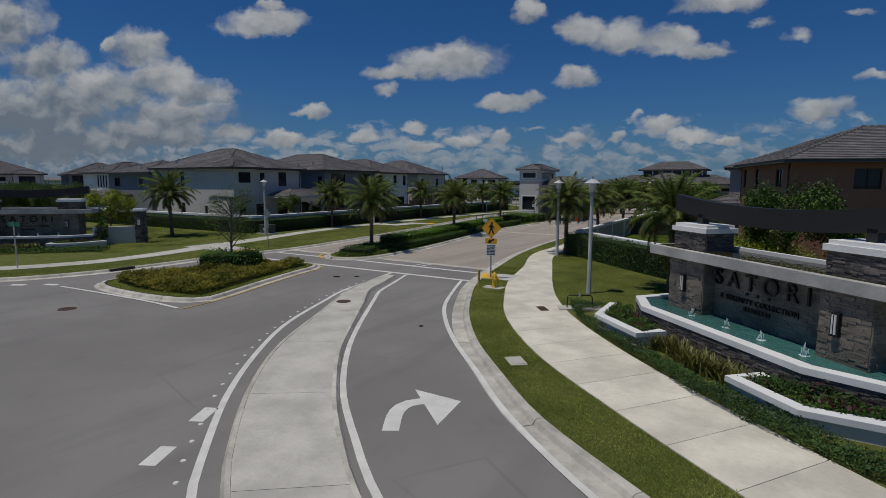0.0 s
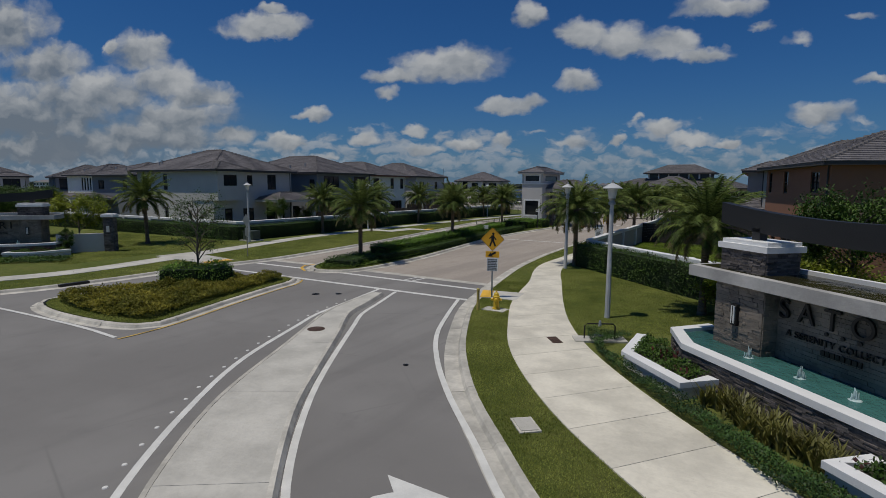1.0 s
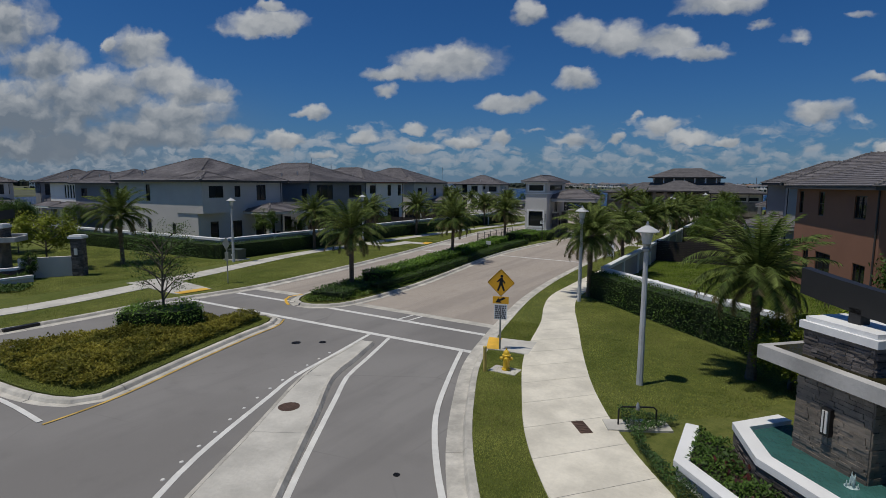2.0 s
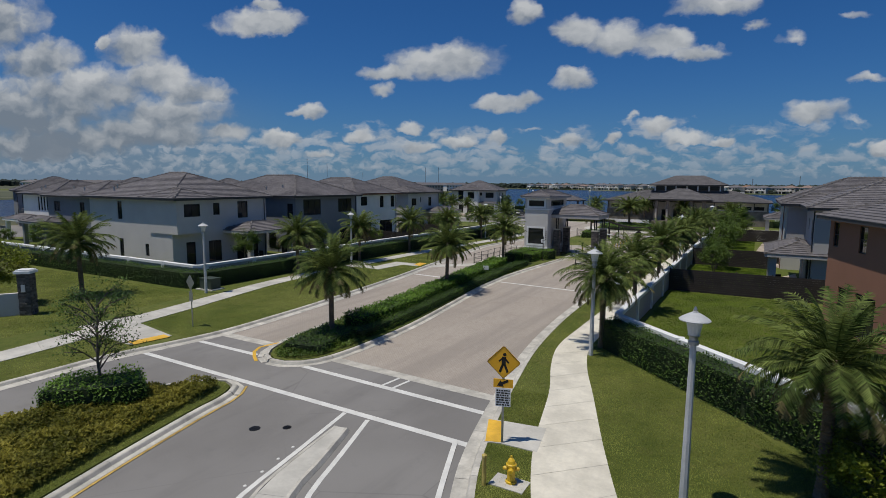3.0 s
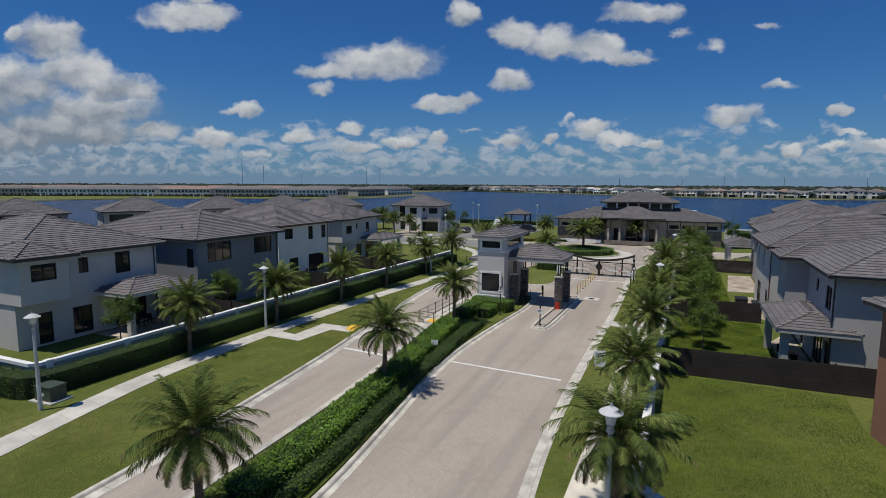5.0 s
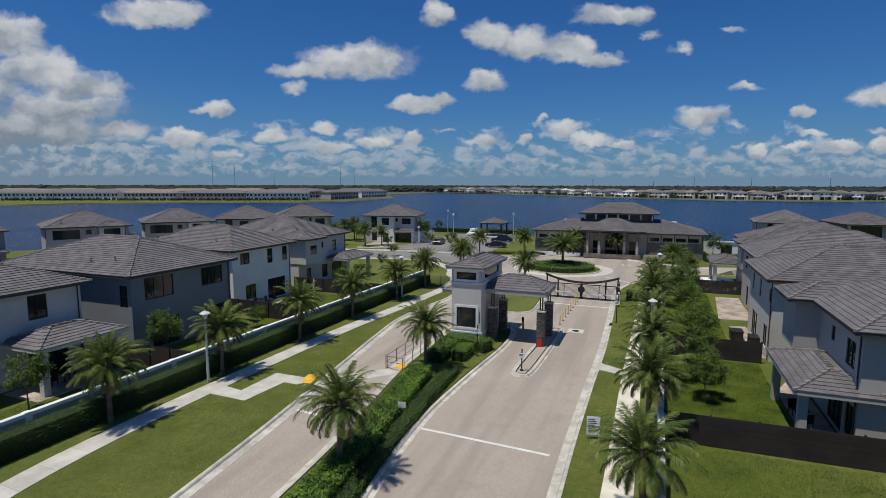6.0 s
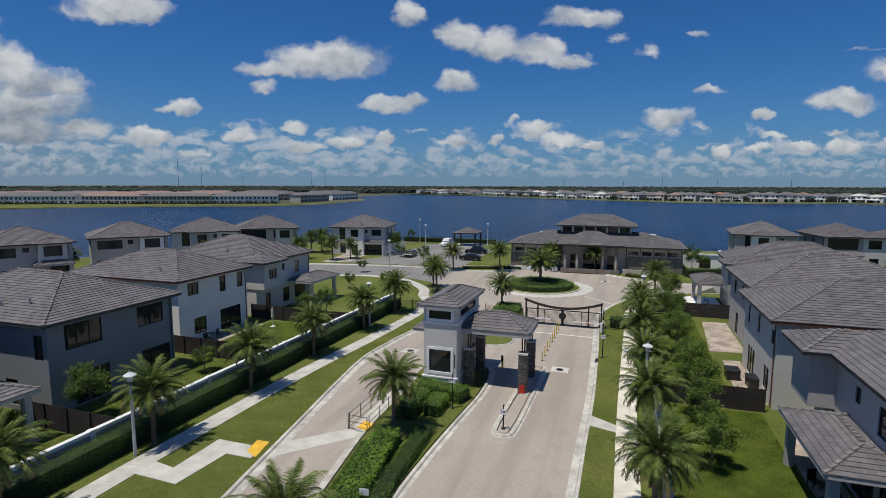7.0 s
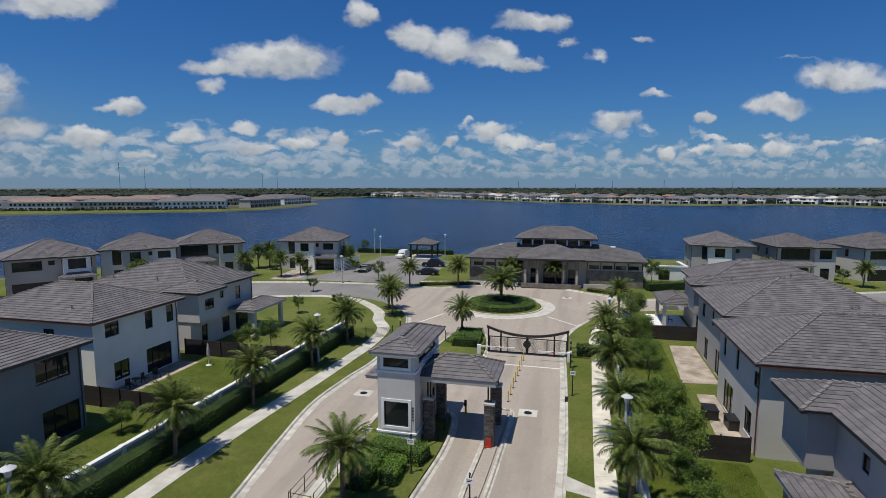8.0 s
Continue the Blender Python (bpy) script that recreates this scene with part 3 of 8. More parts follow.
def arrow_of_leaves(n, centres, size, rng_, flat=0.5, lift=0.0):
    """Leaf quads of about that size round the given centres."""
    c = np.asarray(centres)
    a = rng_.uniform(0, 2 * np.pi, n)
    tilt = rng_.normal(lift, flat, n)
    d = np.stack([np.cos(a) * np.cos(tilt), np.sin(a) * np.cos(tilt), np.sin(tilt)], 1)
    side = np.stack([-np.sin(a), np.cos(a), rng_.normal(0, 0.5, n)], 1)
    side /= np.linalg.norm(side, axis=1)[:, None]
    ln = (size * rng_.uniform(0.7, 1.4, n))[:, None]
    return np.stack([c, c + d * ln * 0.5 + side * ln * 0.3, c + d * ln, c + d * ln * 0.5 - side * ln * 0.3], 1)


GRAIN = np.random.default_rng(11)


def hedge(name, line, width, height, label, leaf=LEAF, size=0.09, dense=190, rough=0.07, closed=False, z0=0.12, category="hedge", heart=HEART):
    """A clipped hedge along a line: a solid core coloured as dark as shaded twigs, leaves all over."""
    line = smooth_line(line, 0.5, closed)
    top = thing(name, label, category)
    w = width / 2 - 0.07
    part("shaded_core", Shape().sweep(line, [(-w, z0 - 0.05), (-w * 0.92, z0 + height - 0.07), (w * 0.92, z0 + height - 0.07), (w, z0 - 0.05)], closed), heart, top)
    P = np.array(line)
    if closed:
        P = np.vstack([P, P[:1]])
    seg = np.hypot(*(P[1:] - P[:-1]).T)
    cum = np.concatenate([[0], np.cumsum(seg)])
    around = width + 2 * height
    n = int(cum[-1] * around * dense) + int(dense * width * height * 2)
    s = GRAIN.uniform(0, cum[-1], n)
    e = GRAIN.uniform(0, around, n)
    k = np.clip(np.searchsorted(cum, s) - 1, 0, len(seg) - 1)
    f = ((s - cum[k]) / seg[k])[:, None]
    p = P[k] * (1 - f) + P[k + 1] * f
    d = (P[k + 1] - P[k]) / seg[k][:, None]
    nor = np.stack([-d[:, 1], d[:, 0]], 1)
    lump = np.array([noise.noise(Vector((q[0] * 1.3, q[1] * 1.3, 0.3))) for q in p[:, :2]]) * rough * 1.5
    across = np.where(e < height, -width / 2, np.where(e < height + width, e - height - width / 2, width / 2))
    z = np.where(e < height, e, np.where(e < height + width, height, around - e))
    across = across * (1 + lump * 0.8)
    z = z * (1 + lump)
    c = np.column_stack([p + nor * across[:, None], z + z0]) + GRAIN.normal(0, rough * 0.5, (n, 3))
    if not closed:
        # both ends
        m_ = int(dense * width * height)
        for end, i in ((P[0], 0), (P[-1], len(seg) - 1)):
            dd = (P[i + 1] - P[i]) / seg[i]
            nn = np.array([-dd[1], dd[0]])
            cc = end + nn * GRAIN.uniform(-width / 2, width / 2, m_)[:, None] + dd * GRAIN.normal(0, 0.04, m_)[:, None]
            c = np.vstack([c, np.column_stack([cc, z0 + GRAIN.uniform(0, height, m_)])])
    quads("foliage", arrow_of_leaves(len(c), c, size, GRAIN, 0.6, 0.2), leaf, top)
    return top


def shrubs(name, poly_box, n, height, label, leaf, size=0.1, inside=None, category="shrub bed", z0=0.14):
    """A low planted bed: leaves over mounded ground, within a test."""
    x0, x1, y0, y1 = poly_box
    xy = np.column_stack([GRAIN.uniform(x0, x1, n), GRAIN.uniform(y0, y1, n)])
    if inside is not None:
        xy = xy[inside(xy[:, 0], xy[:, 1])]
    h = np.array([0.55 + 0.6 * noise.noise(Vector((q[0] * 1.1, q[1] * 1.1, 2.0))) + 0.25 * noise.noise(Vector((q[0] * 4, q[1] * 4, 5.0))) for q in xy])
    z = z0 + height * np.clip(h, 0.12, 1.3) * GRAIN.uniform(0.55, 1.05, len(xy))
    o = quads(name, arrow_of_leaves(len(xy), np.column_stack([xy, z]), size, GRAIN, 0.5, 0.35), leaf, None, label)
    return tagged(o, label, category, kind="stuff")


def in_poly(poly):
    """A test of many points at once."""
    def test(x, y):
        x, y = np.asarray(x, float), np.asarray(y, float)
        c, j = np.zeros(x.shape, bool), len(poly) - 1
        for i in range(len(poly)):
            xi, yi, xj, yj = *poly[i][:2], *poly[j][:2]
            if yi != yj:
                c ^= ((yi > y) != (yj > y)) & (x < (xj - xi) * (y - yi) / (yj - yi) + xi)
            j = i
        return c
    return test


def ledger(shape, x0, x1, z0, z1, y, rng_, row=0.055, out=-1, depth=0.05):
    """Stacked ledger stones on the face y, from x0 to x1: thin strips, each a little proud of the next."""
    z = z0
    while z < z1 - 0.005:
        h = min(row * rng_.uniform(0.7, 1.4), z1 - z)
        x = x0
        while x < x1 - 0.01:
            w = min(rng_.uniform(0.18, 0.6), x1 - x)
            d = rng_.uniform(0.008, depth)
            a, b = sorted((y, y + out * d))
            shape.box(x + 0.003, x + w - 0.003, a, b, z + 0.002, z + h - 0.002)
            x += w
        z += h
    return shape

# ---- ground, water, roads ----
SHORE = [(-330, 150), (-250, 40), (-190, 10), (-140, 45), (-122, 75), (-108, 108), (-92, 130), (-72, 147), (-45, 153), (-10, 150), (20, 153), (50, 160), (90, 182), (140, 220), (230, 290), (300, 380), (285, 455), (240, 520), (195, 578), (120, 560), (41, 566), (-80, 650), (-185, 751), (-343, 836),
         (-330, 640), (-262, 520), (-243, 441), (-244, 398), (-256, 358), (-308, 328), (-340, 305), (-368, 278), (-392, 230), (-372, 185)]
shore = smooth_line(SHORE, 9.0, True)


def build_ground():
    b = bmesh.new()
    outer = [(-4200, -1500), (4200, -1500), (4200, 4200), (-4200, 4200)]
    loops = []
    for pts in (outer, shore):
        vs = [b.verts.new((x, y, -0.06)) for x, y in pts]
        loops.append((vs, [b.edges.new((vs[i], vs[(i + 1) % len(vs)])) for i in range(len(vs))]))
    bmesh.ops.triangle_fill(b, use_beauty=True, use_dissolve=False, edges=loops[0][1] + loops[1][1])
    # the bank slopes down into the water
    low = [b.verts.new((x, y, -1.6)) for x, y in offset(shore, 4.0, True)]
    top = loops[1][0]
    for i in range(len(top)):
        j = (i + 1) % len(top)
        b.faces.new((top[i], top[j], low[j], low[i]))
    bmesh.ops.recalc_face_normals(b, faces=b.faces)
    for f in b.faces:
        if f.normal.z < 0:
            f.normal_flip()
    me = bpy.data.meshes.new("ground")
    b.to_mesh(me)
    b.free()
    me.materials.append(EARTH)
    tagged(new("ground", me), "flat ground with rough grass reaching to the horizon", "ground", kind="structure")


build_ground()
lake = Shape().slab([(-420, -20), (420, -20), (420, 900), (-420, 900)], -1.7, -0.75).ob("water", LAKE)
tagged(lake, "wind-ruffled dark blue lake water", "lake", kind="structure")

# kerb lines, each the edge of the lawn
RIGHT = smooth_line([(33.46, -26.84), (21.76, -21.18), (15.42, -16.99), (12.69, -15.04), (10.16, -13.09), (8.21, -10.94), (6.45, -8.8), (4.7, -6.07), (3.25, -3.17), (1.98, -0.16), (1.06, 3.26), (0.13, 7.57), (-0.49, 10.88), (-0.95, 14.67), (-1.32, 19.66), (-1.54, 27.66), (-1.57, 37.68), (-1.49, 47.69), (-1.75, 59.65), (-2.1, 71.57), (-1.7, 77.03), (0.19, 82.98), (2.97, 87.95), (7.93, 91.92), (15.88, 94.9), (29.78, 100.36), (44.67, 107.31), (69.5, 115.25), (99.28, 121.21)], 0.75)
LEFT = smooth_line([(-58.19, -35.61), (-38.69, -25.86), (-26.99, -18.55), (-20.75, -12.8), (-18.51, -8.9), (-17.94, -4.88), (-17.91, -0.36), (-17.39, 2.45), (-16.96, 5.46), (-17.13, 9.67), (-17.58, 14.67), (-18.73, 23.65), (-19.77, 30.17), (-21, 37.68), (-22.0, 43.69), (-22.85, 50.39), (-22.5, 56.67), (-21.85, 62.63), (-22.45, 71.57), (-23.44, 78.52), (-26.32, 84.97), (-31.78, 89.93), (-39.73, 92.22), (-49.66, 90.43), (-59.59, 84.47), (-68.52, 74.54), (-75.47, 61.64), (-81.35, 44.69), (-84.88, 19.66), (-87.44, -10.26), (-93.29, -39.51)], 0.75)
lawn_left = Shape().slab(LEFT + [(-130, -60)], -0.05, 0.12).ob("lawn", GRASS)
tagged(lawn_left, "mown green lawn beside the exit road and round the houses", "lawn", kind="structure")
lawn_right = Shape().slab(RIGHT + [(130, 120), (130, -27)], -0.05, 0.12).ob("lawn", GRASS)
tagged(lawn_right, "mown green lawn beside the entrance road and the yards", "lawn", kind="structure")
north_edge = smooth_line([(-130, 50), (-100, 72), (-82, 88), (-66, 99), (-52, 103), (-38, 104.5), (-26, 103.5), (-19, 107.5), (-12, 109.0), (-4, 107.8), (3, 103.5), (10, 101.5), (26, 107), (44, 115), (70, 123), (110, 130)], 1.0)
lawn_north = Shape().slab(north_edge + [(110, 172), (60, 155), (20, 149), (-45, 148), (-75, 140), (-105, 105), (-118, 75), (-125, 60)], -0.05, 0.12).ob("lawn", GRASS)
tagged(lawn_north, "green lawn round the lakeside houses and clubhouse", "lawn", kind="structure")

tagged(Shape().slab([(-75, -70), (60, -70), (60, -14), (4, 5.2), (-19.5, 5.2), (-26, -8), (-75, -36)], -0.055, 0.0).ob("road", ASPHALT), "grey weathered asphalt road with turn lanes", "road", kind="structure")
tagged(Shape().slab([(-19.5, 5.2), (4, 5.2), (4, 80), (12, 96), (16, 104), (-12, 111), (-30, 106), (-30, 86), (-26, 60)], -0.055, -0.004).ob("road", PAVERS), "beige clay paver entrance road and roundabout", "road", kind="structure")
tagged(Shape().slab([(-30, 87), (-30, 105), (-52, 105), (-70, 98), (-90, 84), (-105, 70), (-112, 30), (-112, -50), (-88, -50), (-84, 30), (-74, 64), (-60, 83), (-44, 90)], -0.055, -0.002).ob("road", ASPHALT), "grey asphalt street in front of the lakeside houses", "road", kind="structure")
tagged(Shape().slab([(14, 92), (50, 106), (110, 120), (110, 132), (60, 122), (14, 106)], -0.055, -0.006).ob("road", ASPHALT), "grey asphalt street beside the clubhouse", "road", kind="structure")


def kerb(line, side, closed=False, label="pale concrete kerb with a gutter", gutter=0.85):
    """Kerb and gutter in cast lengths; side: +1 where the road lies to the left of the line."""
    top = thing("kerb", label, "kerb", kind="structure")
    prof = [(0, -0.05), (0, 0.14), (0.15 * side, 0.14), (0.19 * side, 0.115), (0.25 * side, 0.014), ((gutter - 0.03) * side, 0.008), ((gutter - 0.025) * side, -0.02), (gutter * side, -0.02), (gutter * side, -0.05)]
    pts = line + [line[0]] if closed else line
    step = 4
    for i in range(0, len(pts) - 1, step):
        seg = [tuple(q) for q in pts[i:i + step + 1]]
        if len(seg) < 2:
            continue
        for a, b in ((0, 1), (-1, -2)):
            q, r = np.array(seg[a]), np.array(seg[b])
            seg[a] = tuple(q + (r - q) / np.linalg.norm(r - q) * 0.006)
        part("kerb_length", Shape().sweep(seg, prof), KERB, top)
    return top


kerb(RIGHT[:200], 1, gutter=0.7)
kerb(LEFT[20:190], -1, gutter=0.76)
kerb(north_edge[30:], -1)

PLANTER = smooth_line([(-10.75, 3.5), (-9.9, 3.6), (-9.1, 4.3), (-8.7, 5.7), (-8.6, 8.67), (-8.83, 12.68), (-9.61, 18.66), (-10.43, 24.35), (-10.81, 29.66), (-10.73, 34.68), (-10.45, 39.69), (-10.12, 44.69), (-10.25, 48.5), (-10.9, 51), (-13, 52), (-15.4, 51.6), (-16.3, 49.5), (-16.1, 44.69), (-15.55, 36.68), (-14.75, 30.67), (-13.75, 24.15), (-13.15, 16.66), (-12.78, 8.67), (-12.2, 5.3), (-11.6, 4.05)], 0.75, True)
tagged(Shape().slab(offset(PLANTER, 0.1, True), -0.05, 0.13).ob("planting_bed", GRASS), "grassy planting strip between the two carriageways", "planting bed", kind="structure")
kerb(PLANTER, -1, True, gutter=0.54)
GREEN = smooth_line([(-10.6, 59.5), (-10.7, 64), (-11.1, 71), (-12.4, 75.2), (-14.6, 75.4), (-16.1, 72), (-16.5, 63), (-15.9, 59), (-13.4, 57.8), (-11.4, 58.2)], 0.75, True)
tagged(Shape().slab(offset(GREEN, 0.1, True), -0.05, 0.13).ob("planting_bed", GRASS), "small kerbed lawn between gatehouse and gate", "planting bed", kind="structure")
kerb(GREEN, -1, True, gutter=0.42)
ISLAND = smooth_line([(-13.9, -9.75), (-11.88, -10.15), (-9.05, -10.1), (-7.3, -9.72), (-6.71, -9.09), (-7, -7.92), (-7.78, -5.38), (-8.65, -2.17), (-8.99, -0.56), (-9.59, 0.35), (-10.57, 0.35), (-11.72, -0.96), (-12.82, -3.37), (-13.92, -5.97), (-14.61, -8.7)], 0.7, True)
tagged(Shape().slab(offset(ISLAND, 0.1, True), -0.05, 0.13).ob("planting_bed", GRASS), "grass-edged planted traffic island", "planting bed", kind="structure")
kerb(ISLAND, -1, True, gutter=0.48)

# concrete splitter island, flush slabs between kerb edges
med_l = smooth_line([(13.96, -23.13), (10.06, -20.79), (6.84, -18.45), (5.38, -17.18), (3.43, -15.14), (1.38, -12.31), (-0.62, -8.31), (-2.42, -4.72), (-2.95, -2.74), (-3.36, -0.35)], 0.8)
med_r = smooth_line([(15.32, -21.86), (11.62, -19.62), (8.6, -17.47), (7.14, -16.21), (5.58, -14.65), (3.43, -12.11), (1.87, -9.77), (-0.12, -6.65), (-1.75, -4.17), (-2.36, -2.32), (-3.06, -0.3)], 0.8)


def resample(line, n):
    P = np.array(line)
    d = np.concatenate([[0], np.cumsum(np.hypot(*(P[1:] - P[:-1]).T))])
    at = np.linspace(0, d[-1], n)
    return [(float(np.interp(s, d, P[:, 0])), float(np.interp(s, d, P[:, 1]))) for s in at]


def flags(name, a, b, n, z, material, label, gap=0.012, sub=4):
    """Slabs cast one after another between two edges."""
    top = thing(name, label, name, kind="structure")
    A, B = resample(a, n * sub + 1), resample(b, n * sub + 1)
    for k in range(n):
        p, q = [list(v) for v in A[k * sub:k * sub + sub + 1]], [list(v) for v in B[k * sub:k * sub + sub + 1]]
        for side in (p, q):
            for i, j in ((0, 1), (-1, -2)):
                u, v = np.array(side[i]), np.array(side[j])
                side[i] = list(u + (v - u) / max(np.linalg.norm(v - u), 1e-6) * gap / 2)
        part("slab", Shape().slab([tuple(v) for v in p] + [tuple(v) for v in q[::-1]], -0.04, z), material, top)
    return top


flags("splitter_island", med_l, med_r, 7, 0.13, CONCRETE, "long pale concrete splitter island between the lanes")
for side, line in ((1, med_l), (-1, med_r)):
    s = Shape().sweep(line, [(0, -0.04), (0, 0.137), (-0.0 + 0.10 * side, 0.137), (0.17 * side, 0.01), (0.17 * side, -0.04)])
    tagged(s.ob("kerb", KERB), "low sloped concrete edge of the splitter island", "kerb", kind="structure")

WALK = smooth_line([(32, -24.6, 2.4), (26, -22.2, 2.4), (20.3, -18.65, 2.4), (17.47, -15.82, 2.4), (15.03, -13.53, 2.45), (12.5, -11.24, 2.5), (9.65, -8.35, 2.65), (7.1, -4.93, 2.55), (5.42, -1.66, 2.3), (4.02, 1.9, 2.2), (2.65, 6.57, 1.7), (1.58, 9.77, 1.6), (0.93, 12.68, 1.55), (0.82, 16.66, 1.45), (0.88, 27.66, 1.4), (0.85, 43.69, 1.35), (1.13, 59.65, 1.4), (1.28, 67.59, 1.4), (1.18, 74.54, 1.4), (2.57, 83.48, 1.4), (6.44, 89.74, 1.4)], 0.5)
wn = normals(WALK)
flags("pavement", [(p[0] + n[0] * p[2] / 2, p[1] + n[1] * p[2] / 2) for p, n in zip(WALK, wn)], [(p[0] - n[0] * p[2] / 2, p[1] - n[1] * p[2] / 2) for p, n in zip(WALK, wn)], 80, 0.15, CONCRETE_WARM, "pale concrete pavement with cut joints")
WALK_L = smooth_line([(-38.69, -23.52, 1.6), (-28.94, -16.11, 1.6), (-24.06, -11.24, 1.6), (-21.92, -6.94, 1.65), (-21.75, -3.37, 1.65), (-22.45, 0.85, 1.75), (-23.2, 4.5, 1.75), (-23.85, 8.0, 1.7), (-24.75, 12.0, 1.6), (-25.7, 17.0, 1.55), (-26.1, 23.0, 1.5), (-26.15, 30.0, 1.5), (-25.95, 40.0, 1.5), (-25.6, 47.0, 1.5), (-25.0, 54.0, 1.5), (-24.55, 61.0, 1.45), (-24.3, 67.59, 1.5), (-25.03, 74.05, 1.6), (-27.41, 78.52, 1.6), (-28.8, 82.49, 1.6), (-32.38, 87.06, 1.6), (-36.75, 90.43, 1.5), (-43.7, 91.03, 1.5), (-52.64, 87.45, 1.5), (-63.56, 77.52, 1.5), (-73.49, 59.65, 1.5)], 0.5)
wn = normals(WALK_L)
flags("pavement", [(p[0] + n[0] * p[2] / 2, p[1] + n[1] * p[2] / 2) for p, n in zip(WALK_L, wn)], [(p[0] - n[0] * p[2] / 2, p[1] - n[1] * p[2] / 2) for p, n in zip(WALK_L, wn)], 96, 0.15, CONCRETE, "pale concrete pavement beside the walled gardens")


def plate(name, poly, z0, z1, material, label, category="pavement"):
    return tagged(Shape().slab(poly, z0, z1).ob(name, material), label, category, kind="structure")


# dropped ramps with yellow warning mats
plate("pavement", [(1.42, 1.22), (1.95, 1.4), (3.15, 1.45), (2.85, 3.17), (1.4, 2.95), (0.8, 2.85)], 0.0, 0.152, CONCRETE, "concrete ramp from the pavement to the crossing")
plate("warning_mat", [(1.46, 1.27), (1.92, 1.45), (1.40, 2.88), (0.86, 2.78)], 0.15, 0.162, YELLOW_LINE, "yellow tactile warning mat", "warning mat")
plate("pavement", [(-24.4, 1.6), (-18.5, 1.2), (-18.2, 3.3), (-22.2, 3.9), (-24.3, 4.6)], 0.0, 0.152, CONCRETE, "concrete ramp from the pavement to the crossing")
plate("warning_mat", [(-19.0, 1.4), (-18.3, 1.35), (-18.05, 3.1), (-18.75, 3.2)], 0.15, 0.162, YELLOW_LINE, "yellow tactile warning mat", "warning mat")
plate("pavement", [(-25.5, 27.3), (-22.45, 27.2), (-22.15, 30.85), (-20.4, 30.85), (-20.7, 32.2), (-23.9, 32.2), (-23.9, 28.5), (-25.5, 28.75)], 0.0, 0.152, CONCRETE, "angled concrete path to the gatehouse crossing")
plate("warning_mat", [(-21.2, 31.5), (-20.2, 31.0), (-20.6, 32.9), (-21.5, 32.9)], 0.15, 0.162, YELLOW_LINE, "yellow tactile warning mat", "warning mat")
plate("crossing", [(-19.9, 31.2), (-15.2, 36.2), (-15.3, 38.0), (-20.4, 33.0)], -0.02, 0.006, CONCRETE, "pale concrete crossing strip over the exit lane")
plate("pavement", [(-1.6, 41.9), (0.2, 41.4), (0.2, 42.5), (-1.6, 43.6)], 0.0, 0.152, CONCRETE, "short concrete path across the verge")
plate("pavement", [(-16.6, 36.4), (-15.6, 36.2), (-15.9, 47), (-16.9, 47)], 0.0, 0.154, CONCRETE, "narrow concrete walk to the gatehouse door")
plate("warning_mat", [(-16.3, 36.5), (-15.5, 36.3), (-15.5, 37.4), (-16.3, 37.6)], 0.15, 0.166, YELLOW_LINE, "yellow tactile warning mat", "warning mat")

# painted lines


def stripe(pts, w, material=WHITE_LINE, label="white painted road line", z=0.004, curve=True, name="road_line"):
    line = smooth_line(pts, 0.8) if curve and len(pts) > 2 else pts
    s = Shape().sweep(line, [(-w / 2, z - 0.006), (-w / 2, z), (w / 2, z), (w / 2, z - 0.006)])
    return tagged(s.ob(name, material), label, "road marking", kind="structure")


stripe([(20, -21.2), (15.5, -17.9), (11.9, -15.35), (9.4, -13.15), (7.6, -11.1), (5.9, -9.2), (4.25, -7.05), (2.8, -4.7), (1.65, -2.0), (0.68, 0.55), (0.5, 1.05)], 0.16, z=0.022)
stripe([(13.2, -23.4), (9.5, -21.2), (6.3, -18.8), (5.25, -17.85), (3.2, -15.75), (1.2, -13.2), (-0.75, -10.1), (-2.4, -6.1), (-2.97, -4.6), (-3.4, -2.35), (-4.05, 0.85)], 0.16)
stripe([(15.8, -21.6), (12, -19.3), (8.9, -17.2), (7.3, -15.85), (5.4, -14.05), (3.5, -11.7), (1.9, -9.3), (-0.65, -5.0), (-1.42, -3.67), (-2.08, -1.72), (-2.95, 0.8)], 0.16)
stripe([(-17.6, 1.1), (1.0, 1.0)], 0.28)
stripe([(-17.5, 3.75), (-12.1, 3.75)], 0.28)
stripe([(-9.6, 3.75), (0.6, 3.45)], 0.28)
for x in (-4.5, -3.95):
    stripe([(x, 3.6), (x + 0.15, 4.75)], 0.12, z=0.009)
plate("road_header", [(-17.4, 5.0), (-12.6, 5.0), (-12.6, 5.6), (-17.4, 5.6)], -0.03, 0.006, KERB, "flush concrete strip between asphalt and pavers", "concrete strip")
plate("road_header", [(-9.0, 4.95), (0.5, 4.6), (0.4, 5.15), (-9.0, 5.5)], -0.03, 0.006, KERB, "flush concrete strip between asphalt and pavers", "concrete strip")
stripe([(-10.55, 28.1), (-2.7, 27.7)], 0.22)
stripe([(-19.6, 27.6), (-14.6, 27.3)], 0.3)
stripe([(-10.2, 64.5), (-2.6, 64.3)], 0.25)
stripe([(-22.4, 77), (-19.6, 84.5)], 0.25)
stripe([(-1.0, 82.0), (-5.0, 86.2)], 0.2)
stripe([(-15.4, -11.0), (-12.9, -10.85), (-10.6, -10.75), (-8.3, -10.7), (-6.3, -10.8)], 0.15, z=0.018)
stripe([(-6.04, -10.85), (-6.1, -9.6)] + [q for q in offset(ISLAND, -0.53, True) if q[1] > -8.8 and q[0] > -9.3], 0.09, YELLOW_WORN, "dull worn yellow painted edge line", z=0.02)
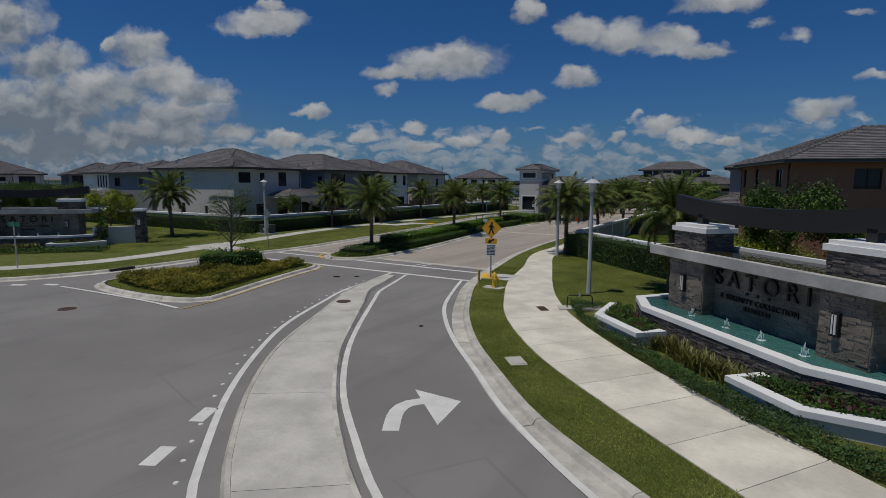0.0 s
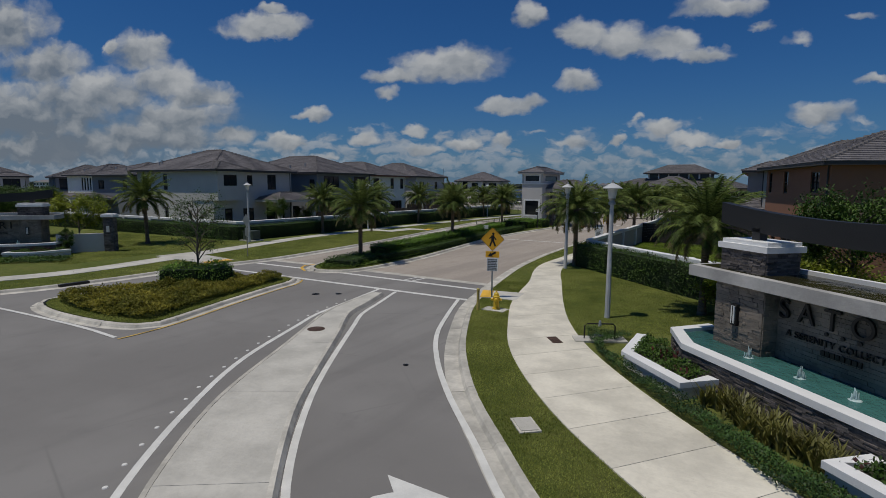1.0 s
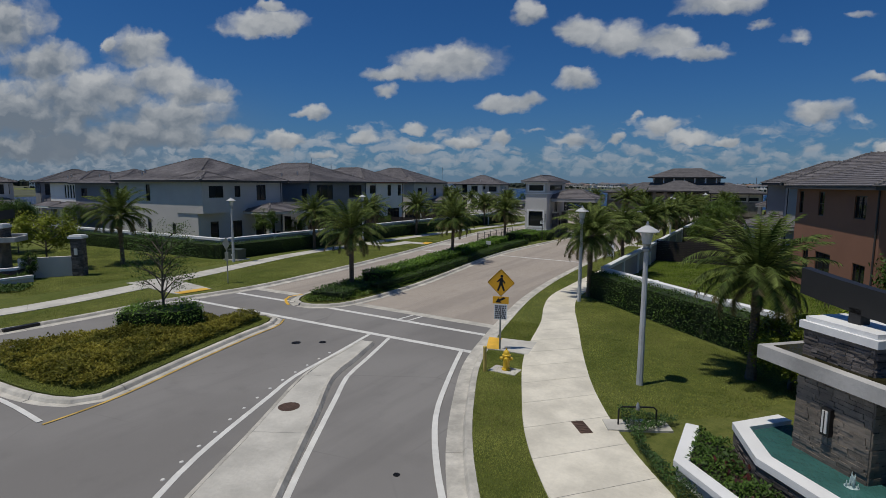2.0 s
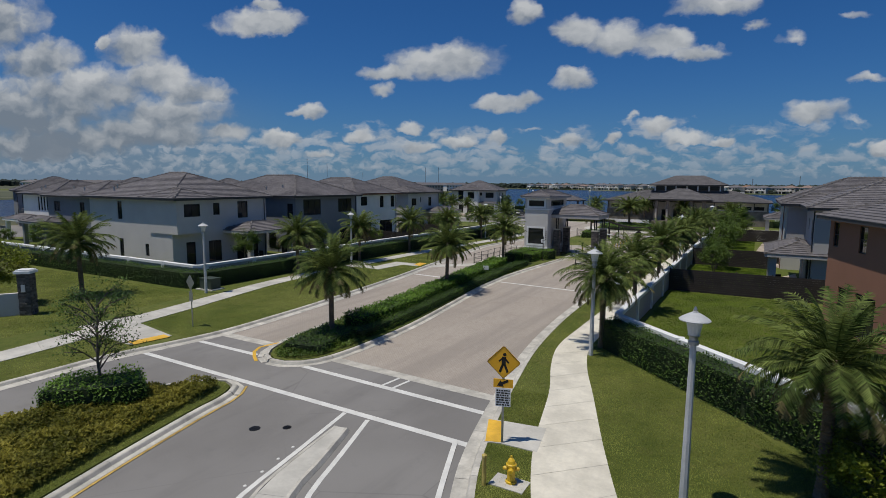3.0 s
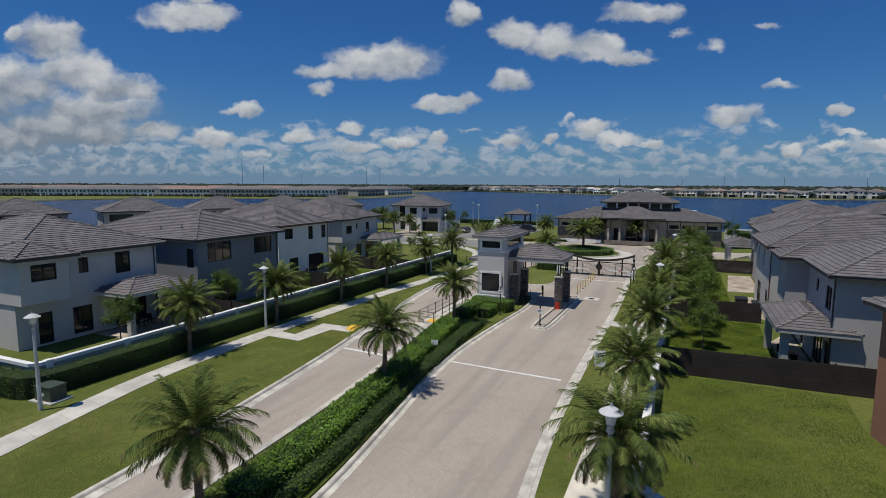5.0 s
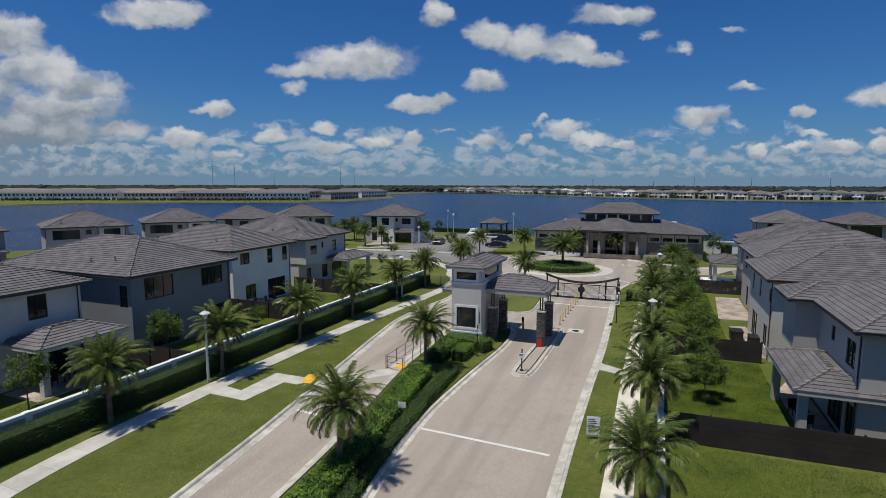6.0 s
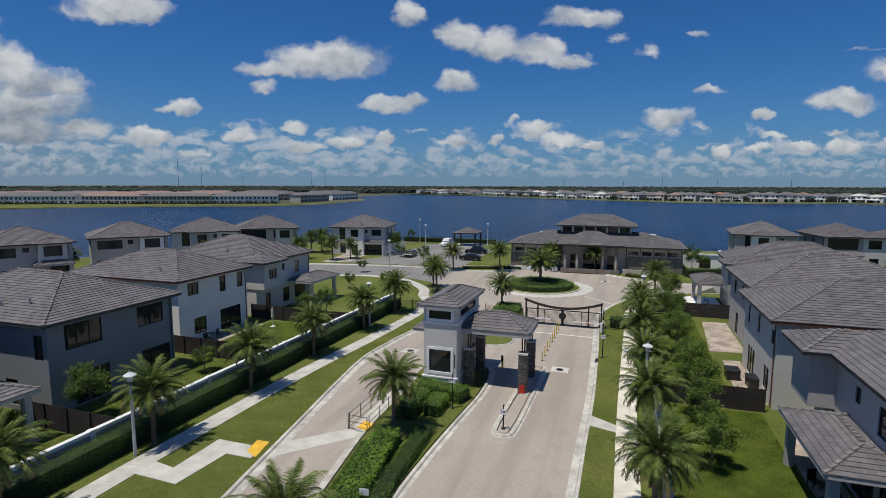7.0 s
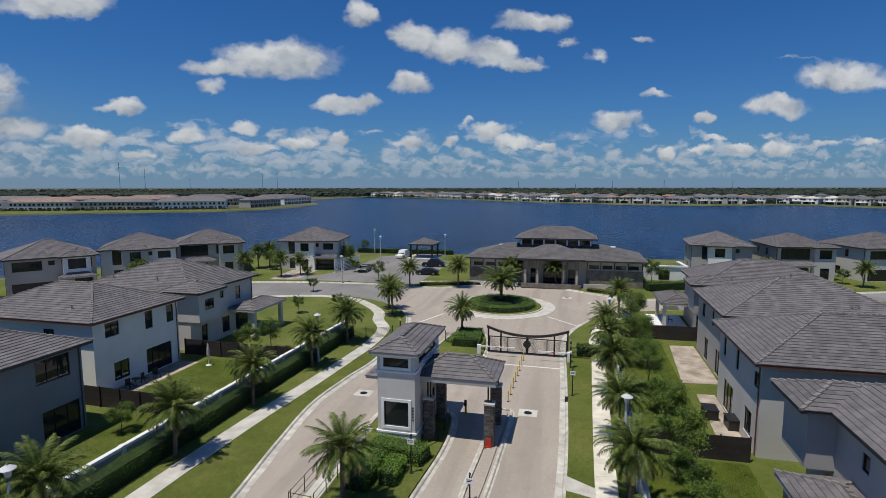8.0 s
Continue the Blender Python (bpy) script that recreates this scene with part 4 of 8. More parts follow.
stripe([(-12.55, 6.1), (-12.95, 4.6), (-12.3, 3.75), (-11.4, 3.1)], 0.16, YELLOW_LINE, "yellow painted island nose", z=0.012)
# broken line of the turn lane and the dots beside it
for x, y, a in ((4.5, -18.25, 117), (3.62, -16.65, 117), (5.4, -19.9, 117), (-17.7, -11.9, 30), (-16.4, -11.0, 20)):
    m = pose(x, y, 0, 0, 0, a)
    s = Shape().box(-0.36, 0.36, -0.165, 0.165, -0.004, 0.004, m)
    tagged(s.ob("road_line", WHITE_LINE), "short white painted dash", "road marking", "lane dashes", "structure")
DOTS = smooth_line([(7.4, -20.2), (6.0, -18.95), (4.9, -17.95), (4.0, -17.0), (3.3, -16.3), (1.9, -14.6), (1.0, -13.4), (-0.3, -11.4), (-1.7, -8.6), (-2.95, -5.4), (-3.75, -2.0)], 0.78)
dot = Shape().lathe([(0.055, 0), (0.045, 0.016), (0.02, 0.02)], 10).ob("road_stud", WHITE_LINE)
tagged(dot, "round white ceramic road stud", "road stud", "studs along the splitter line")
dot.matrix_basis = pose(*DOTS[0], 0)
for p in DOTS[1:]:
    copy_thing(dot, pose(p[0], p[1], 0))
# turn arrow
ax = Shape()
stem = smooth_line([(7.65, -15.15), (7.2, -14.3), (7.2, -13.75), (7.55, -13.4)], 0.25)
ax.sweep(stem, [(-0.18, -0.002), (-0.18, 0.005), (0.18, 0.005), (0.18, -0.002)])
ax.slab([(6.84, -13.0), (8.36, -14.42), (8.18, -13.05)], -0.002, 0.006)
tagged(ax.ob("turn_arrow", WHITE_LINE), "white painted right turn arrow on the lane", "road marking", kind="structure")

# lids and grates
def lid(x, y, r, material, label, z=0.006, name="manhole_cover", square=0):
    top = thing(name, label, name.replace("_", " "), (x, y, z))
    if square:
        s = Shape().box(-r, r, -square, square, -0.02, 0.006)
    else:
        s = Shape().lathe([(r, -0.02), (r, 0.004), (r - 0.02, 0.008)], 24)
    part("rim", s, material, top)
    g = Shape()
    k = 7
    for i in range(k):
        c = -r * 0.8 + 1.6 * r * i / (k - 1)
        h = (square * 0.8 if square else math.sqrt(max(r * r * 0.75 - c * c, 0.002)))
        g.box(c - r * 0.06, c + r * 0.06, -h, h, 0.006, 0.014)
    part("ribs", g, BLACK if material is not RUST else material, top)
    return top


lid(-1.0, -6.7, 0.31, RUST, "rusty round manhole cover in the concrete island", z=0.135)
lid(-10.0, -13.2, 0.34, RUST, "rusty round manhole cover in the asphalt")
lid(-19.6, -13.6, 0.34, RUST, "rusty round manhole cover in the asphalt")
lid(-5.83, -1.74, 0.19, BLACK, "dark round valve cover in the asphalt")
lid(-4.95, -1.11, 0.15, BLACK, "dark round valve cover in the asphalt")
lid(3.7, -7.9, 0.08, BLACK, "small dark valve cover in the asphalt")
t_ = lid(6.7, -3.6, 0.36, RUST, "rusty iron access cover set in the pavement", z=0.152, name="access_cover", square=0.17)
t_.matrix_basis = pose(6.7, -3.6, 0.152, 0, 0, -52)
b_ = thing("utility_box_lid", "grey concrete utility box lid set in the verge", "utility lid", (8.3, -10.05, 0.1), -50)
part("frame", Shape().box(-0.36, 0.36, -0.24, 0.24, -0.05, 0.05), KERB, b_)
part("lid", Shape().box(-0.3, 0.3, -0.19, 0.19, 0.05, 0.065), CONCRETE, b_)
for x, y in ((-4.77, 52.9), (1.5, 96.5), (-2.5, 99.8), (-19.4, 53.7)):
    plate("concrete_collar", [(x - 0.75, y - 0.7), (x + 0.75, y - 0.7), (x + 0.75, y + 0.7), (x - 0.75, y + 0.7)], -0.02, 0.004, CONCRETE, "pale concrete collar round a manhole", "collar")
    lid(x, y, 0.33, BLACK, "dark round manhole cover in a concrete collar", z=0.008)
# storm drain mouth in the far kerb
for sx_, sy_ in ((-1.66, 56.2),):
    s2 = thing("storm_drain", "dark mouth of a storm drain in the kerb", "storm drain", (sx_, sy_, 0), -90)
    part("mouth", Shape().box(-0.6, 0.6, -0.24, 0.0, 0.02, 0.147), BLACK, s2)
sd = thing("storm_drain", "dark mouth of a storm drain in the kerb", "storm drain", (-18.0, -6.7, 0), 90)
part("mouth", Shape().box(-0.7, 0.7, -0.24, 0.02, 0.02, 0.146), BLACK, sd)

# roundabout
RC = (-12.2, 91.3)
tagged(Shape().slab(circle(*RC, 8.0, 64), -0.05, 0.05).ob("roundabout_apron", CONCRETE), "pale concrete truck apron ring of the roundabout", "apron", kind="structure")
tagged(Shape().slab(circle(*RC, 6.1, 64), -0.05, 0.16).ob("roundabout_lawn", GRASS), "round grass island in the roundabout", "lawn", kind="structure")
tagged(Shape().sweep(circle(*RC, 6.2, 64), [(-0.15, 0), (-0.12, 0.19), (0.1, 0.19), (0.15, 0)], True).ob("kerb", KERB), "round concrete kerb of the roundabout island", "kerb", kind="structure")
tagged(Shape().sweep(circle(*RC, 8.0, 64), [(-0.2, 0), (-0.15, 0.06), (0.15, 0.06), (0.2, 0)], True).ob("kerb", KERB), "low concrete ring round the truck apron", "kerb", kind="structure")
# centre island under the gatehouse canopy
CI = smooth_line([(-7.4, 39.5), (-6.9, 38.9), (-6.4, 39.5), (-6.2, 45), (-6.15, 52.2), (-6.6, 52.8), (-7.05, 52.2), (-7.3, 45)], 0.4, True)
tagged(Shape().slab(offset(CI, 0.2, True), -0.03, 0.10).ob("lane_island", PAVERS), "narrow paver island between the two entry lanes", "island", kind="structure")
kerb(CI, -1, True, "pale concrete kerb round the lane island", 0.4)

# ---- houses ----
def hip(tiles, caps, x0, x1, y0, y1, z, pitch=0.4, course=0.31, lift=0.045, loose=None, sides=()):
    """A hipped roof laid in courses of flat tiles, with capped hips."""
    half = min(x1 - x0, y1 - y0) / 2
    n = max(int(round(half / course)), 2)
    c = half / n

    g = random.Random(int(abs(x0 * 31 + y1 * 17 + z * 7)))

    def ring(d, h):
        return [Vector((x0 + d, y0 + d, h)), Vector((x1 - d, y0 + d, h)), Vector((x1 - d, y1 - d, h)), Vector((x0 + d, y1 - d, h))]
    up = Vector((0, 0, lift))
    for k in range(n):
        low, high = ring(k * c, z + pitch * k * c), ring((k + 1) * c, z + pitch * (k + 1) * c)
        for i in range(4):
            j = (i + 1) % 4
            ln = (low[j] - low[i]).length
            if ln < 0.05:
                continue
            d = (low[j] - low[i]) / ln
            rise = high[i] - low[i] - d * c
            u = -0.21 if k % 2 else 0.0
            while u < ln - 0.01:
                a, b = max(u, 0.0), min(u + 0.42, ln)
                ta, tb = min(max(a, c), ln - c), min(max(b, c), ln - c)
                if loose is not None and i in sides and len(loose) < 300 and a == u and b == u + 0.42 and ta == a and tb == b:
                    loose.append((low[i] + d * a, d, c))
                    u += 0.42
                    continue
                jit = up * g.uniform(0.85, 1.15)
                p, q = low[i] + d * a, low[i] + d * (b - 0.008)
                r, s = low[i] + d * max(tb, ta) + rise, low[i] + d * ta + rise
                tiles.add([p, q, q + jit, p + jit], [(0, 1, 2, 3)])
                tiles.add([p + jit, q + jit, r, s], [(0, 1, 2, 3)])
                u += 0.42
    top, low = ring(half, z + pitch * half), ring(0.0, z)

    def cap(p, q, w, h):
        # overlapping cap tiles as one stepped run
        s = Shape()
        m = max(int((q - p).length / 0.42), 1)
        side = Vector((0, 0, 1)).cross((q - p).normalized()).normalized() * w / 2
        pts = []
        for k in range(m):
            for f, lift_ in ((k / m, h), ((k + 1) / m - 0.002, h * 0.45)):
                o = p.lerp(q, f)
                pts += [o - side, o - side * 0.8 + Vector((0, 0, lift_)), o + side * 0.8 + Vector((0, 0, lift_)), o + side]
        rows = 2 * m
        s.add(pts, [(4 * k + e, 4 * k + e + 1, 4 * k + e + 5, 4 * k + e + 4) for k in range(rows - 1) for e in range(3)] + [(0, 1, 2, 3), (4 * rows - 1, 4 * rows - 2, 4 * rows - 3, 4 * rows - 4)])
        caps.append(s)
    for i in range(4):
        cap(low[i], top[i], 0.22, 0.13)
    if (top[0] - top[2]).length > 0.2:
        a, b = (top[0], top[1]) if x1 - x0 > y1 - y0 else (top[0], top[3])
        cap(a, b, 0.24, 0.14)


def lay_tiles(roof, loose, pitch, material, lift=0.045):
    """Single tiles, each an object on one shared mesh, laid on the courses nearest the road."""
    mesh = None
    for p, d, c in loose:
        if mesh is None:
            shape = Shape().add([(0, 0, 0), (0.412, 0, 0), (0.412, 0, lift), (0, 0, lift), (0.412, c, pitch * c), (0, c, pitch * c)], [(0, 1, 2, 3), (3, 2, 4, 5), (0, 3, 5), (1, 4, 2)])
            o = part("tile", shape, material, roof)
            mesh = o.data
        else:
            o = new("tile", mesh)
            o.parent = roof
        o.matrix_basis = pose(p.x, p.y, p.z, 0, 0, math.degrees(math.atan2(d.y, d.x)))


def wall_panel(s, p, q, z0, z1, holes, thick=0.2):
    """A wall from p to q, its outer face to the right, with openings (centre, width, sill, height) through it."""
    p, q = Vector((*p, 0)), Vector((*q, 0))
    d = (q - p).normalized()
    n = Vector((d.y, -d.x, 0))
    ln = (q - p).length
    rects = [(c - w / 2, c + w / 2, b, b + h) for c, w, b, h in holes]
    us = sorted({0.0, ln} | {e for r in rects for e in r[:2]})
    zs = sorted({z0, z1} | {e for r in rects for e in r[2:]})

    def at(u, z, k):
        u = min(max(u, k), ln - k)
        return p + d * u - n * k + Vector((0, 0, z))
    for a, b in zip(us, us[1:]):
        for c, e in zip(zs, zs[1:]):
            if any(r[0] < (a + b) / 2 < r[1] and r[2] < (c + e) / 2 < r[3] for r in rects):
                continue
            for k in (0, thick):
                s.add([at(a, c, k), at(b, c, k), at(b, e, k), at(a, e, k)], [(0, 1, 2, 3)])
    for a, b, c, e in rects:
        ring = [(a, c), (b, c), (b, e), (a, e)]
        for i in range(4):
            g, h = ring[i], ring[(i + 1) % 4]
            s.add([at(*g, 0), at(*h, 0), at(*h, thick), at(*g, thick)], [(0, 1, 2, 3)])
    return rects, at


def window_in(parent, at, r, bars=1, rail=False):
    """A framed window set back in its opening."""
    a, b, c, e = r
    f = Shape()
    t = 0.06

    def bar(u0, u1, z0, z1):
        # uses the shape at hand
        pts = [at(u, z, k) for k in (0.06, 0.13) for u, z in ((u0, z0), (u1, z0), (u1, z1), (u0, z1))]
        f.add(pts, [(0, 1, 2, 3), (7, 6, 5, 4), (0, 4, 5, 1), (1, 5, 6, 2), (2, 6, 7, 3), (3, 7, 4, 0)])
    loops = [[at(u, z_, k_) for u, z_ in ((a + o, c + o), (b - o, c + o), (b - o, e - o), (a + o, e - o))] for o, k_ in ((0.0, 0.06), (t, 0.06), (t, 0.13), (0.0, 0.13))]
    f.add([q for loop in loops for q in loop], [(4 * i + j, 4 * i + (j + 1) % 4, 4 * ((i + 1) % 4) + (j + 1) % 4, 4 * ((i + 1) % 4) + j) for i in range(4) for j in range(4)])
    w = part("window", f, BRONZE, parent)
    for i in range(bars):
        u = a + (b - a) * (i + 1) / (bars + 1)
        f = Shape()
        bar(u - 0.025, u + 0.025, c + t, e - t)
        part("mullion", f, BRONZE, w)
    if rail:
        f = Shape()
        bar(a + t, b - t, (c + e) / 2 - 0.02, (c + e) / 2 + 0.02)
        part("mullion", f, BRONZE, w)
    g = Shape().add([at(a + t, c + t, 0.1), at(b - t, c + t, 0.1), at(b - t, e - t, 0.1), at(a + t, e - t, 0.1)], [(0, 1, 2, 3)])
    part("pane", g, GLASS, w)


def house(label, x0, x1, y0, y1, walls, holes, bays=(), porches=(), z=6.7, over=0.6, at=None, turn=0.0, trim=FASCIA, pitch=0.4, name="house", category="house", group="houses", tile=None, near=()):
    """A two-storey stucco house under a hipped tile roof. The rectangle is that of the eaves, holes are given per side S E N W."""
    cx, cy = ((x0 + x1) / 2, (y0 + y1) / 2) if at is None else at
    if at is None:
        x0, x1, y0, y1 = x0 - cx, x1 - cx, y0 - cy, y1 - cy
    h = thing(name, label, category, (cx, cy, 0.1), turn, group)
    a0, a1, b0, b1 = x0 + over, x1 - over, y0 + over, y1 - over
    w = Shape()
    corners = {"S": ((a0, b0), (a1, b0)), "E": ((a1, b0), (a1, b1)), "N": ((a1, b1), (a0, b1)), "W": ((a0, b1), (a0, b0))}
    jobs = []
    for side, (p, q) in corners.items():
        rects, place = wall_panel(w, p, q, 0.0, z - 0.12, holes.get(side, ()))
        jobs += [(place, r) for r in rects]
    part("wall", w, walls, h)
    for place, r in jobs:
        wide = r[1] - r[0]
        window_in(h, place, r, 0 if wide < 1.1 else 1 if wide < 2.2 else 2 if wide < 3 else 3, rail=wide < 1.1 and r[3] - r[2] > 1.3)
    tiles, caps, eave = Shape(), [], Shape()
    loose = []
    hip(tiles, caps, x0, x1, y0, y1, z, pitch, loose=loose, sides=near)
    eave.box(x0 + 0.03, x1 - 0.03, y0 + 0.03, y1 - 0.03, z - 0.2, z - 0.01)
    for bx0, bx1, by0, by1, low, material, wins in bays:
        bx0, bx1, by0, by1 = (bx0 - cx, bx1 - cx, by0 - cy, by1 - cy) if at is None else (bx0, bx1, by0, by1)
        s = Shape()
        cs = {"S": ((bx0, by0), (bx1, by0)), "E": ((bx1, by0), (bx1, by1)), "N": ((bx1, by1), (bx0, by1)), "W": ((bx0, by1), (bx0, by0))}
        jobs = []
        for side, (p, q) in cs.items():
            rects, place = wall_panel(s, p, q, low, z - 0.12, wins.get(side, ()))
            jobs += [(place, r) for r in rects]
        if low > 0.5:
            s.box(bx0 + 0.02, bx1 - 0.02, by0 + 0.02, by1 - 0.02, low + 0.01, low + 0.12)
        bay = part("bay", s, material, h)
        for place, r in jobs:
            window_in(h, place, r, 1 if r[1] - r[0] > 1.1 else 0)
        bt = Shape()
        hip(bt, caps, bx0 - over, bx1 + over, by0 - over, by1 + over, z + 0.012, pitch)
        part("bay_roof", bt, tile or TILE, h)
        part("fascia", Shape().box(bx0 - over + 0.03, bx1 + over - 0.03, by0 - over + 0.03, by1 + over - 0.03, z - 0.19, z), trim, h)
    lay_tiles(part("roof", tiles, tile or TILE, h), loose, pitch, tile or TILE)
    for cap in caps:
        part("ridge_cap", cap, RIDGE, h)
    part("fascia", eave, trim, h)
    for px0, px1, py0, py1, pz, posts in porches:
        px0, px1, py0, py1 = (px0 - cx, px1 - cx, py0 - cy, py1 - cy) if at is None else (px0, px1, py0, py1)
        t2, c2 = Shape(), []
        hip(t2, c2, px0, px1, py0, py1, pz, 0.36)
        pr = part("porch_roof", t2, tile or TILE, h)
        for cap in c2:
            part("ridge_cap", cap, RIDGE, pr)
        part("fascia", Shape().box(px0 + 0.03, px1 - 0.03, py0 + 0.03, py1 - 0.03, pz - 0.25, pz - 0.01), walls, pr)
        for qx, qy in posts:
            qx, qy = (qx - cx, qy - cy) if at is None else (qx, qy)
            part("column", Shape().box(qx - 0.22, qx + 0.22, qy - 0.22, qy + 0.22, 0, pz - 0.24), walls, h)
    # rainwater pipes and roof vents
    for qx, qy in ((a0 - 0.06, b0 + 0.25), (a1 + 0.06, b1 - 0.25)):
        part("downpipe", Shape().tube([(qx, qy, 0.1), (qx, qy, z - 0.2)], 0.045, 6), trim, h)
    r2 = random.Random(int(abs(cx * 7 + cy * 13)))
    for i in range(3):
        vx, vy = r2.uniform(x0 + 2.0, x1 - 2.0), y0 + r2.uniform(1.2, 2.6) if i else y1 - 2
        d = min(vx - x0, x1 - vx, vy - y0, y1 - vy)
        part("roof_vent", Shape().lathe([(0.07, 0), (0.07, 0.35), (0.1, 0.35), (0.1, 0.42)], 8, (vx, vy, z + pitch * d)), GALV, h)
    return h


# sides: S looks to the main road, E to the entrance road for the row on its west
house("pale grey two-storey stucco house behind the garden wall", -53.3, -38.0, 16.2, 28.6, STUCCO_PALE,
           {"S": ((5.6, 0.8, 4.45, 1.8), (5.6, 0.7, 0.6, 1.9), (10.0, 0.6, 1.0, 1.2)), "E": ((1.9, 1.0, 0.15, 2.3), (4.6, 1.5, 0.3, 2.1), (4.9, 0.75, 4.95, 1.2), (8.1, 1.3, 4.5, 1.75), (8.6, 2.8, 0.15, 2.3))},
           bays=((-42.0, -37.6, 16.7, 20.0, 3.35, STUCCO_PALE, {"E": ((1.6, 1.7, 4.95, 1.2),)}),), porches=((-39.2, -34.6, 22.3, 28.8, 3.35, ((-35.2, 22.9), (-35.2, 28.2))),), near=(1, 0))
house("blue-grey two-storey stucco house with large dark windows and tiled roof", -54.0, -36.7, 30.6, 42.7, STUCCO_BLUE,
           {"E": ((2.7, 2.9, 4.4, 1.85), (8.6, 2.6, 4.55, 1.7), (3.2, 2.8, 0.15, 2.4), (9.0, 2.9, 0.1, 2.4)), "S": ((15.2, 0.9, 4.0, 1.8), (12.2, 1.2, 0.4, 1.9))}, near=(1,))
house("white two-storey stucco house with black windows and patio doors", -56.5, -41.0, 46.5, 57.9, STUCCO_WHITE,
           {"E": ((2.0, 1.5, 4.9, 1.3), (6.3, 0.95, 4.5, 1.75), (9.1, 0.95, 4.5, 1.75), (2.8, 1.7, 0.7, 1.7), (7.4, 3.3, 0.12, 2.4)), "S": ((3.0, 1.2, 4.6, 1.2), (9.5, 1.2, 4.6, 1.2))}, trim=REDTRIM, near=(1,))
house("pale grey two-storey stucco house with a corner bay and tiled porch", -57.5, -42.0, 59.7, 72.8, STUCCO_PALE,
           {"E": ((2.3, 1.0, 0.15, 2.3), (6.2, 1.4, 0.6, 1.9), (8.8, 1.0, 4.2, 1.6), (9.4, 2.6, 0.15, 2.3), (5.6, 0.7, 4.9, 0.9)), "S": ((12.0, 0.7, 4.4, 1.0),)},
           bays=((-45.5, -41.3, 60.2, 63.9, 3.3, STUCCO_PALE, {"E": ((1.8, 1.5, 4.5, 1.2),)}),), porches=((-43.0, -38.7, 66.8, 74.0, 3.3, ((-39.3, 67.4), (-39.3, 73.4))),))
house("brown two-storey stucco house with dark windows and tiled roof", -8.05, 8.05, -6.3, 6.3, STUCCO_BROWN,
           {"W": ((0.9, 0.7, 4.7, 1.45), (4.2, 0.85, 4.7, 1.45), (9.2, 1.3, 4.8, 1.2), (2.3, 1.0, 0.8, 1.7), (5.0, 2.2, 0.15, 2.4), (9.6, 1.4, 0.9, 1.6)), "S": ((4.0, 1.4, 4.75, 1.2), (9.5, 1.6, 4.75, 1.2))},
           at=(21.08, 22.67), turn=14.9, near=(3, 0), z=6.5, pitch=0.37)
house("blue-grey two-storey stucco house in the street behind the garden wall", -73.4, -61.2, 21.0, 33.0, STUCCO_BLUE, {"S": ((2.4, 1.6, 4.3, 1.3), (8.6, 1.1, 4.3, 1.3)), "E": ((3.0, 1.0, 4.3, 1.4), (8.0, 1.0, 4.3, 1.4))}, porches=((-73.0, -66.5, 18.2, 21.6, 3.1, ((-72.5, 18.7), (-67.0, 18.7))),), z=6.35, pitch=0.32)
house("white two-storey stucco house with a row of narrow windows", -84.0, -74.2, 22.5, 34.0, STUCCO_WHITE, {"S": ((4.6, 0.45, 4.1, 1.9), (5.4, 0.45, 4.1, 1.9), (6.2, 0.45, 4.1, 1.9), (7.0, 0.45, 4.1, 1.9)), "E": ((3.0, 1.0, 4.3, 1.4),)}, porches=((-82.0, -75.0, 19.8, 23.0, 3.0, ((-81.5, 20.3), (-75.5, 20.3))),), z=6.45, pitch=0.36)
house("grey two-storey stucco house with a corner bay and tiled porch", 11.6, 28.0, 33.0, 45.4, STUCCO_MID,
           {"W": ((6.2, 0.7, 4.8, 0.9), (9.4, 1.5, 4.2, 1.5), (2.6, 1.0, 0.15, 2.2), (7.6, 2.6, 0.15, 2.3), (10.0, 1.2, 0.5, 1.8))},
           bays=((10.8, 15.0, 41.5, 44.8, 3.3, STUCCO_GREY, {}),), porches=((9.2, 13.6, 33.2, 41.0, 3.2, ((9.8, 33.8), (9.8, 40.4))),), near=(3,))
house("white and grey two-storey stucco house with patio doors", 10.25, 27.0, 48.4, 60.2, STUCCO_PALE,
           {"W": ((1.6, 0.7, 4.3, 1.6), (5.2, 0.7, 4.3, 1.6), (9.6, 0.9, 4.6, 1.1), (3.2, 2.7, 0.12, 2.4), (8.3, 1.6, 0.7, 1.8)), "S": ((9.5, 2.2, 5.2, 1.0),)}, trim=REDTRIM, near=(3,))
house("blue-grey two-storey stucco house with patio doors", 11.55, 28.0, 62.1, 75.0, STUCCO_GREY,
            {"W": ((2.5, 1.2, 4.3, 1.5), (6.5, 0.7, 4.3, 1.6), (10.2, 0.9, 4.3, 1.5), (4.2, 1.4, 0.15, 2.3), (9.4, 2.8, 0.12, 2.4))})
house("grey two-storey stucco house with a tiled porch beside a terrace", 12.8, 28.5, 77.6, 89.8, STUCCO_GREY,
           {"W": ((3.0, 0.8, 4.4, 1.4), (8.2, 0.8, 4.4, 1.4), (8.6, 1.4, 0.6, 1.8))}, bays=((12.4, 16.0, 78.2, 81.4, 3.3, STUCCO_GREY, {}),), porches=((9.4, 14.0, 82.6, 90.0, 3.3, ((10.0, 83.2), (10.0, 89.4))),))

# lakeside row, fronts to the curved street
SIDES = {"E": ((3.0, 0.9, 4.3, 1.4), (7.0, 0.9, 4.3, 1.4), (4.5, 1.4, 0.6, 1.6)), "W": ((3.0, 0.9, 4.3, 1.4), (7.0, 0.9, 4.3, 1.4), (5.0, 1.4, 0.6, 1.6))}
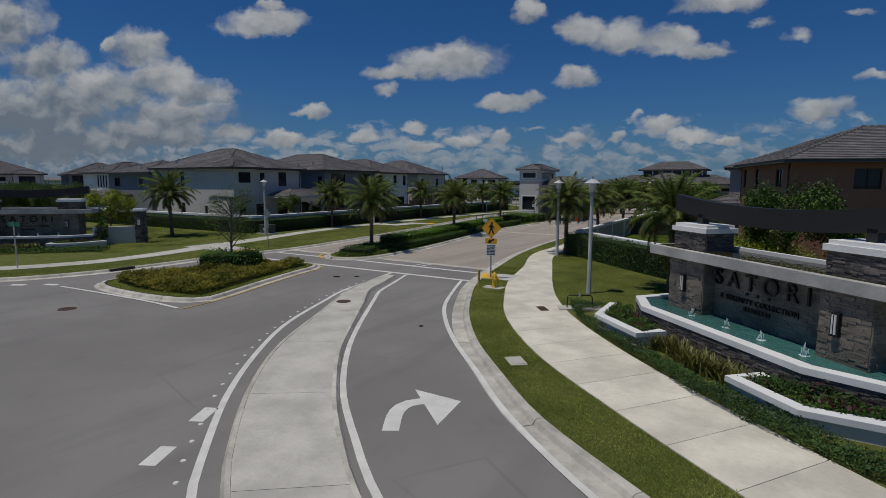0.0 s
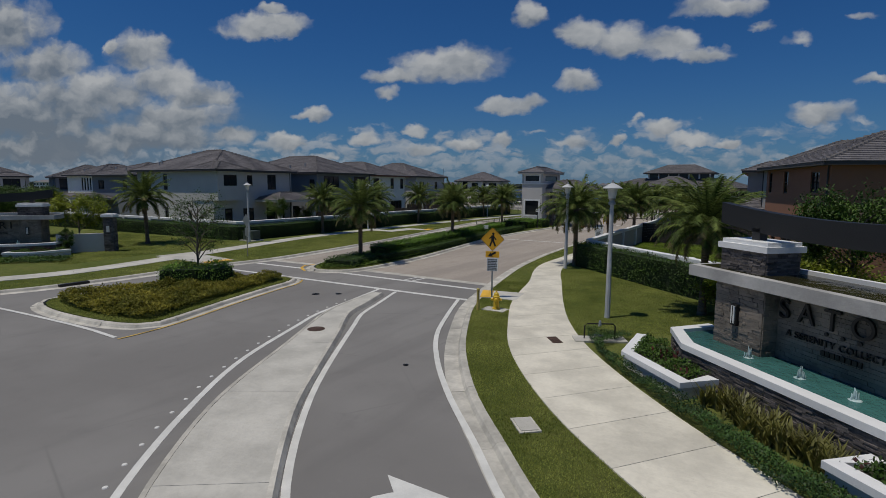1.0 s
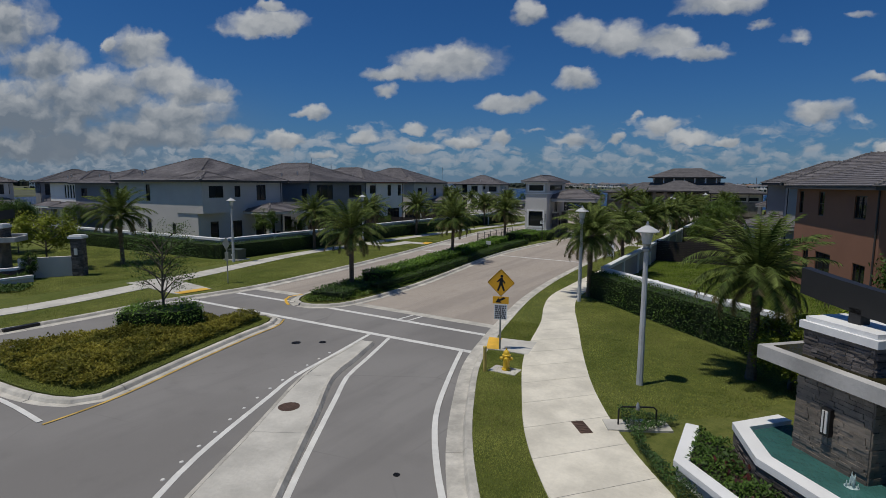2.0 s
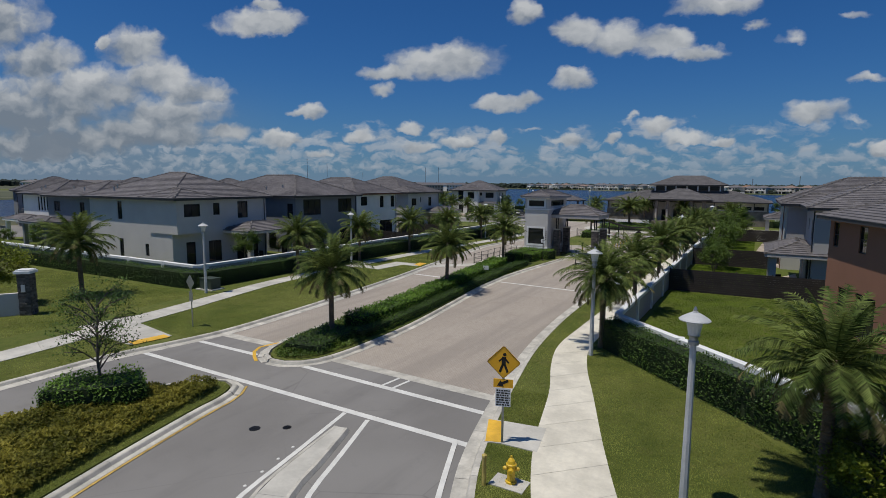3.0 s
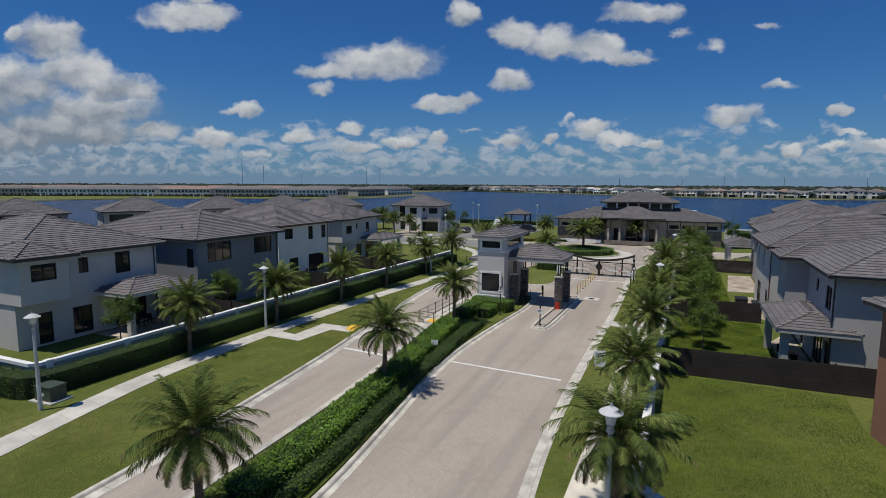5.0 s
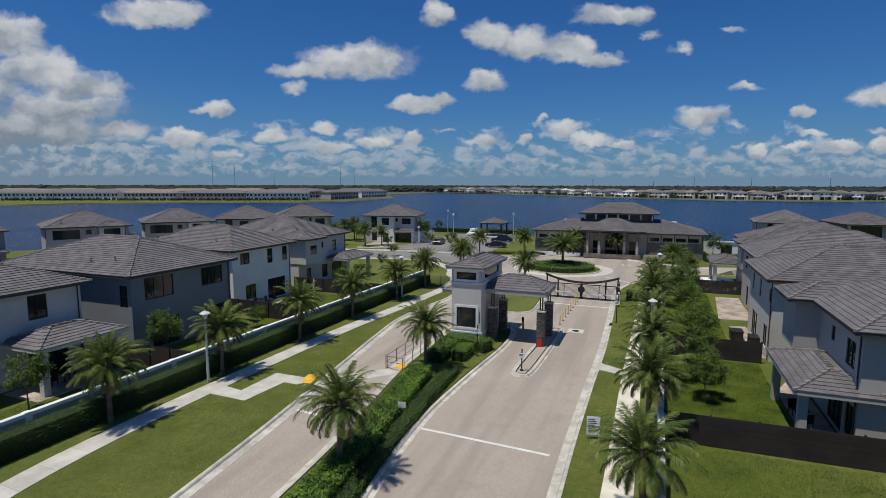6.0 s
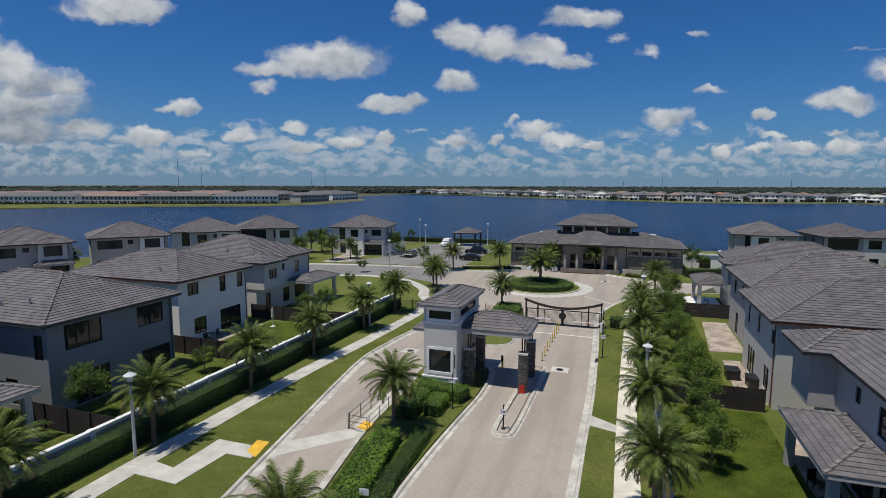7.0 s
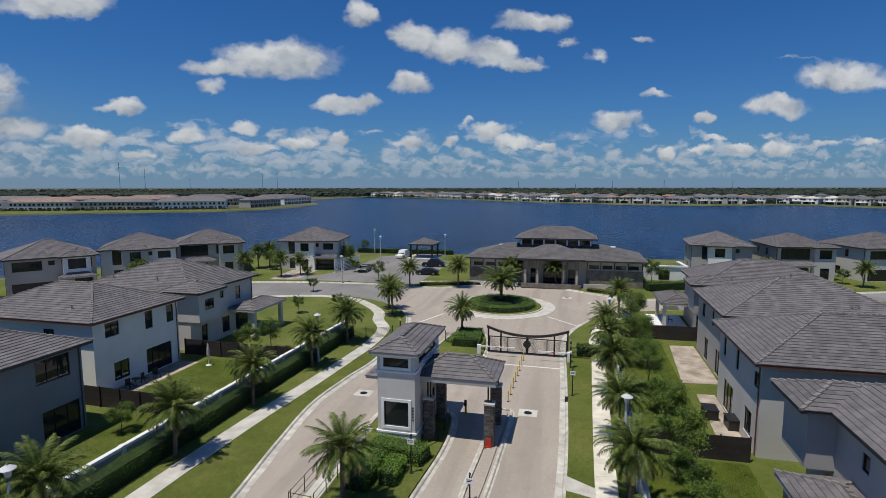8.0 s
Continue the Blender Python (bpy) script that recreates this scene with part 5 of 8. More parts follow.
# three fronts: broad window bands over a garage, a tall glazed portal, a dark loggia over a porch
FRONTS = [((2.9, 4.0, 4.25, 1.6), (6.2, 0.9, 5.0, 0.8), (8.0, 0.8, 5.0, 0.8), (10.4, 3.2, 4.2, 1.75), (3.5, 5.6, 0.05, 2.2), (10.6, 2.6, 0.05, 2.3)),
          ((2.6, 1.5, 3.5, 2.8), (5.6, 1.7, 4.2, 1.7), (8.2, 0.7, 5.0, 0.8), (10.6, 2.2, 4.4, 1.4), (2.8, 1.6, 0.3, 2.2), (9.6, 4.4, 0.05, 2.2)),
          ((3.2, 5.2, 3.9, 2.2), (7.7, 0.7, 4.2, 1.8), (9.3, 0.7, 4.2, 1.8), (10.9, 0.7, 4.2, 1.8), (3.2, 4.8, 0.05, 2.3), (9.6, 2.0, 0.05, 2.4))]
ROW = (("beige", STUCCO_BEIGE, -92, 85.5, 54, 0), ("white", STUCCO_WHITE, -86, 100, 39, 1), ("beige", STUCCO_BEIGE, -79, 111.5, 40, 2), ("pale grey", STUCCO_PALE, -59.3, 122.5, 12, 1),
       ("grey", STUCCO_GREY, -97.5, 69.5, 62, 0), ("blue-grey", STUCCO_BLUE, -104.5, 52.0, 68, 1), ("blue-grey", STUCCO_BLUE, -110.5, 39.5, 72, 2), ("pale grey", STUCCO_PALE, -114.5, 22.5, 80, 0), ("grey", STUCCO_GREY, -117, 4.5, 84, 1),
       ("grey", STUCCO_GREY, 27.2, 132.0, -4, 1), ("beige", STUCCO_BEIGE, 41.0, 133.0, 6, 2), ("pale grey", STUCCO_PALE, 56.4, 134.5, 16, 0), ("white", STUCCO_WHITE, 72.0, 141.0, 22, 1))
for k, (tone, material, x, y, a, kind_) in enumerate(ROW):
    other = (STUCCO_WHITE, STUCCO_PALE, STUCCO_CREAM)[k % 3]
    half = 6.0 if k == 9 else 5.3 if k == 10 else 6.9
    if kind_ == 0:
        bays, porch, words = ((1.4, 5.4, -6.7, -4.6, 3.2, other, {"S": ((2.0, 2.6, 4.2, 1.75),)}),), ((0.6, 6.2, -8.2, -5.2, 3.0, ((1.1, -7.7), (5.7, -7.7))),), "broad dark windows"
    elif kind_ == 1:
        bays, porch, words = ((-2.6, 1.6, -7.0, -4.6, 0.0, other, {"S": ((2.1, 1.8, 4.2, 1.7), (2.1, 1.5, 0.1, 2.3))}),), ((1.4, 6.6, -7.2, -5.2, 3.0, ()),), "a tall portal"
    else:
        bays, porch, words = ((1.5, 5.2, -6.6, -4.6, 0.0, other, {"S": ((1.9, 2.2, 4.2, 1.7), (1.9, 1.6, 0.1, 2.3))}),), ((-6.0, 0.9, -8.6, -5.2, 3.1, ((-5.5, -8.1), (0.4, -8.1))),), "a dark loggia"
    front = tuple(q for q in FRONTS[kind_] if q[0] + q[1] / 2 < 2 * half - 1.3)
    house(f"{tone} two-storey stucco house by the lake with {words}", -half, half, -6.2, 6.6, material, {"S": front, **SIDES}, bays=bays, porches=porch, at=(x, y), turn=a, z=6.4, group="lakeside houses")

# ---- gatehouse ----
def gatehouse():
    g = thing("gatehouse", "pale grey stucco gatehouse tower with a tiled drive-through canopy", "gatehouse", (-13.4, 47.9, 0.12))
    w = Shape()
    x0, x1, y0, y1, z = -1.3, 1.45, -2.95, 3.75, 6.66
    sides = {"S": ((x0, y0), (x1, y0)), "E": ((x1, y0), (x1, y1)), "N": ((x1, y1), (x0, y1)), "W": ((x0, y1), (x0, y0))}
    holes = {"S": ((1.375, 1.8, 1.4, 1.8), (1.375, 1.85, 5.7, 0.66)), "E": ((3.35, 4.6, 5.7, 0.66), (2.6, 1.1, 0.1, 2.3), (4.8, 1.2, 1.2, 1.3)), "N": ((1.375, 1.85, 5.7, 0.66),), "W": ((3.35, 4.6, 5.7, 0.66), (4.6, 1.0, 0.1, 2.2))}
    jobs = []
    for side, (p, q) in sides.items():
        rects, place = wall_panel(w, p, q, 0, z, holes[side])
        jobs += [(place, r) for r in rects]
    part("wall", w, STUCCO_PALE, g)
    for place, r in jobs:
        window_in(g, place, r, 0)
    # white surrounds, plinth and bands
    s = Shape()
    for (c, wd, b, h) in holes["S"]:
        u = x0 + c
        for a0, a1, b0, b1 in ((u - wd / 2 - 0.2, u + wd / 2 + 0.2, b - 0.2, b), (u - wd / 2 - 0.2, u + wd / 2 + 0.2, b + h, b + h + 0.2), (u - wd / 2 - 0.2, u - wd / 2, b, b + h), (u + wd / 2, u + wd / 2 + 0.2, b, b + h)):
            part("window_surround", Shape().box(a0, a1, y0 - 0.05, y0 - 0.003, b0, b1), WHITE, g)
    for zz, hh, oo in ((0.0, 0.9, 0.07), (0.9, 0.12, 0.12), (5.30, 0.14, 0.10)):
        for a0, a1, b0, b1 in ((x0 - oo, x1 + oo, y0 - oo, y0 - 0.003), (x0 - oo, x1 + oo, y1 + 0.003, y1 + oo), (x0 - oo, x0 - 0.003, y0, y1), (x1 + 0.003, x1 + oo, y0, y1)):
            if zz > 0.5 or b1 < y0 + 0.01:
                part("band", Shape().box(a0, a1, b0, b1, zz, zz + hh), WHITE, g)
    t, c = Shape(), []
    loose = []
    hip(t, c, x0 - 0.45, x1 + 0.45, y0 - 0.45, y1 + 0.45, z + 0.15, 0.38, 0.34, loose=loose, sides=(0, 1, 2, 3))
    tr_ = part("roof", t, TILE, g)
    lay_tiles(tr_, loose, 0.38, TILE)
    tagged(tr_, "cut edge tiles of the tower roof", kind="stuff")
    for cap in c:
        part("ridge_cap", cap, RIDGE, g)
    part("fascia", Shape().box(x0 - 0.42, x1 + 0.42, y0 - 0.42, y1 + 0.42, z - 0.05, z + 0.14), STUCCO_GREY, g)
    # canopy over the lane
    t, c = Shape(), []
    loose = []
    hip(t, c, 0.7, 7.0, -1.75, 2.75, 4.75, 0.48, 0.34, loose=loose, sides=(0, 1, 2, 3))
    cr = part("canopy_roof", t, TILE, g)
    lay_tiles(cr, loose, 0.48, TILE)
    tagged(cr, "cut edge tiles of the canopy roof", kind="stuff")
    for cap in c:
        part("ridge_cap", cap, RIDGE, cr)
    part("fascia", Shape().box(1.48, 6.95, -1.7, 2.7, 4.36, 4.74), STUCCO_GREY, cr)
    # small lean-to roof over the exit lane side
    t, c = Shape(), []
    hip(t, c, -2.9, -0.9, -1.4, 1.8, 4.3, 0.4, 0.33)
    lr = part("side_canopy", t, TILE, g)
    part("fascia", Shape().box(-2.85, -1.33, -1.35, 1.75, 4.1, 4.29), STUCCO_GREY, lr)
    rr = np.random.default_rng(3)
    for px, py in ((6.45, -1.3), (6.45, 2.3), (2.05, -1.3), (2.05, 2.3)):
        s = Shape()
        for sgn in (-1, 1):
            ledger(s, px - 0.32, px + 0.32, 0.0, 3.0, py + sgn * 0.32, rr, 0.09, sgn)
        core = Shape().box(px - 0.32, px + 0.32, py - 0.32, py + 0.32, 0, 3.0)
        for sgn in (-1, 1):
            zz = 0.0
            while zz < 2.99:
                hh = min(rr.uniform(0.06, 0.11), 3.0 - zz)
                a, b = sorted((px + sgn * 0.32, px + sgn * (0.32 + rr.uniform(0.01, 0.05))))
                s.box(a, b, py - 0.32, py + 0.32, zz + 0.002, zz + hh - 0.002)
                zz += hh
        p_ = part("stone_pier", core, STONE, g)
        part("stone_facing", s, STONE, p_)
        part("pier_cap", Shape().box(px - 0.4, px + 0.4, py - 0.4, py + 0.4, 3.0, 3.12), CONCRETE, p_)
        part("post", Shape().box(px - 0.15, px - 0.05, py - 0.07, py + 0.07, 3.12, 4.37).box(px + 0.05, px + 0.15, py - 0.07, py + 0.07, 3.12, 4.37), BLACK, g)
    # address bars beside the window
    n_ = Shape()
    for i in range(5):
        n_.box(1.25, 1.35, y0 - 0.02, y0 - 0.003, 1.9 + i * 0.22, 2.03 + i * 0.22)
    part("number_bars", n_, BLACK, g)
    return g


gatehouse()

# ---- garden walls, fences ----
def garden_wall(line, label, h=1.55, every=4.6):
    top = thing("garden_wall", label, "garden wall", kind="structure")
    part("wall_panel", Shape().sweep(line, [(-0.09, -0.05), (-0.09, h), (0.09, h), (0.09, -0.05)]), STUCCO_GREY, top)
    part("coping", Shape().sweep(line, [(-0.17, h + 0.002), (-0.17, h + 0.2), (-0.1, h + 0.23), (0.1, h + 0.23), (0.17, h + 0.2), (0.17, h + 0.002)]), WHITE, top, "white painted coping")
    P = resample(line, max(int(sum(math.dist(a, b) for a, b in zip(line, line[1:])) / every), 1) + 1)
    for x, y in P:
        part("pier_block", Shape().box(x - 0.178, x + 0.178, y - 0.178, y + 0.178, 0.0, h + 0.236), WHITE, top)
    return top


garden_wall([(-72, 12.0), (-50, 12.5), (-29.9, 12.95), (-29.62, 13.25), (-29.5, 40), (-29.0, 71)], "grey block garden wall with a white coping behind a hedge")
garden_wall([(24, -4), (10.6, 7.0), (2.9, 14.15), (2.62, 14.7), (2.75, 40), (3.0, 76)], "grey block garden wall with a white coping beside the pavement")


def board_fence(p, q, label="dark stained horizontal board fence", h=1.75):
    f = thing("fence", label, "fence", (*p, 0.1), math.degrees(math.atan2(q[1] - p[1], q[0] - p[0])), "yard fences")
    ln = math.dist(p, q)
    k = int(ln / 2.4) + 1
    for i in range(k + 1):
        part("post", Shape().box(ln * i / k - 0.05, ln * i / k + 0.05, -0.05, 0.05, 0, h + 0.05), FENCE, f)
    rows = 11
    mesh = None
    for i in range(rows):
        z = 0.06 + i * (h - 0.06) / rows
        if mesh is None:
            b = part("board", Shape().box(0, ln, -0.075, -0.05, 0, (h - 0.06) / rows - 0.006), FENCE, f)
            mesh = b.data
        else:
            b = new("board", mesh)
            b.parent = f
        b.location.z = z
    return f


for p, q in (((2.9, 31.6), (14.4, 31.95)), ((3.0, 48.0), (10.2, 48.2)), ((3.2, 77.3), (12.75, 77.5)), ((-29.6, 29.6), (-38.0, 29.7)), ((-29.4, 45.2), (-41.5, 45.4)), ((-29.2, 59.0), (-42.5, 59.2))):
    board_fence(p, q)

# ---- hedges and beds ----
hedge("hedge", [(-68, 11.1), (-50, 11.6), (-36, 12.0), (-30.2, 12.15), (-29.0, 12.5), (-28.65, 13.6), (-28.6, 18), (-28.5, 40), (-28.05, 70.5)], 1.15, 1.27, "dense dark green clipped hedge along the garden wall", size=0.075, dense=230, rough=0.05)
hedge("hedge", [(2.4, 13.8), (10.05, 6.7), (15.65, 2.1)], 1.05, 1.47, "dense dark green clipped hedge below the garden wall", size=0.09, dense=220)
hedge("hedge", [(-10.6, 9.3), (-10.75, 13), (-11.35, 18.5), (-12.0, 24), (-12.5, 28), (-13.05, 32), (-13.6, 35.6)], 1.45, 0.88, "bright green clipped hedge in the planted strip", LEAF_BRIGHT, 0.12, 260)
hedge("hedge", [(-9.55, 8.2), (-9.6, 12), (-10.05, 17), (-10.8, 23.5), (-11.4, 30), (-11.7, 37.5)], 0.95, 0.5, "low dark green groundcover hedge in the planted strip", LEAF, 0.09, 230)
hedge("hedge", [(-10.2, 4.9), (-10.5, 6.4), (-10.75, 8.6)], 2.2, 0.45, "low dark green shrubs at the nose of the planted strip", LEAF, 0.1, 170)
hedge("hedge", [(-14.6, 43.8), (-12.6, 43.6), (-10.7, 43.1)], 1.5, 0.95, "clipped green hedge below the gatehouse window", LEAF_BRIGHT, 0.1, 170)
hedge("hedge", [(-13.9, 38.8), (-13.9, 42.4)], 1.35, 0.95, "short clipped green hedge beside the gatehouse", LEAF_BRIGHT, 0.1, 170)
hedge("hedge", [(-12.25, 39.8), (-12.25, 42.2)], 1.1, 0.85, "short clipped green hedge beside the gatehouse", LEAF_BRIGHT, 0.1, 170)
hedge("hedge", [(-13.4, 69.0), (-13.6, 74.2)], 3.0, 0.9, "wide clipped hedge round the palm by the gate", LEAF_BRIGHT, 0.13, 90)
hedge("hedge", [(-0.9, 69.2), (1.6, 69.2)], 1.4, 1.1, "clipped hedge behind the side gate", LEAF, 0.12, 100)
hedge("hedge", circle(*RC, 3.6, 20), 3.2, 0.75, "round clipped hedge ring under the roundabout palm", LEAF_BRIGHT, 0.14, 70, closed=True)
hedge("hedge", circle(*RC, 1.7, 14), 3.0, 0.95, "inner clipped hedge under the roundabout palm", LEAF, 0.14, 60, closed=True)
bed_p = in_poly(offset(PLANTER, 0.3, True))
shrubs("groundcover", (-16.5, -8.5, 3, 35), 130000, 0.24, "low dark green groundcover filling the planted strip", LEAF_TREE, 0.1, bed_p)
# traffic island planting
isl = in_poly(offset(ISLAND, 0.55, True))
shrubs("groundcover", (-15, -6.5, -11.5, 1), 95000, 0.55, "olive green groundcover shrubs in the traffic island", LEAF_OLIVE, 0.1, isl)
hedge("hedge", [(-13.3, -4.6), (-12.0, -3.4), (-11.4, -2.3)], 1.8, 0.95, "rounded bright green shrubs in the traffic island", LEAF_BRIGHT, 0.1, 200, 0.16)

# ---- palms and trees ----
def palm(seed, trunk=3.7, spread=2.3, fronds=70, name="palm_tree", label="date palm with a full arching crown and rough brown trunk"):
    r = np.random.default_rng(seed)
    t = thing(name, label, "palm tree", group="date palms")
    prof = []
    k = int(trunk / 0.11)
    for i in range(k):
        z = trunk * i / k
        rad = 0.155 + 0.05 * max(0, 1 - z / 0.5) + (0.07 if z > trunk - 0.6 else 0)
        prof += [(rad, z), (rad - 0.03, z + trunk / k * 0.55)]
    prof.append((0.12, trunk + 0.15))
    part("trunk", Shape().lathe(prof, 11), BARK, t)
    leaf, dry, stalk = [], [], Shape()
    for f in range(fronds):
        az = f * 2.39996 + r.normal(0, 0.15)
        q = (f + 0.5) / fronds
        el = math.radians(84 - 98 * q ** 0.85 + r.normal(0, 5))
        ln = spread * (0.78 + 0.3 * math.sin(math.pi * min(q + 0.15, 1))) * r.uniform(0.9, 1.1)
        p = np.array([0.1 * math.cos(az), 0.1 * math.sin(az), trunk + 0.05 - 0.35 * q])
        side = np.array([-math.sin(az), math.cos(az), 0])
        pts, steps = [p.copy()], 13
        e = el
        bend = 0.060 + 0.045 * math.cos(max(el, 0)) + r.normal(0, 0.014)
        for s in range(steps):
            d = np.array([math.cos(az) * math.cos(e), math.sin(az) * math.cos(e), math.sin(e)])
            p = p + d * ln / steps
            e -= bend * (0.6 + s / steps * 1.2)
            pts.append(p.copy())
        stalk.tube([tuple(v) for v in pts[::3] + [pts[-1]]], [0.022, 0.018, 0.014, 0.010, 0.006, 0.004][:len(pts[::3]) + 1], 3)
        P = np.array(pts)
        for s in np.linspace(0.10, 1.0, 42):
            i = min(int(s * steps), steps - 1)
            c = P[i] + (P[i + 1] - P[i]) * (s * steps - i)
            d = P[i + 1] - P[i]
            d /= np.linalg.norm(d)
            up = np.cross(side, d)
            w = 0.44 * math.sin(math.pi * (0.12 + 0.80 * s)) ** 0.7 * ln / 2.4
            for sg in (-1, 1):
                out = d * 0.62 + side * sg * 0.72 + up * (0.30 + r.normal(0, 0.14))
                tip = c + out * w * r.uniform(0.85, 1.15) - np.array([0, 0, 0.05 * w])
                b = d * 0.026
                (dry if q > 0.9 or (q > 0.55 and s > 0.9) else leaf).append((c - b, c + b, tip + b * 0.15, tip - b * 0.15))
    quads("crown", np.array(leaf), FROND, t)
    quads("dry_fronds", np.array(dry), FROND_DRY, t, "straw-brown dry lower fronds")
    tagged(part("stalk_core", stalk, FROND, t), kind="stuff")
    return t


PALMS = [palm(s) for s in (1, 2, 3)]
SPOTS = [(-11.0, 7.9, 1.0), (-11.95, 22.0, 0.98), (-13.9, 37.1, 0.96), (10.5, 3.0, 1.0), (2.1, 13.5, 1.02), (2.0, 22.6, 0.98), (2.0, 31.7, 1.0), (2.05, 40.8, 1.0), (2.1, 49.6, 0.96), (2.1, 58.4, 1.0), (2.2, 66.5, 0.98), (2.2, 73.8, 0.95), (4.8, 88.3, 1.0),
         (-27.5, 21.7, 1.0), (-27.45, 30.5, 1.02), (-27.4, 39.8, 1.0), (-27.4, 48.9, 0.98), (-27.1, 58.8, 1.0), (-26.95, 67.2, 1.0), (-26.4, 81.6, 1.0), (-28.4, 85.6, 1.0), (-32.8, 6.0, 1.1), (-14.6, 73.6, 0.95),
         (-30.5, 102.9, 1.0), (-21.9, 105.0, 1.05), (-12.6, 108.6, 1.05), (-4.6, 108.4, 1.0), (-58.9, 106.8, 1.0), (-56.4, 110.0, 0.9), (-68.6, 118.3, 1.15), (-70.0, 116.0, 1.0), (-66.5, 106, 1.0), (-78, 90, 0.9), (-80.5, 93.5, 0.9), (-95, 76, 0.9), (34, 124, 0.9), (49, 121, 0.9)]
r_ = random.Random(8)
for i, (x, y, s) in enumerate(SPOTS):
    turn = r_.uniform(0, 360)
    m = pose(x, y, 0.1, r_.uniform(-2, 2), r_.uniform(-2, 2), turn) @ Matrix.Diagonal((s, s, s, 1))
    if i < len(PALMS):
        PALMS[i].matrix_basis = m
    else:
        copy_thing(PALMS[i % 3], m)


copy_thing(PALMS[0], pose(-12.2, 91.3, 0.1, 0, 0, 130) @ Matrix.Diagonal((1.5, 1.5, 1.1, 1)))


def tree(seed, h, r, leaves, label, leaf=LEAF_TREE, size=0.14, bare=0.4, name="tree", limbs=9, loose=0.8):
    g = np.random.default_rng(seed)
    t = thing(name, label, "tree", group="young trees")
    s = Shape()
    base = [(0, 0, 0), (g.normal(0, 0.04), g.normal(0, 0.04), h * bare * 0.6), (g.normal(0, 0.08), g.normal(0, 0.08), h * bare), (g.normal(0, 0.12), g.normal(0, 0.12), h * 0.8)]
    s.tube(base, [0.075, 0.06, 0.05, 0.02], 8)
    ends = []
    for i in range(limbs):
        q = i / limbs
        a = i * 2.4 + g.normal(0, 0.3)
        z0 = h * (bare * 0.8 + (0.75 - bare * 0.8) * q)
        reach = r * (0.55 + 0.45 * math.sin(math.pi * (0.2 + 0.7 * q)))
        e = np.array([math.cos(a) * reach, math.sin(a) * reach, z0 + h * 0.16 + g.normal(0, 0.1)])
        mid = np.array([math.cos(a) * reach * 0.45, math.sin(a) * reach * 0.45, z0 + h * 0.11])
        s.tube([(0, 0, z0), tuple(mid), tuple(e)], [0.035, 0.022, 0.008], 5)
        for f in (0.45, 0.7, 0.9, 1.0):
            ends.append(mid * (1 - f) + e * f if f < 1 else e)
        for k in range(2):
            b = a + g.normal(0, 0.7)
            e2 = mid + np.array([math.cos(b) * reach * 0.5, math.sin(b) * reach * 0.5, h * g.uniform(0.02, 0.14)])
            s.tube([tuple(mid), tuple(e2)], [0.015, 0.005], 4)
            ends += [e2, (mid + e2) / 2]
    ends += [np.array([g.normal(0, 0.15), g.normal(0, 0.15), h * z]) for z in (0.8, 0.88, 0.95)]
    part("trunk", s, TWIG, t)
    E = np.array(ends)
    k = g.integers(0, len(E), leaves)
    c = E[k] + g.normal(0, 1, (leaves, 3)) * np.array([0.2, 0.2, 0.15]) * r * loose
    quads("crown", arrow_of_leaves(leaves, c, size, g, 0.6, -0.1), leaf, t)
    return t


T1 = tree(21, 4.4, 1.6, 5600, "young broad-leaved tree with a loose green crown")
T2 = tree(22, 4.8, 1.5, 5200, "young broad-leaved tree with a loose green crown")
T1.matrix_basis = pose(5.5, 38.6, 0.1, 0, 0, 20) @ Matrix.Diagonal((0.75, 0.75, 0.75, 1))
T2.matrix_basis = pose(5.4, 45.3, 0.1, 0, 0, 80) @ Matrix.Diagonal((0.9, 0.9, 0.95, 1))
for i, (x, y, s) in enumerate(((5.5, 51.4, 0.95), (5.6, 55.2, 0.9), (5.3, 60.4, 0.95), (6.0, 66.6, 1.05), (5.2, 71.0, 1.0), (6.2, 75.0, 1.1), (5.6, 80.8, 1.15), (6.8, 86.6, 1.05), (5.4, 42.0, 0.75), (-36.0, 61.3, 1.05), (-34.2, 62.8, 0.85), (-34.0, 42.0, 0.72), (-33.6, 20.9, 0.85), (-35.6, 27.0, 0.8), (-34.5, 31.8, 0.9), (-46.5, 1.5, 1.2), (-49.5, 4.5, 1.1), (-52, 2.5, 1.25), (14.0, 4.6, 0.7), (-45.8, 95.2, 0.7), (-52, 104.8, 0.7), (-52.6, 124.3, 1.35), (-51.2, 121.8, 1.2), (-46.8, 116.0, 0.8), (-57.9, 149.2, 0.8), (-66.0, 121.0, 1.1), (-66, 115, 1.0), (-64.6, 118.2, 1.2), (-63, 121.2, 0.9), (-50, 119, 1.0), (12.6, 116, 1.1), (14.6, 117.6, 0.9), (33, 121, 0.9), (47, 124, 0.9), (-38, 106.5, 0.9), (-36, 84.0, 0.7), (-40, 79.5, 0.6))):
    copy_thing(T1 if i % 2 else T2, pose(x, y, 0.1, 0, 0, i * 67) @ Matrix.Diagonal((s, s, s, 1)))
SHRUB = tree(51, 2.6, 1.1, 8000, "yellow-green feathery shrub behind the entrance sign", LEAF_YELLOW, 0.095, 0.12, "shrub", 12)
SHRUB.matrix_basis = pose(11.6, 2.6, 0.1)
for i in range(9):
    k = r_.uniform(0.85, 1.2)
    copy_thing(SHRUB, pose(12.4 + 0.95 * i + r_.uniform(-0.3, 0.3), 2.0 - 0.62 * i + r_.uniform(-0.5, 0.5), 0.1, 0, 0, i * 67) @ Matrix.Diagonal((k, k, k, 1)))
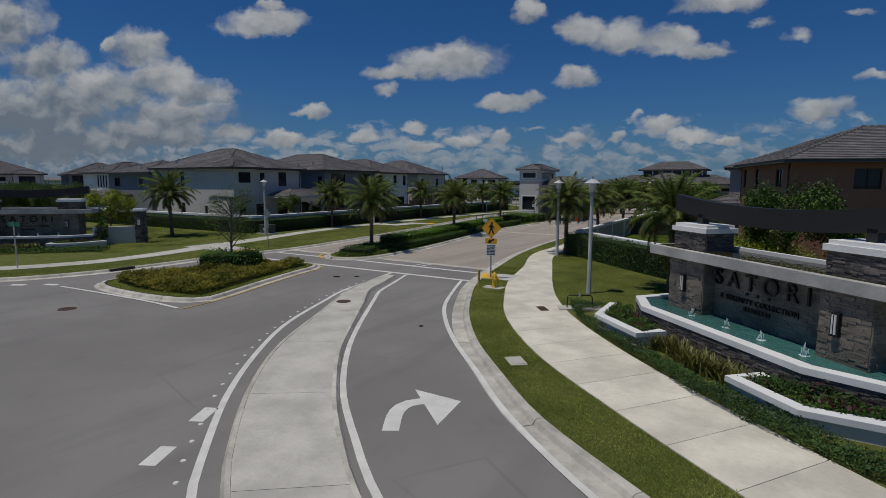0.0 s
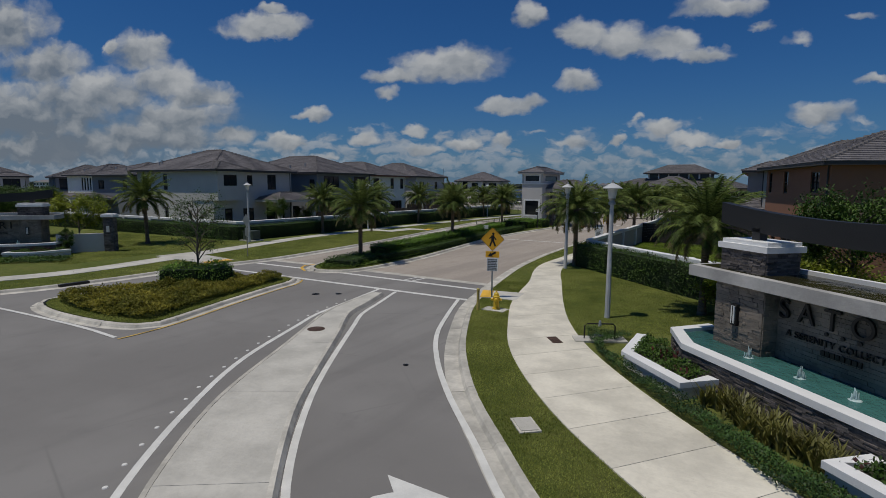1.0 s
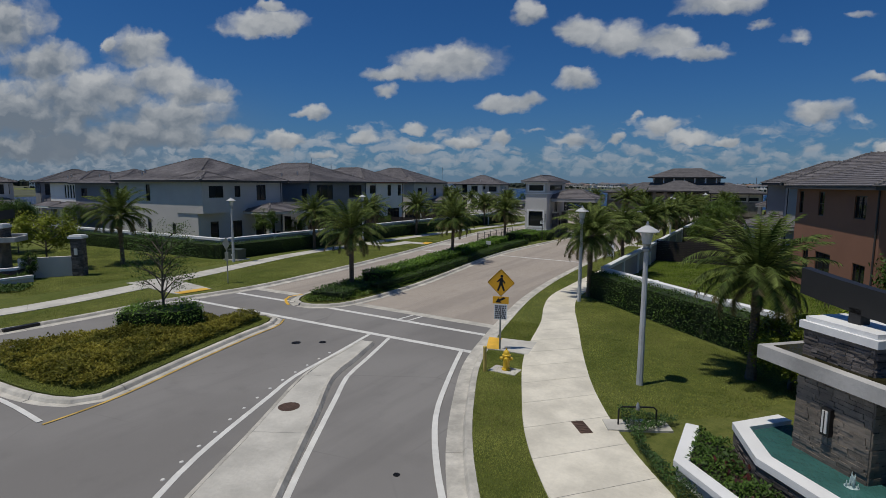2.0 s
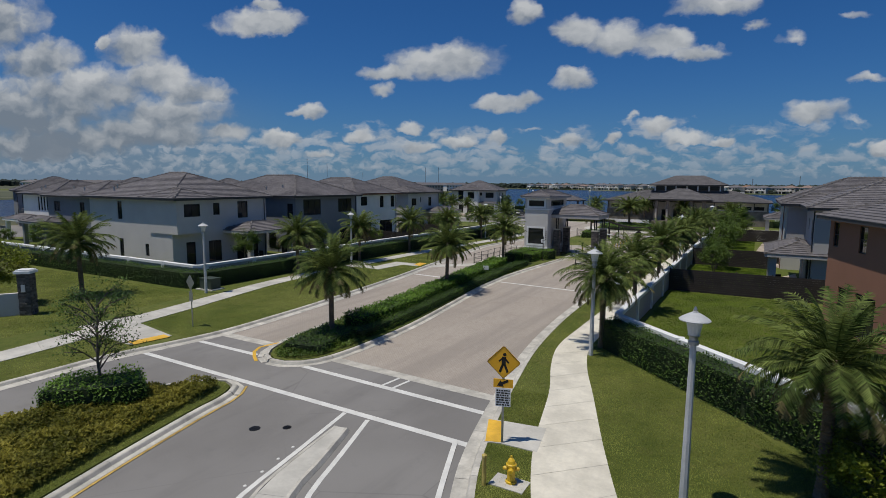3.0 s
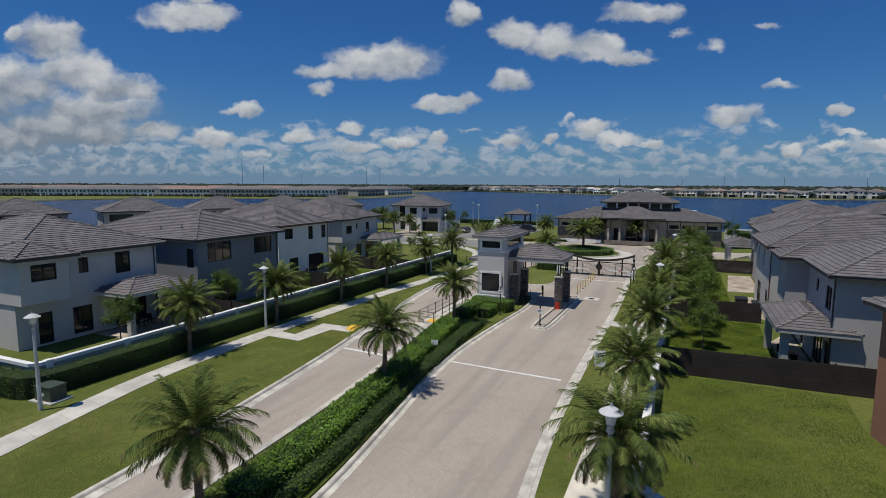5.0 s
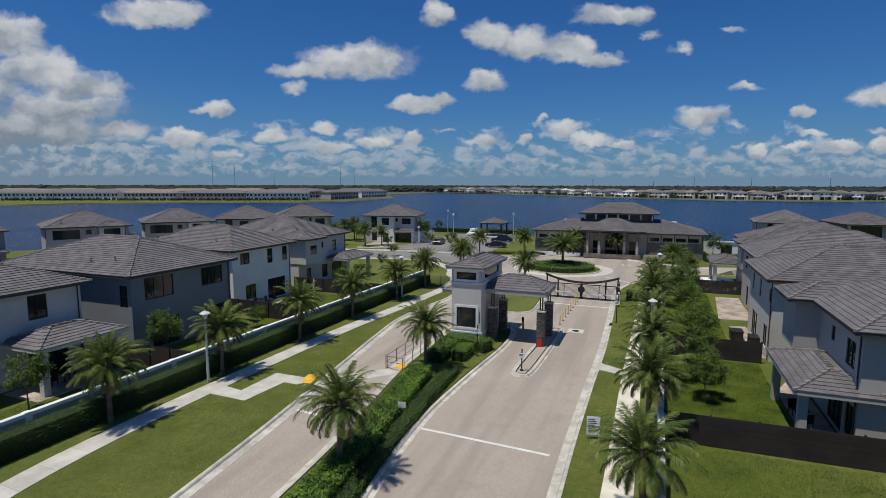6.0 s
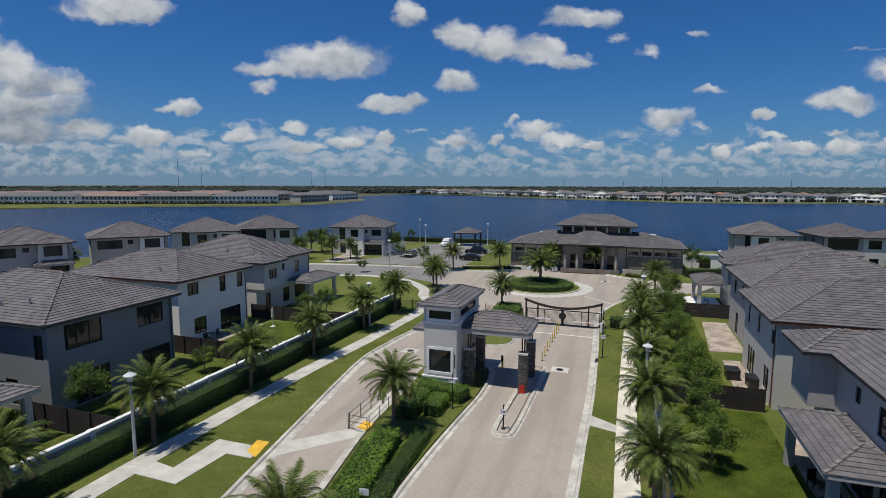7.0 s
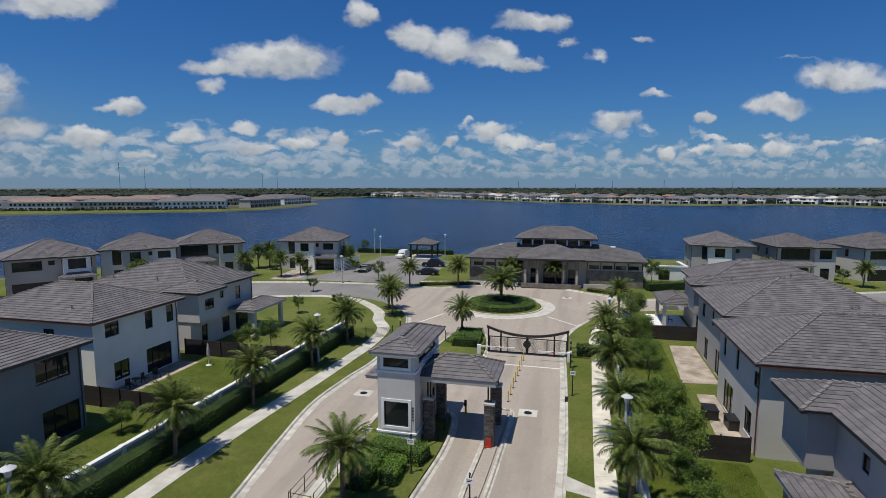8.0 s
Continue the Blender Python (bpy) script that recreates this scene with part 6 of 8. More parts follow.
DARK = tree(41, 5.0, 2.2, 15000, "dark-leaved spreading tree behind the entrance sign", LEAF, 0.12, 0.58, limbs=22, loose=0.5)
DARK.matrix_basis = pose(14.9, 0.7, 0.1) @ Matrix.Diagonal((0.72, 0.72, 1.04, 1))
for i, (x, y, s) in enumerate(((17.7, 2.3, 0.85), (-42.5, 0.5, 0.95), (-46, -1.5, 1.05), (-49, 1.5, 1.0), (-53, -2.0, 1.1), (-57, 0.5, 1.05), (-61, -3.0, 1.1))):
    copy_thing(DARK, pose(x, y, 0.1, 0, 0, i * 77) @ Matrix.Diagonal((s, s, s * 0.9, 1)))
LIME = tree(61, 4.4, 1.9, 7000, "yellow-green spreading tree behind the low wall", LEAF_YELLOW, 0.15, 0.4, limbs=16, loose=0.55)
LIME.matrix_basis = pose(-34.2, 1.4, 0.1)
CONE = tree(62, 2.0, 0.42, 2600, "small dark upright shrub before the low wall", LEAF, 0.09, 0.05, "shrub", 14, 0.7)
CONE.matrix_basis = pose(-31.0, -1.0, 0.1)
for i, (x, y, s) in enumerate(((-58, 14.5, 0.9), (-70, 15.5, 0.8))):
    copy_thing(T1 if i % 2 else T2, pose(x, y, 0.1, 0, 0, i * 91) @ Matrix.Diagonal((s, s, s, 1)))
OAK = tree(31, 4.9, 1.3, 4200, "thin young oak with a sparse crown in the traffic island", LEAF, 0.085, 0.3, limbs=20, loose=0.75)
OAK.matrix_basis = pose(-12.6, -3.2, 0.12)
# leafy mass behind the entrance sign and the far bank
for i in range(16):
    a = r_.uniform(0, 1)
    copy_thing(DARK, pose(-45 - 24 * a, -7 + 12 * r_.random(), 0.1, 0, 0, i * 50) @ Matrix.Diagonal((1.05, 1.05, 0.95, 1)))

# ---- far shore ----
def far_house(seed, material, label, w=13.0, d=11.0, z=6.2, tiles=None, plain=False):
    g = random.Random(seed)
    h = thing("far_house", label, "house", group="far shore houses")
    part("wall", Shape().box(-w / 2 + 0.5, w / 2 - 0.5, -d / 2 + 0.5, d / 2 - 0.5, 0, z), material, h)
    s = Shape()
    half = d / 2
    s.add([(-w / 2, -half, z), (w / 2, -half, z), (w / 2, half, z), (-w / 2, half, z), (-w / 2 + half, 0, z + 2.3), (w / 2 - half, 0, z + 2.3)], [(0, 1, 5, 4), (1, 2, 5), (2, 3, 4, 5), (3, 0, 4), (3, 2, 1, 0)])
    part("roof", s, tiles or TILE, h)
    if plain:
        part("window_band", Shape().box(-w * 0.36, w * 0.36, -d / 2 + 0.42, -d / 2 + 0.497, 4.0, 5.2), BRONZE, h)
        return h
    for i, (cx, cz, ww, hh) in enumerate(((-3.6, 4.6, 2.2, 1.3), (0.2, 4.6, 1.2, 1.3), (3.8, 4.6, 2.0, 1.3), (-3.4, 1.3, 3.2, 2.2), (2.8, 1.4, 2.4, 2.0))):
        cx += g.uniform(-0.4, 0.4)
        part("window", Shape().box(cx - ww / 2, cx + ww / 2, -d / 2 + 0.42, -d / 2 + 0.497, cz - hh / 2, cz + hh / 2), BRONZE, h)
    part("lanai", Shape().box(-w * 0.3, w * 0.25, -d / 2 - 3.0, -d / 2 + 0.45, 2.7, 2.9).box(-w * 0.3, -w * 0.3 + 0.3, -d / 2 - 3, -d / 2 - 2.7, 0, 2.7).box(w * 0.25 - 0.3, w * 0.25, -d / 2 - 3, -d / 2 - 2.7, 0, 2.7), WHITE, h)
    return h


FAR = [far_house(1, STUCCO_WHITE, "white two-storey house on the far shore"), far_house(2, STUCCO_BEIGE, "beige two-storey house on the far shore"), far_house(3, STUCCO_PALE, "grey two-storey house on the far shore"),
       far_house(4, STUCCO_BEIGE, "beige two-storey house under a clay roof on the far shore", tiles=ROOF_PINK), far_house(5, STUCCO_WHITE, "white house under a pale roof on the far shore", tiles=CONCRETE)]
line = resample(smooth_line([(-330, 862), (-185, 777), (-80, 676), (41, 592), (120, 586), (200, 604), (262, 545), (312, 470), (345, 380)], 8), 66)
nn = normals(line)
for i, ((x, y), n) in enumerate(zip(line, nn)):
    a = math.degrees(math.atan2(n[1], n[0])) - 90
    m = pose(x + r_.uniform(-3, 3), y + r_.uniform(-5, 12), -0.05, 0, 0, a + r_.uniform(-9, 9)) @ Matrix.Diagonal((r_.uniform(0.85, 1.15), 1, r_.uniform(0.85, 1.12), 1))
    if i < 5:
        FAR[i].matrix_basis = m
    else:
        copy_thing(FAR[r_.choice((0, 1, 1, 2, 2, 2, 0, 1, 2, 1, 2, 0, 1, 2, 3, 4))], m)
# streets behind the shore row: roofs between the trees
BEHIND = [far_house(6, STUCCO_CREAM, "cream house in the streets behind the far shore", 15, 12, plain=True), far_house(7, STUCCO_BEIGE, "beige house under a clay roof behind the far shore", 15, 12, tiles=ROOF_CLAY, plain=True)]
k = 0
for back_, count in ((42, 46), (95, 40), (170, 34)):
    for (x, y), n in zip(resample(offset(line, back_), count), normals(resample(offset(line, back_), count))):
        m = pose(x + r_.uniform(-7, 7), y + r_.uniform(-10, 14), -0.05, 0, 0, math.degrees(math.atan2(n[1], n[0])) - 90 + r_.uniform(-25, 25)) @ Matrix.Diagonal((r_.uniform(0.8, 1.25), 1, r_.uniform(0.85, 1.1), 1))
        if k < 2:
            BEHIND[k].matrix_basis = m
        else:
            copy_thing(BEHIND[1 if r_.random() < 0.07 else 0], m)
        k += 1


def terrace(material, label, w=52.0, d=12.0, z=6.4, units=8, tiles=None):
    h = thing("terrace_house", label, "terraced houses", group="terraces across the lake")
    part("wall", Shape().box(-w / 2 + 0.5, w / 2 - 0.5, -d / 2 + 0.5, d / 2 - 0.5, 0, z), material, h)
    half = d / 2
    part("roof", Shape().add([(-w / 2, -half, z), (w / 2, -half, z), (w / 2, half, z), (-w / 2, half, z), (-w / 2 + half, 0, z + 2.4), (w / 2 - half, 0, z + 2.4)], [(0, 1, 5, 4), (1, 2, 5), (2, 3, 4, 5), (3, 0, 4), (3, 2, 1, 0)]), tiles or TILE, h)
    for i in range(units):
        c = -w / 2 + (i + 0.5) * w / units
        for dx, cz, ww, hh in ((-1.6, 4.6, 1.5, 1.7), (1.3, 4.6, 1.5, 1.7), (-1.0, 1.3, 2.8, 2.3), (1.9, 1.3, 1.1, 2.2)):
            part("window", Shape().box(c + dx - ww / 2, c + dx + ww / 2, -d / 2 + 0.42, -d / 2 + 0.497, cz - hh / 2, cz + hh / 2), BRONZE, h)
    return h


TER = [terrace(STUCCO_WHITE, "long white two-storey terrace across the lake"), terrace(STUCCO_BEIGE, "long beige two-storey terrace across the lake"),
       terrace(STUCCO_CREAM, "long cream terrace under a brown-pink roof across the lake", 44.0, units=7, tiles=ROOF_PINK)]
QUAY = smooth_line([(-600, 225), (-500, 275), (-414, 317), (-330, 353), (-272, 384)], 5)
k = 0
for off in (9, 50, 98, 160):
    front = offset(QUAY, off)
    long = sum(math.dist(a, b) for a, b in zip(front, front[1:]))
    line = resample(front, int(round(long / (56 if off < 20 else 62))) + 1)[::-1]
    for (x2, y2), (x, y) in zip(line, line[1:]):
        a = math.degrees(math.atan2(y2 - y, x2 - x))
        m = pose((x + x2) / 2, (y + y2) / 2, -0.05, 0, 0, a)
        if k < 3:
            TER[k].matrix_basis = m
        else:
            copy_thing(TER[(0 if k % 5 else 1) if off < 20 else (2, 1, 2)[k % 3]], m)
        k += 1
for x, y, a in ((-276, 440, 92), (-284, 512, 88), (-330, 470, 90), (-375, 520, 80), (-420, 560, 75), (-330, 560, 70), (-460, 520, 60)):
    copy_thing(TER[k % 2], pose(x, y, -0.05, 0, 0, a))
    k += 1
tagged(Shape().slab(offset(QUAY, 2) + [(-243, 441), (-246, 398), (-258, 359), (-308, 330), (-340, 307), (-369, 281), (-394, 233), (-590, 160)], -0.055, 0.02).ob("lawn", GRASS), "green grass bank along the terraces across the lake", "lawn", kind="structure")

far_edge = smooth_line([(-343, 838), (-185, 753), (-80, 652), (41, 568), (120, 562), (195, 580), (242, 522), (287, 457), (302, 380)], 8)
tagged(Shape().slab(far_edge + offset(far_edge, 16)[::-1], -0.055, 0.03).ob("lawn", GRASS), "green grass bank along the far shore", "lawn", kind="structure")

# woods to the horizon, one mass of many small clumps
g_ = np.random.default_rng(77)
ring_ = [(math.cos(2 * math.pi * i / 5), math.sin(2 * math.pi * i / 5)) for i in range(5)]
blob_v = np.array([(c, s_, -0.5) for c, s_ in ring_] + [(0.85 * c, 0.85 * s_, 0.45) for c, s_ in ring_] + [(0, 0, 0.85)])
blob_f = np.array([t_ for i in range(5) for t_ in ((i, (i + 1) % 5, 5 + (i + 1) % 5), (i, 5 + (i + 1) % 5, 5 + i), (5 + i, 5 + (i + 1) % 5, 10))])


def clumps(name, xy, rmin, rmax, label, material=WOODS, squash=0.8):
    n = len(xy)
    r = g_.uniform(rmin, rmax, n)
    base = np.column_stack([xy, r * 0.55])
    jit = 1 + g_.normal(0, 0.18, (n, 11, 3))
    v = base[:, None, :] + blob_v[None] * jit * r[:, None, None] * np.array([1, 1, squash])
    tri = v[:, blob_f].reshape(-1, 3, 3)
    o = quads(name, tri, material, per=3)
    return tagged(o, label, "trees", kind="stuff")


ang = np.radians(g_.uniform(-78, 62, 9000))
dist = 930 + 1500 * g_.random(9000) ** 1.6
wx, wy = np.sin(ang) * dist, np.cos(ang) * dist
clumps("far_woods", np.column_stack([wx, wy]), 3.5, 7.5, "dark green woods along the horizon")
bank = np.array(resample(smooth_line([(-335, 868), (-185, 790), (-80, 690), (41, 604), (120, 598), (200, 616), (275, 550), (325, 470)], 8), 420)) + g_.normal(0, 9, (420, 2))
clumps("bank_trees", bank, 1.6, 4.2, "scattered trees between the far shore houses")
park = np.array(resample(smooth_line([(-335, 868), (-185, 790), (-80, 690), (41, 604), (120, 598), (200, 616), (275, 550), (325, 470)], 8), 1500))
park = park + np.column_stack([g_.uniform(-25, 130, 1500), g_.uniform(5, 210, 1500)])
clumps("street_trees", park, 2.0, 5.0, "dark trees along the streets behind the far shore")
tagged(Shape().slab([(-1150, 420), (-640, 520), (-420, 660), (-470, 860), (-900, 900)], -0.055, 0.05).ob("building_site", SAND), "bare sandy building land across the lake", "bare ground", kind="structure")
strip = np.array(resample(offset(QUAY, 0.5), 260)) + g_.normal(0, 2.0, (260, 2))
clumps("bank_shrubs", strip, 0.7, 1.8, "dark shrubs along the terraces across the lake")

# radio masts on the skyline
def mast(x, y, h):
    t = thing("radio_mast", "thin steel radio mast on the skyline", "radio mast", (x, y, 0), group="radio masts")
    part("shaft", Shape().tube([(0, 0, 0), (0, 0, h)], [0.9, 0.5], 4), GALV, t)
    part("antenna", Shape().box(-1.4, 1.4, -0.3, 0.3, h * 0.9, h * 0.93).box(-0.3, 0.3, -1.4, 1.4, h * 0.8, h * 0.83), GALV, t)


for az, d, h in ((-44.5, 1500, 75), (-42.5, 1500, 60), (-32.2, 1800, 60), (-30.8, 1800, 62), (-38.8, 2000, 45), (-6.0, 1400, 28), (-0.2, 1300, 22), (3.4, 1500, 30), (8.2, 1500, 30), (14.1, 1500, 28)):
    mast(math.sin(radians(az)) * d, math.cos(radians(az)) * d, h)

# ---- street furniture ----
def street_lamp():
    t = thing("street_lamp", "pale concrete street lamp with a conical lantern cap", "street lamp", group="street lamps")
    part("pole", Shape().lathe([(0.11, 0), (0.09, 2.2), (0.075, 4.35), (0.075, 4.4)], 8), POLE, t)
    part("collar", Shape().lathe([(0.085, 4.4), (0.13, 4.42), (0.13, 4.5), (0.10, 4.53), (0.10, 4.6), (0.15, 4.66)], 16), GALV, t)
    part("lantern", Shape().lathe([(0.13, 4.66), (0.19, 4.98), (0.19, 5.02)], 16), LAMP_GLASS, t)
    c = part("cap", Shape().lathe([(0.36, 5.02), (0.37, 5.04), (0.34, 5.07), (0.16, 5.18), (0.07, 5.22), (0.06, 5.25)], 20), POLE, t)
    part("finial", Shape().lathe([(0.035, 5.25), (0.05, 5.29), (0.02, 5.36)], 8), GALV, t)
    return t


LAMP = street_lamp()
spots = [(7.4, 0.5), (2.0, 11.9), (2.05, 45.0), (-26.6, 11.5), (-27.2, 28.9), (-27.1, 60.2), (2.7, 75.5), (-46.1, 129.6), (-32.4, 137.8), (-54.7, 148.0), (-44.3, 103.8)]
for i, (x, y) in enumerate(spots):
    m = pose(x, y, 0.1, 0, 0, 17 * i) @ Matrix.Diagonal((1, 1, 1.25 if i in (7, 8, 9) else 1, 1))
    if i == 0:
        LAMP.matrix_basis = m
    else:
        copy_thing(LAMP, m)

# crossing sign
S = thing("crossing_sign", "yellow diamond crossing sign with arrow plate on a steel post", "road sign", (1.97, 1.45, 0.12), 18)
part("post", Shape().box(-0.035, 0.035, 0.0, 0.04, 0, 3.2), GALV, S)


def diamond(r, y0, y1, z, cut=0.06):
    pts = [(r, 0), (0, r), (-r, 0), (0, -r)]
    out = []
    for i in range(4):
        a, b, c = (np.array(pts[j % 4], float) for j in (i - 1, i, i + 1))
        out += [tuple(b + (a - b) * cut), tuple(b + (c - b) * cut)]
    n = len(out)
    return Shape().add([(p[0], y0, z + p[1]) for p in out] + [(p[0], y1, z + p[1]) for p in out], [tuple(range(n)), tuple(range(2 * n - 1, n - 1, -1))] + [(i, n + i, n + (i + 1) % n, (i + 1) % n) for i in range(n)])


panel = part("panel", diamond(0.54, -0.02, 0.0, 2.70), SIGN_YELLOW, S)
ring = Shape()
for i in range(4):
    a, b = [(0.52, 0), (0, 0.52), (-0.52, 0), (0, -0.52)][i], [(0, 0.52), (-0.52, 0), (0, -0.52), (0.52, 0)][i]
    ring.bar((a[0], -0.022, 2.70 + a[1]), (b[0], -0.022, 2.70 + b[1]), 0.018, 0.006)
part("border", ring, BLACK, panel)
sym = Shape()
sym.add([(0.055 * math.cos(k * math.pi / 6) + 0.03, -0.025, 2.95 + 0.055 * math.sin(k * math.pi / 6)) for k in range(12)], [tuple(range(12))])
for p, q, w in (((0.01, 2.88), (0.0, 2.60), 0.13), ((0.03, 2.64), (0.13, 2.38), 0.075), ((-0.02, 2.64), (-0.12, 2.38), 0.075), ((0.03, 2.84), (0.16, 2.68), 0.055), ((-0.02, 2.84), (-0.15, 2.72), 0.055)):
    d = Vector((q[0] - p[0], q[1] - p[1])).normalized() * w / 2
    sym.add([(p[0] - d.y, -0.0235, p[1] + d.x), (p[0] + d.y, -0.0235, p[1] - d.x), (q[0] + d.y, -0.0235, q[1] - d.x), (q[0] - d.y, -0.0235, q[1] + d.x)], [(0, 1, 2, 3)])
part("symbol", sym, BLACK, panel, "plain black crossing symbol")
plate2 = part("arrow_plate", Shape().box(-0.31, 0.31, -0.02, 0.0, 1.87, 2.15), SIGN_YELLOW, S)
arr = Shape()
tipx, tipz, ax_, az_ = -0.20, 1.92, 0.885, 0.466
for y in (-0.024, -0.021):
    arr.add([(tipx + ax_ * u - az_ * v, y, tipz + az_ * u + ax_ * v) for u, v in ((0, 0), (0.19, -0.115), (0.19, 0.115))], [(0, 1, 2)])
    arr.add([(tipx + ax_ * u - az_ * v, y, tipz + az_ * u + ax_ * v) for u, v in ((0.185, -0.042), (0.40, -0.042), (0.40, 0.042), (0.185, 0.042))], [(0, 1, 2, 3)])
part("arrow", arr, BLACK, plate2)
plate3 = part("notice_plate", Shape().box(-0.24, 0.24, -0.02, 0.0, 1.25, 1.85), SIGN_WHITE, S)
txt = Shape()
rr = random.Random(4)
for i in range(7):
    z = 1.80 - i * 0.078
    x = -0.21
    while x < 0.19:
        w = min(rr.uniform(0.04, 0.12), 0.21 - x)
        txt.box(x, x + w, -0.024, -0.021, z - 0.05, z)
        x += w + 0.02
part("printed_text", txt, CHARCOAL, plate3)

# hydrant on its pad, marker post
pad = tagged(Shape().box(2.6, 3.6, -0.9, -0.25, 0.0, 0.15).ob("concrete_pad", CONCRETE), "small square concrete pad under the hydrant", "concrete pad")
hy = thing("fire_hydrant", "yellow fire hydrant on a concrete pad beside the pavement", "fire hydrant", (3.12, -0.52, 0.15), 20)
part("barrel", Shape().lathe([(0.16, 0), (0.16, 0.05), (0.115, 0.06), (0.115, 0.48), (0.15, 0.49), (0.15, 0.54), (0.12, 0.56), (0.10, 0.64), (0.05, 0.70), (0.03, 0.71), (0.03, 0.77)], 14), HYDRANT, hy)
for dx, dy, r0 in ((1, 0, 0.06), (-1, 0, 0.06), (0, -1, 0.085)):
    part("outlet", Shape().tube([(dx * 0.08, dy * 0.08, 0.40), (dx * 0.2, dy * 0.2, 0.40), (dx * 0.23, dy * 0.23, 0.40)], [r0, r0, r0 * 0.6], 10), HYDRANT, hy)
mk = thing("marker_post", "short weathered yellow marker post in the verge", "post", (2.52, -1.0, 0.1))
part("post", Shape().lathe([(0.065, 0), (0.06, 0.5), (0.06, 0.84)], 10), POST_YELLOW, mk)
part("cap", Shape().lathe([(0.07, 0.84), (0.07, 0.90), (0.03, 0.93)], 10), POST_YELLOW, mk)

# backflow valve on a pad
bf = thing("backflow_valve", "small backflow valve pipes on a concrete pad", "valve", (7.95, -2.75, 0.1), 28)
part("pad", Shape().box(-0.85, 0.85, -0.32, 0.32, 0, 0.08), CONCRETE, bf)
part("pipe", Shape().tube([(-0.5, 0, 0.05), (-0.5, 0, 0.5), (-0.42, 0, 0.58), (0.42, 0, 0.58), (0.5, 0, 0.5), (0.5, 0, 0.05)], 0.024, 8), BLACK, bf)
part("valve", Shape().box(-0.16, 0.16, -0.09, 0.09, 0.08, 0.2).lathe([(0.05, 0.5), (0.06, 0.56), (0.04, 0.66), (0.02, 0.7)], 10), GALV, bf)

# signs seen from behind and small posts
def post_sign(x, y, turn, label, z=2.6, shape="diamond", material=GALV):
    t = thing("road_sign", label, "road sign", (x, y, 0.1), turn)
    part("post", Shape().box(-0.035, 0.035, -0.02, 0.02, 0, z), GALV, t)
    if shape == "diamond":
        part("panel", diamond(0.45, 0.02, 0.035, z), material, t)
        part("plate", Shape().box(-0.2, 0.2, 0.02, 0.035, z - 1.1, z - 0.55), material, t)
    else:
        part("panel", Shape().box(-0.42, 0.42, 0.02, 0.04, z - 0.25, z), material, t)
    return t


post_sign(-19.0, 5.1, 172, "grey back of a diamond road sign beside the crossing")
post_sign(-22.9, -9.9, 20, "green street name plate on a steel post", 2.7, "bar", mat("street_sign_green", (0.02, 0.16, 0.10), 0.4, fine=20, bump=0))
for x, y, h in ((-7.0, 39.6, 1.55), (-11.2, 41.6, 2.5), (-1.3, 57.2, 2.4)):
    t = thing("post_sign", "black ornamental post with a small white notice", "notice post", (x, y, 0.14))
    part("base", Shape().lathe([(0.13, 0), (0.13, 0.05), (0.06, 0.12)], 12), BLACK, t)
    part("post", Shape().lathe([(0.05, 0.1), (0.045, h), (0.07, h + 0.02), (0.07, h + 0.07), (0.02, h + 0.12)], 10), BLACK, t)
    n_ = part("notice", Shape().box(-0.22, 0.22, -0.09, -0.06, h - 0.55, h - 0.2), SIGN_WHITE, t)
    part("printed_text", Shape().box(-0.17, 0.17, -0.094, -0.091, h - 0.32, h - 0.28).box(-0.17, 0.12, -0.094, -0.091, h - 0.41, h - 0.37), CHARCOAL, n_)
t = thing("notice_board", "white notice board on short legs in the verge", "notice board", (-0.75, 30.2, 0.12), 12)
b = part("board", Shape().box(-0.36, 0.36, -0.02, 0.02, 0.25, 1.3), SIGN_WHITE, t)
s = Shape()
for i in range(7):
    s.box(-0.28, 0.28 - rr.uniform(0, 0.25), -0.026, -0.022, 1.12 - i * 0.11, 1.16 - i * 0.11)
part("printed_text", s, CHARCOAL, b)
for sx in (-0.3, 0.3):
    part("leg", Shape().box(sx - 0.02, sx + 0.02, -0.02, 0.02, 0, 0.25), GALV, t)
t = thing("notice_board", "small white notice plate on a stake in the planted strip", "notice board", (-11.7, 28.5, 0.12), 10)
part("board", Shape().box(-0.24, 0.24, -0.015, 0.015, 0.75, 1.1), SIGN_WHITE, t)
part("stake", Shape().box(-0.02, 0.02, 0.015, 0.04, 0, 1.0), GALV, t)
# yellow delineators
dl = thing("delineator", "yellow plastic delineator post between the lanes", "delineator", group="lane delineators")
part("base", Shape().lathe([(0.1, 0), (0.1, 0.03), (0.05, 0.05)], 10), BLACK, dl)
part("tube", Shape().lathe([(0.045, 0.04), (0.045, 0.98), (0.02, 1.0)], 10), HYDRANT, dl)
for i in range(8):
    m = pose(-6.62 + 0.03 * i, 54.8 + 1.62 * i, 0)
    if i == 0:
        dl.matrix_basis = m
    else:
        copy_thing(dl, m)
# transformer by the left lamp
tr = thing("transformer_box", "dark green steel transformer box on a pad", "transformer", (-27.6, 12.6, 0.1), 5)
part("pad", Shape().box(-0.85, 0.85, -0.65, 0.65, 0, 0.1), CONCRETE, tr)
part("body", Shape().box(-0.6, 0.6, -0.45, 0.45, 0.1, 0.85), GREENBOX, tr)
part("lid", Shape().box(-0.63, 0.63, -0.48, 0.48, 0.85, 0.92), GREENBOX, tr)
part("label_plate", Shape().box(-0.1, 0.12, -0.462, -0.452, 0.4, 0.55), SIGN_WHITE, tr)


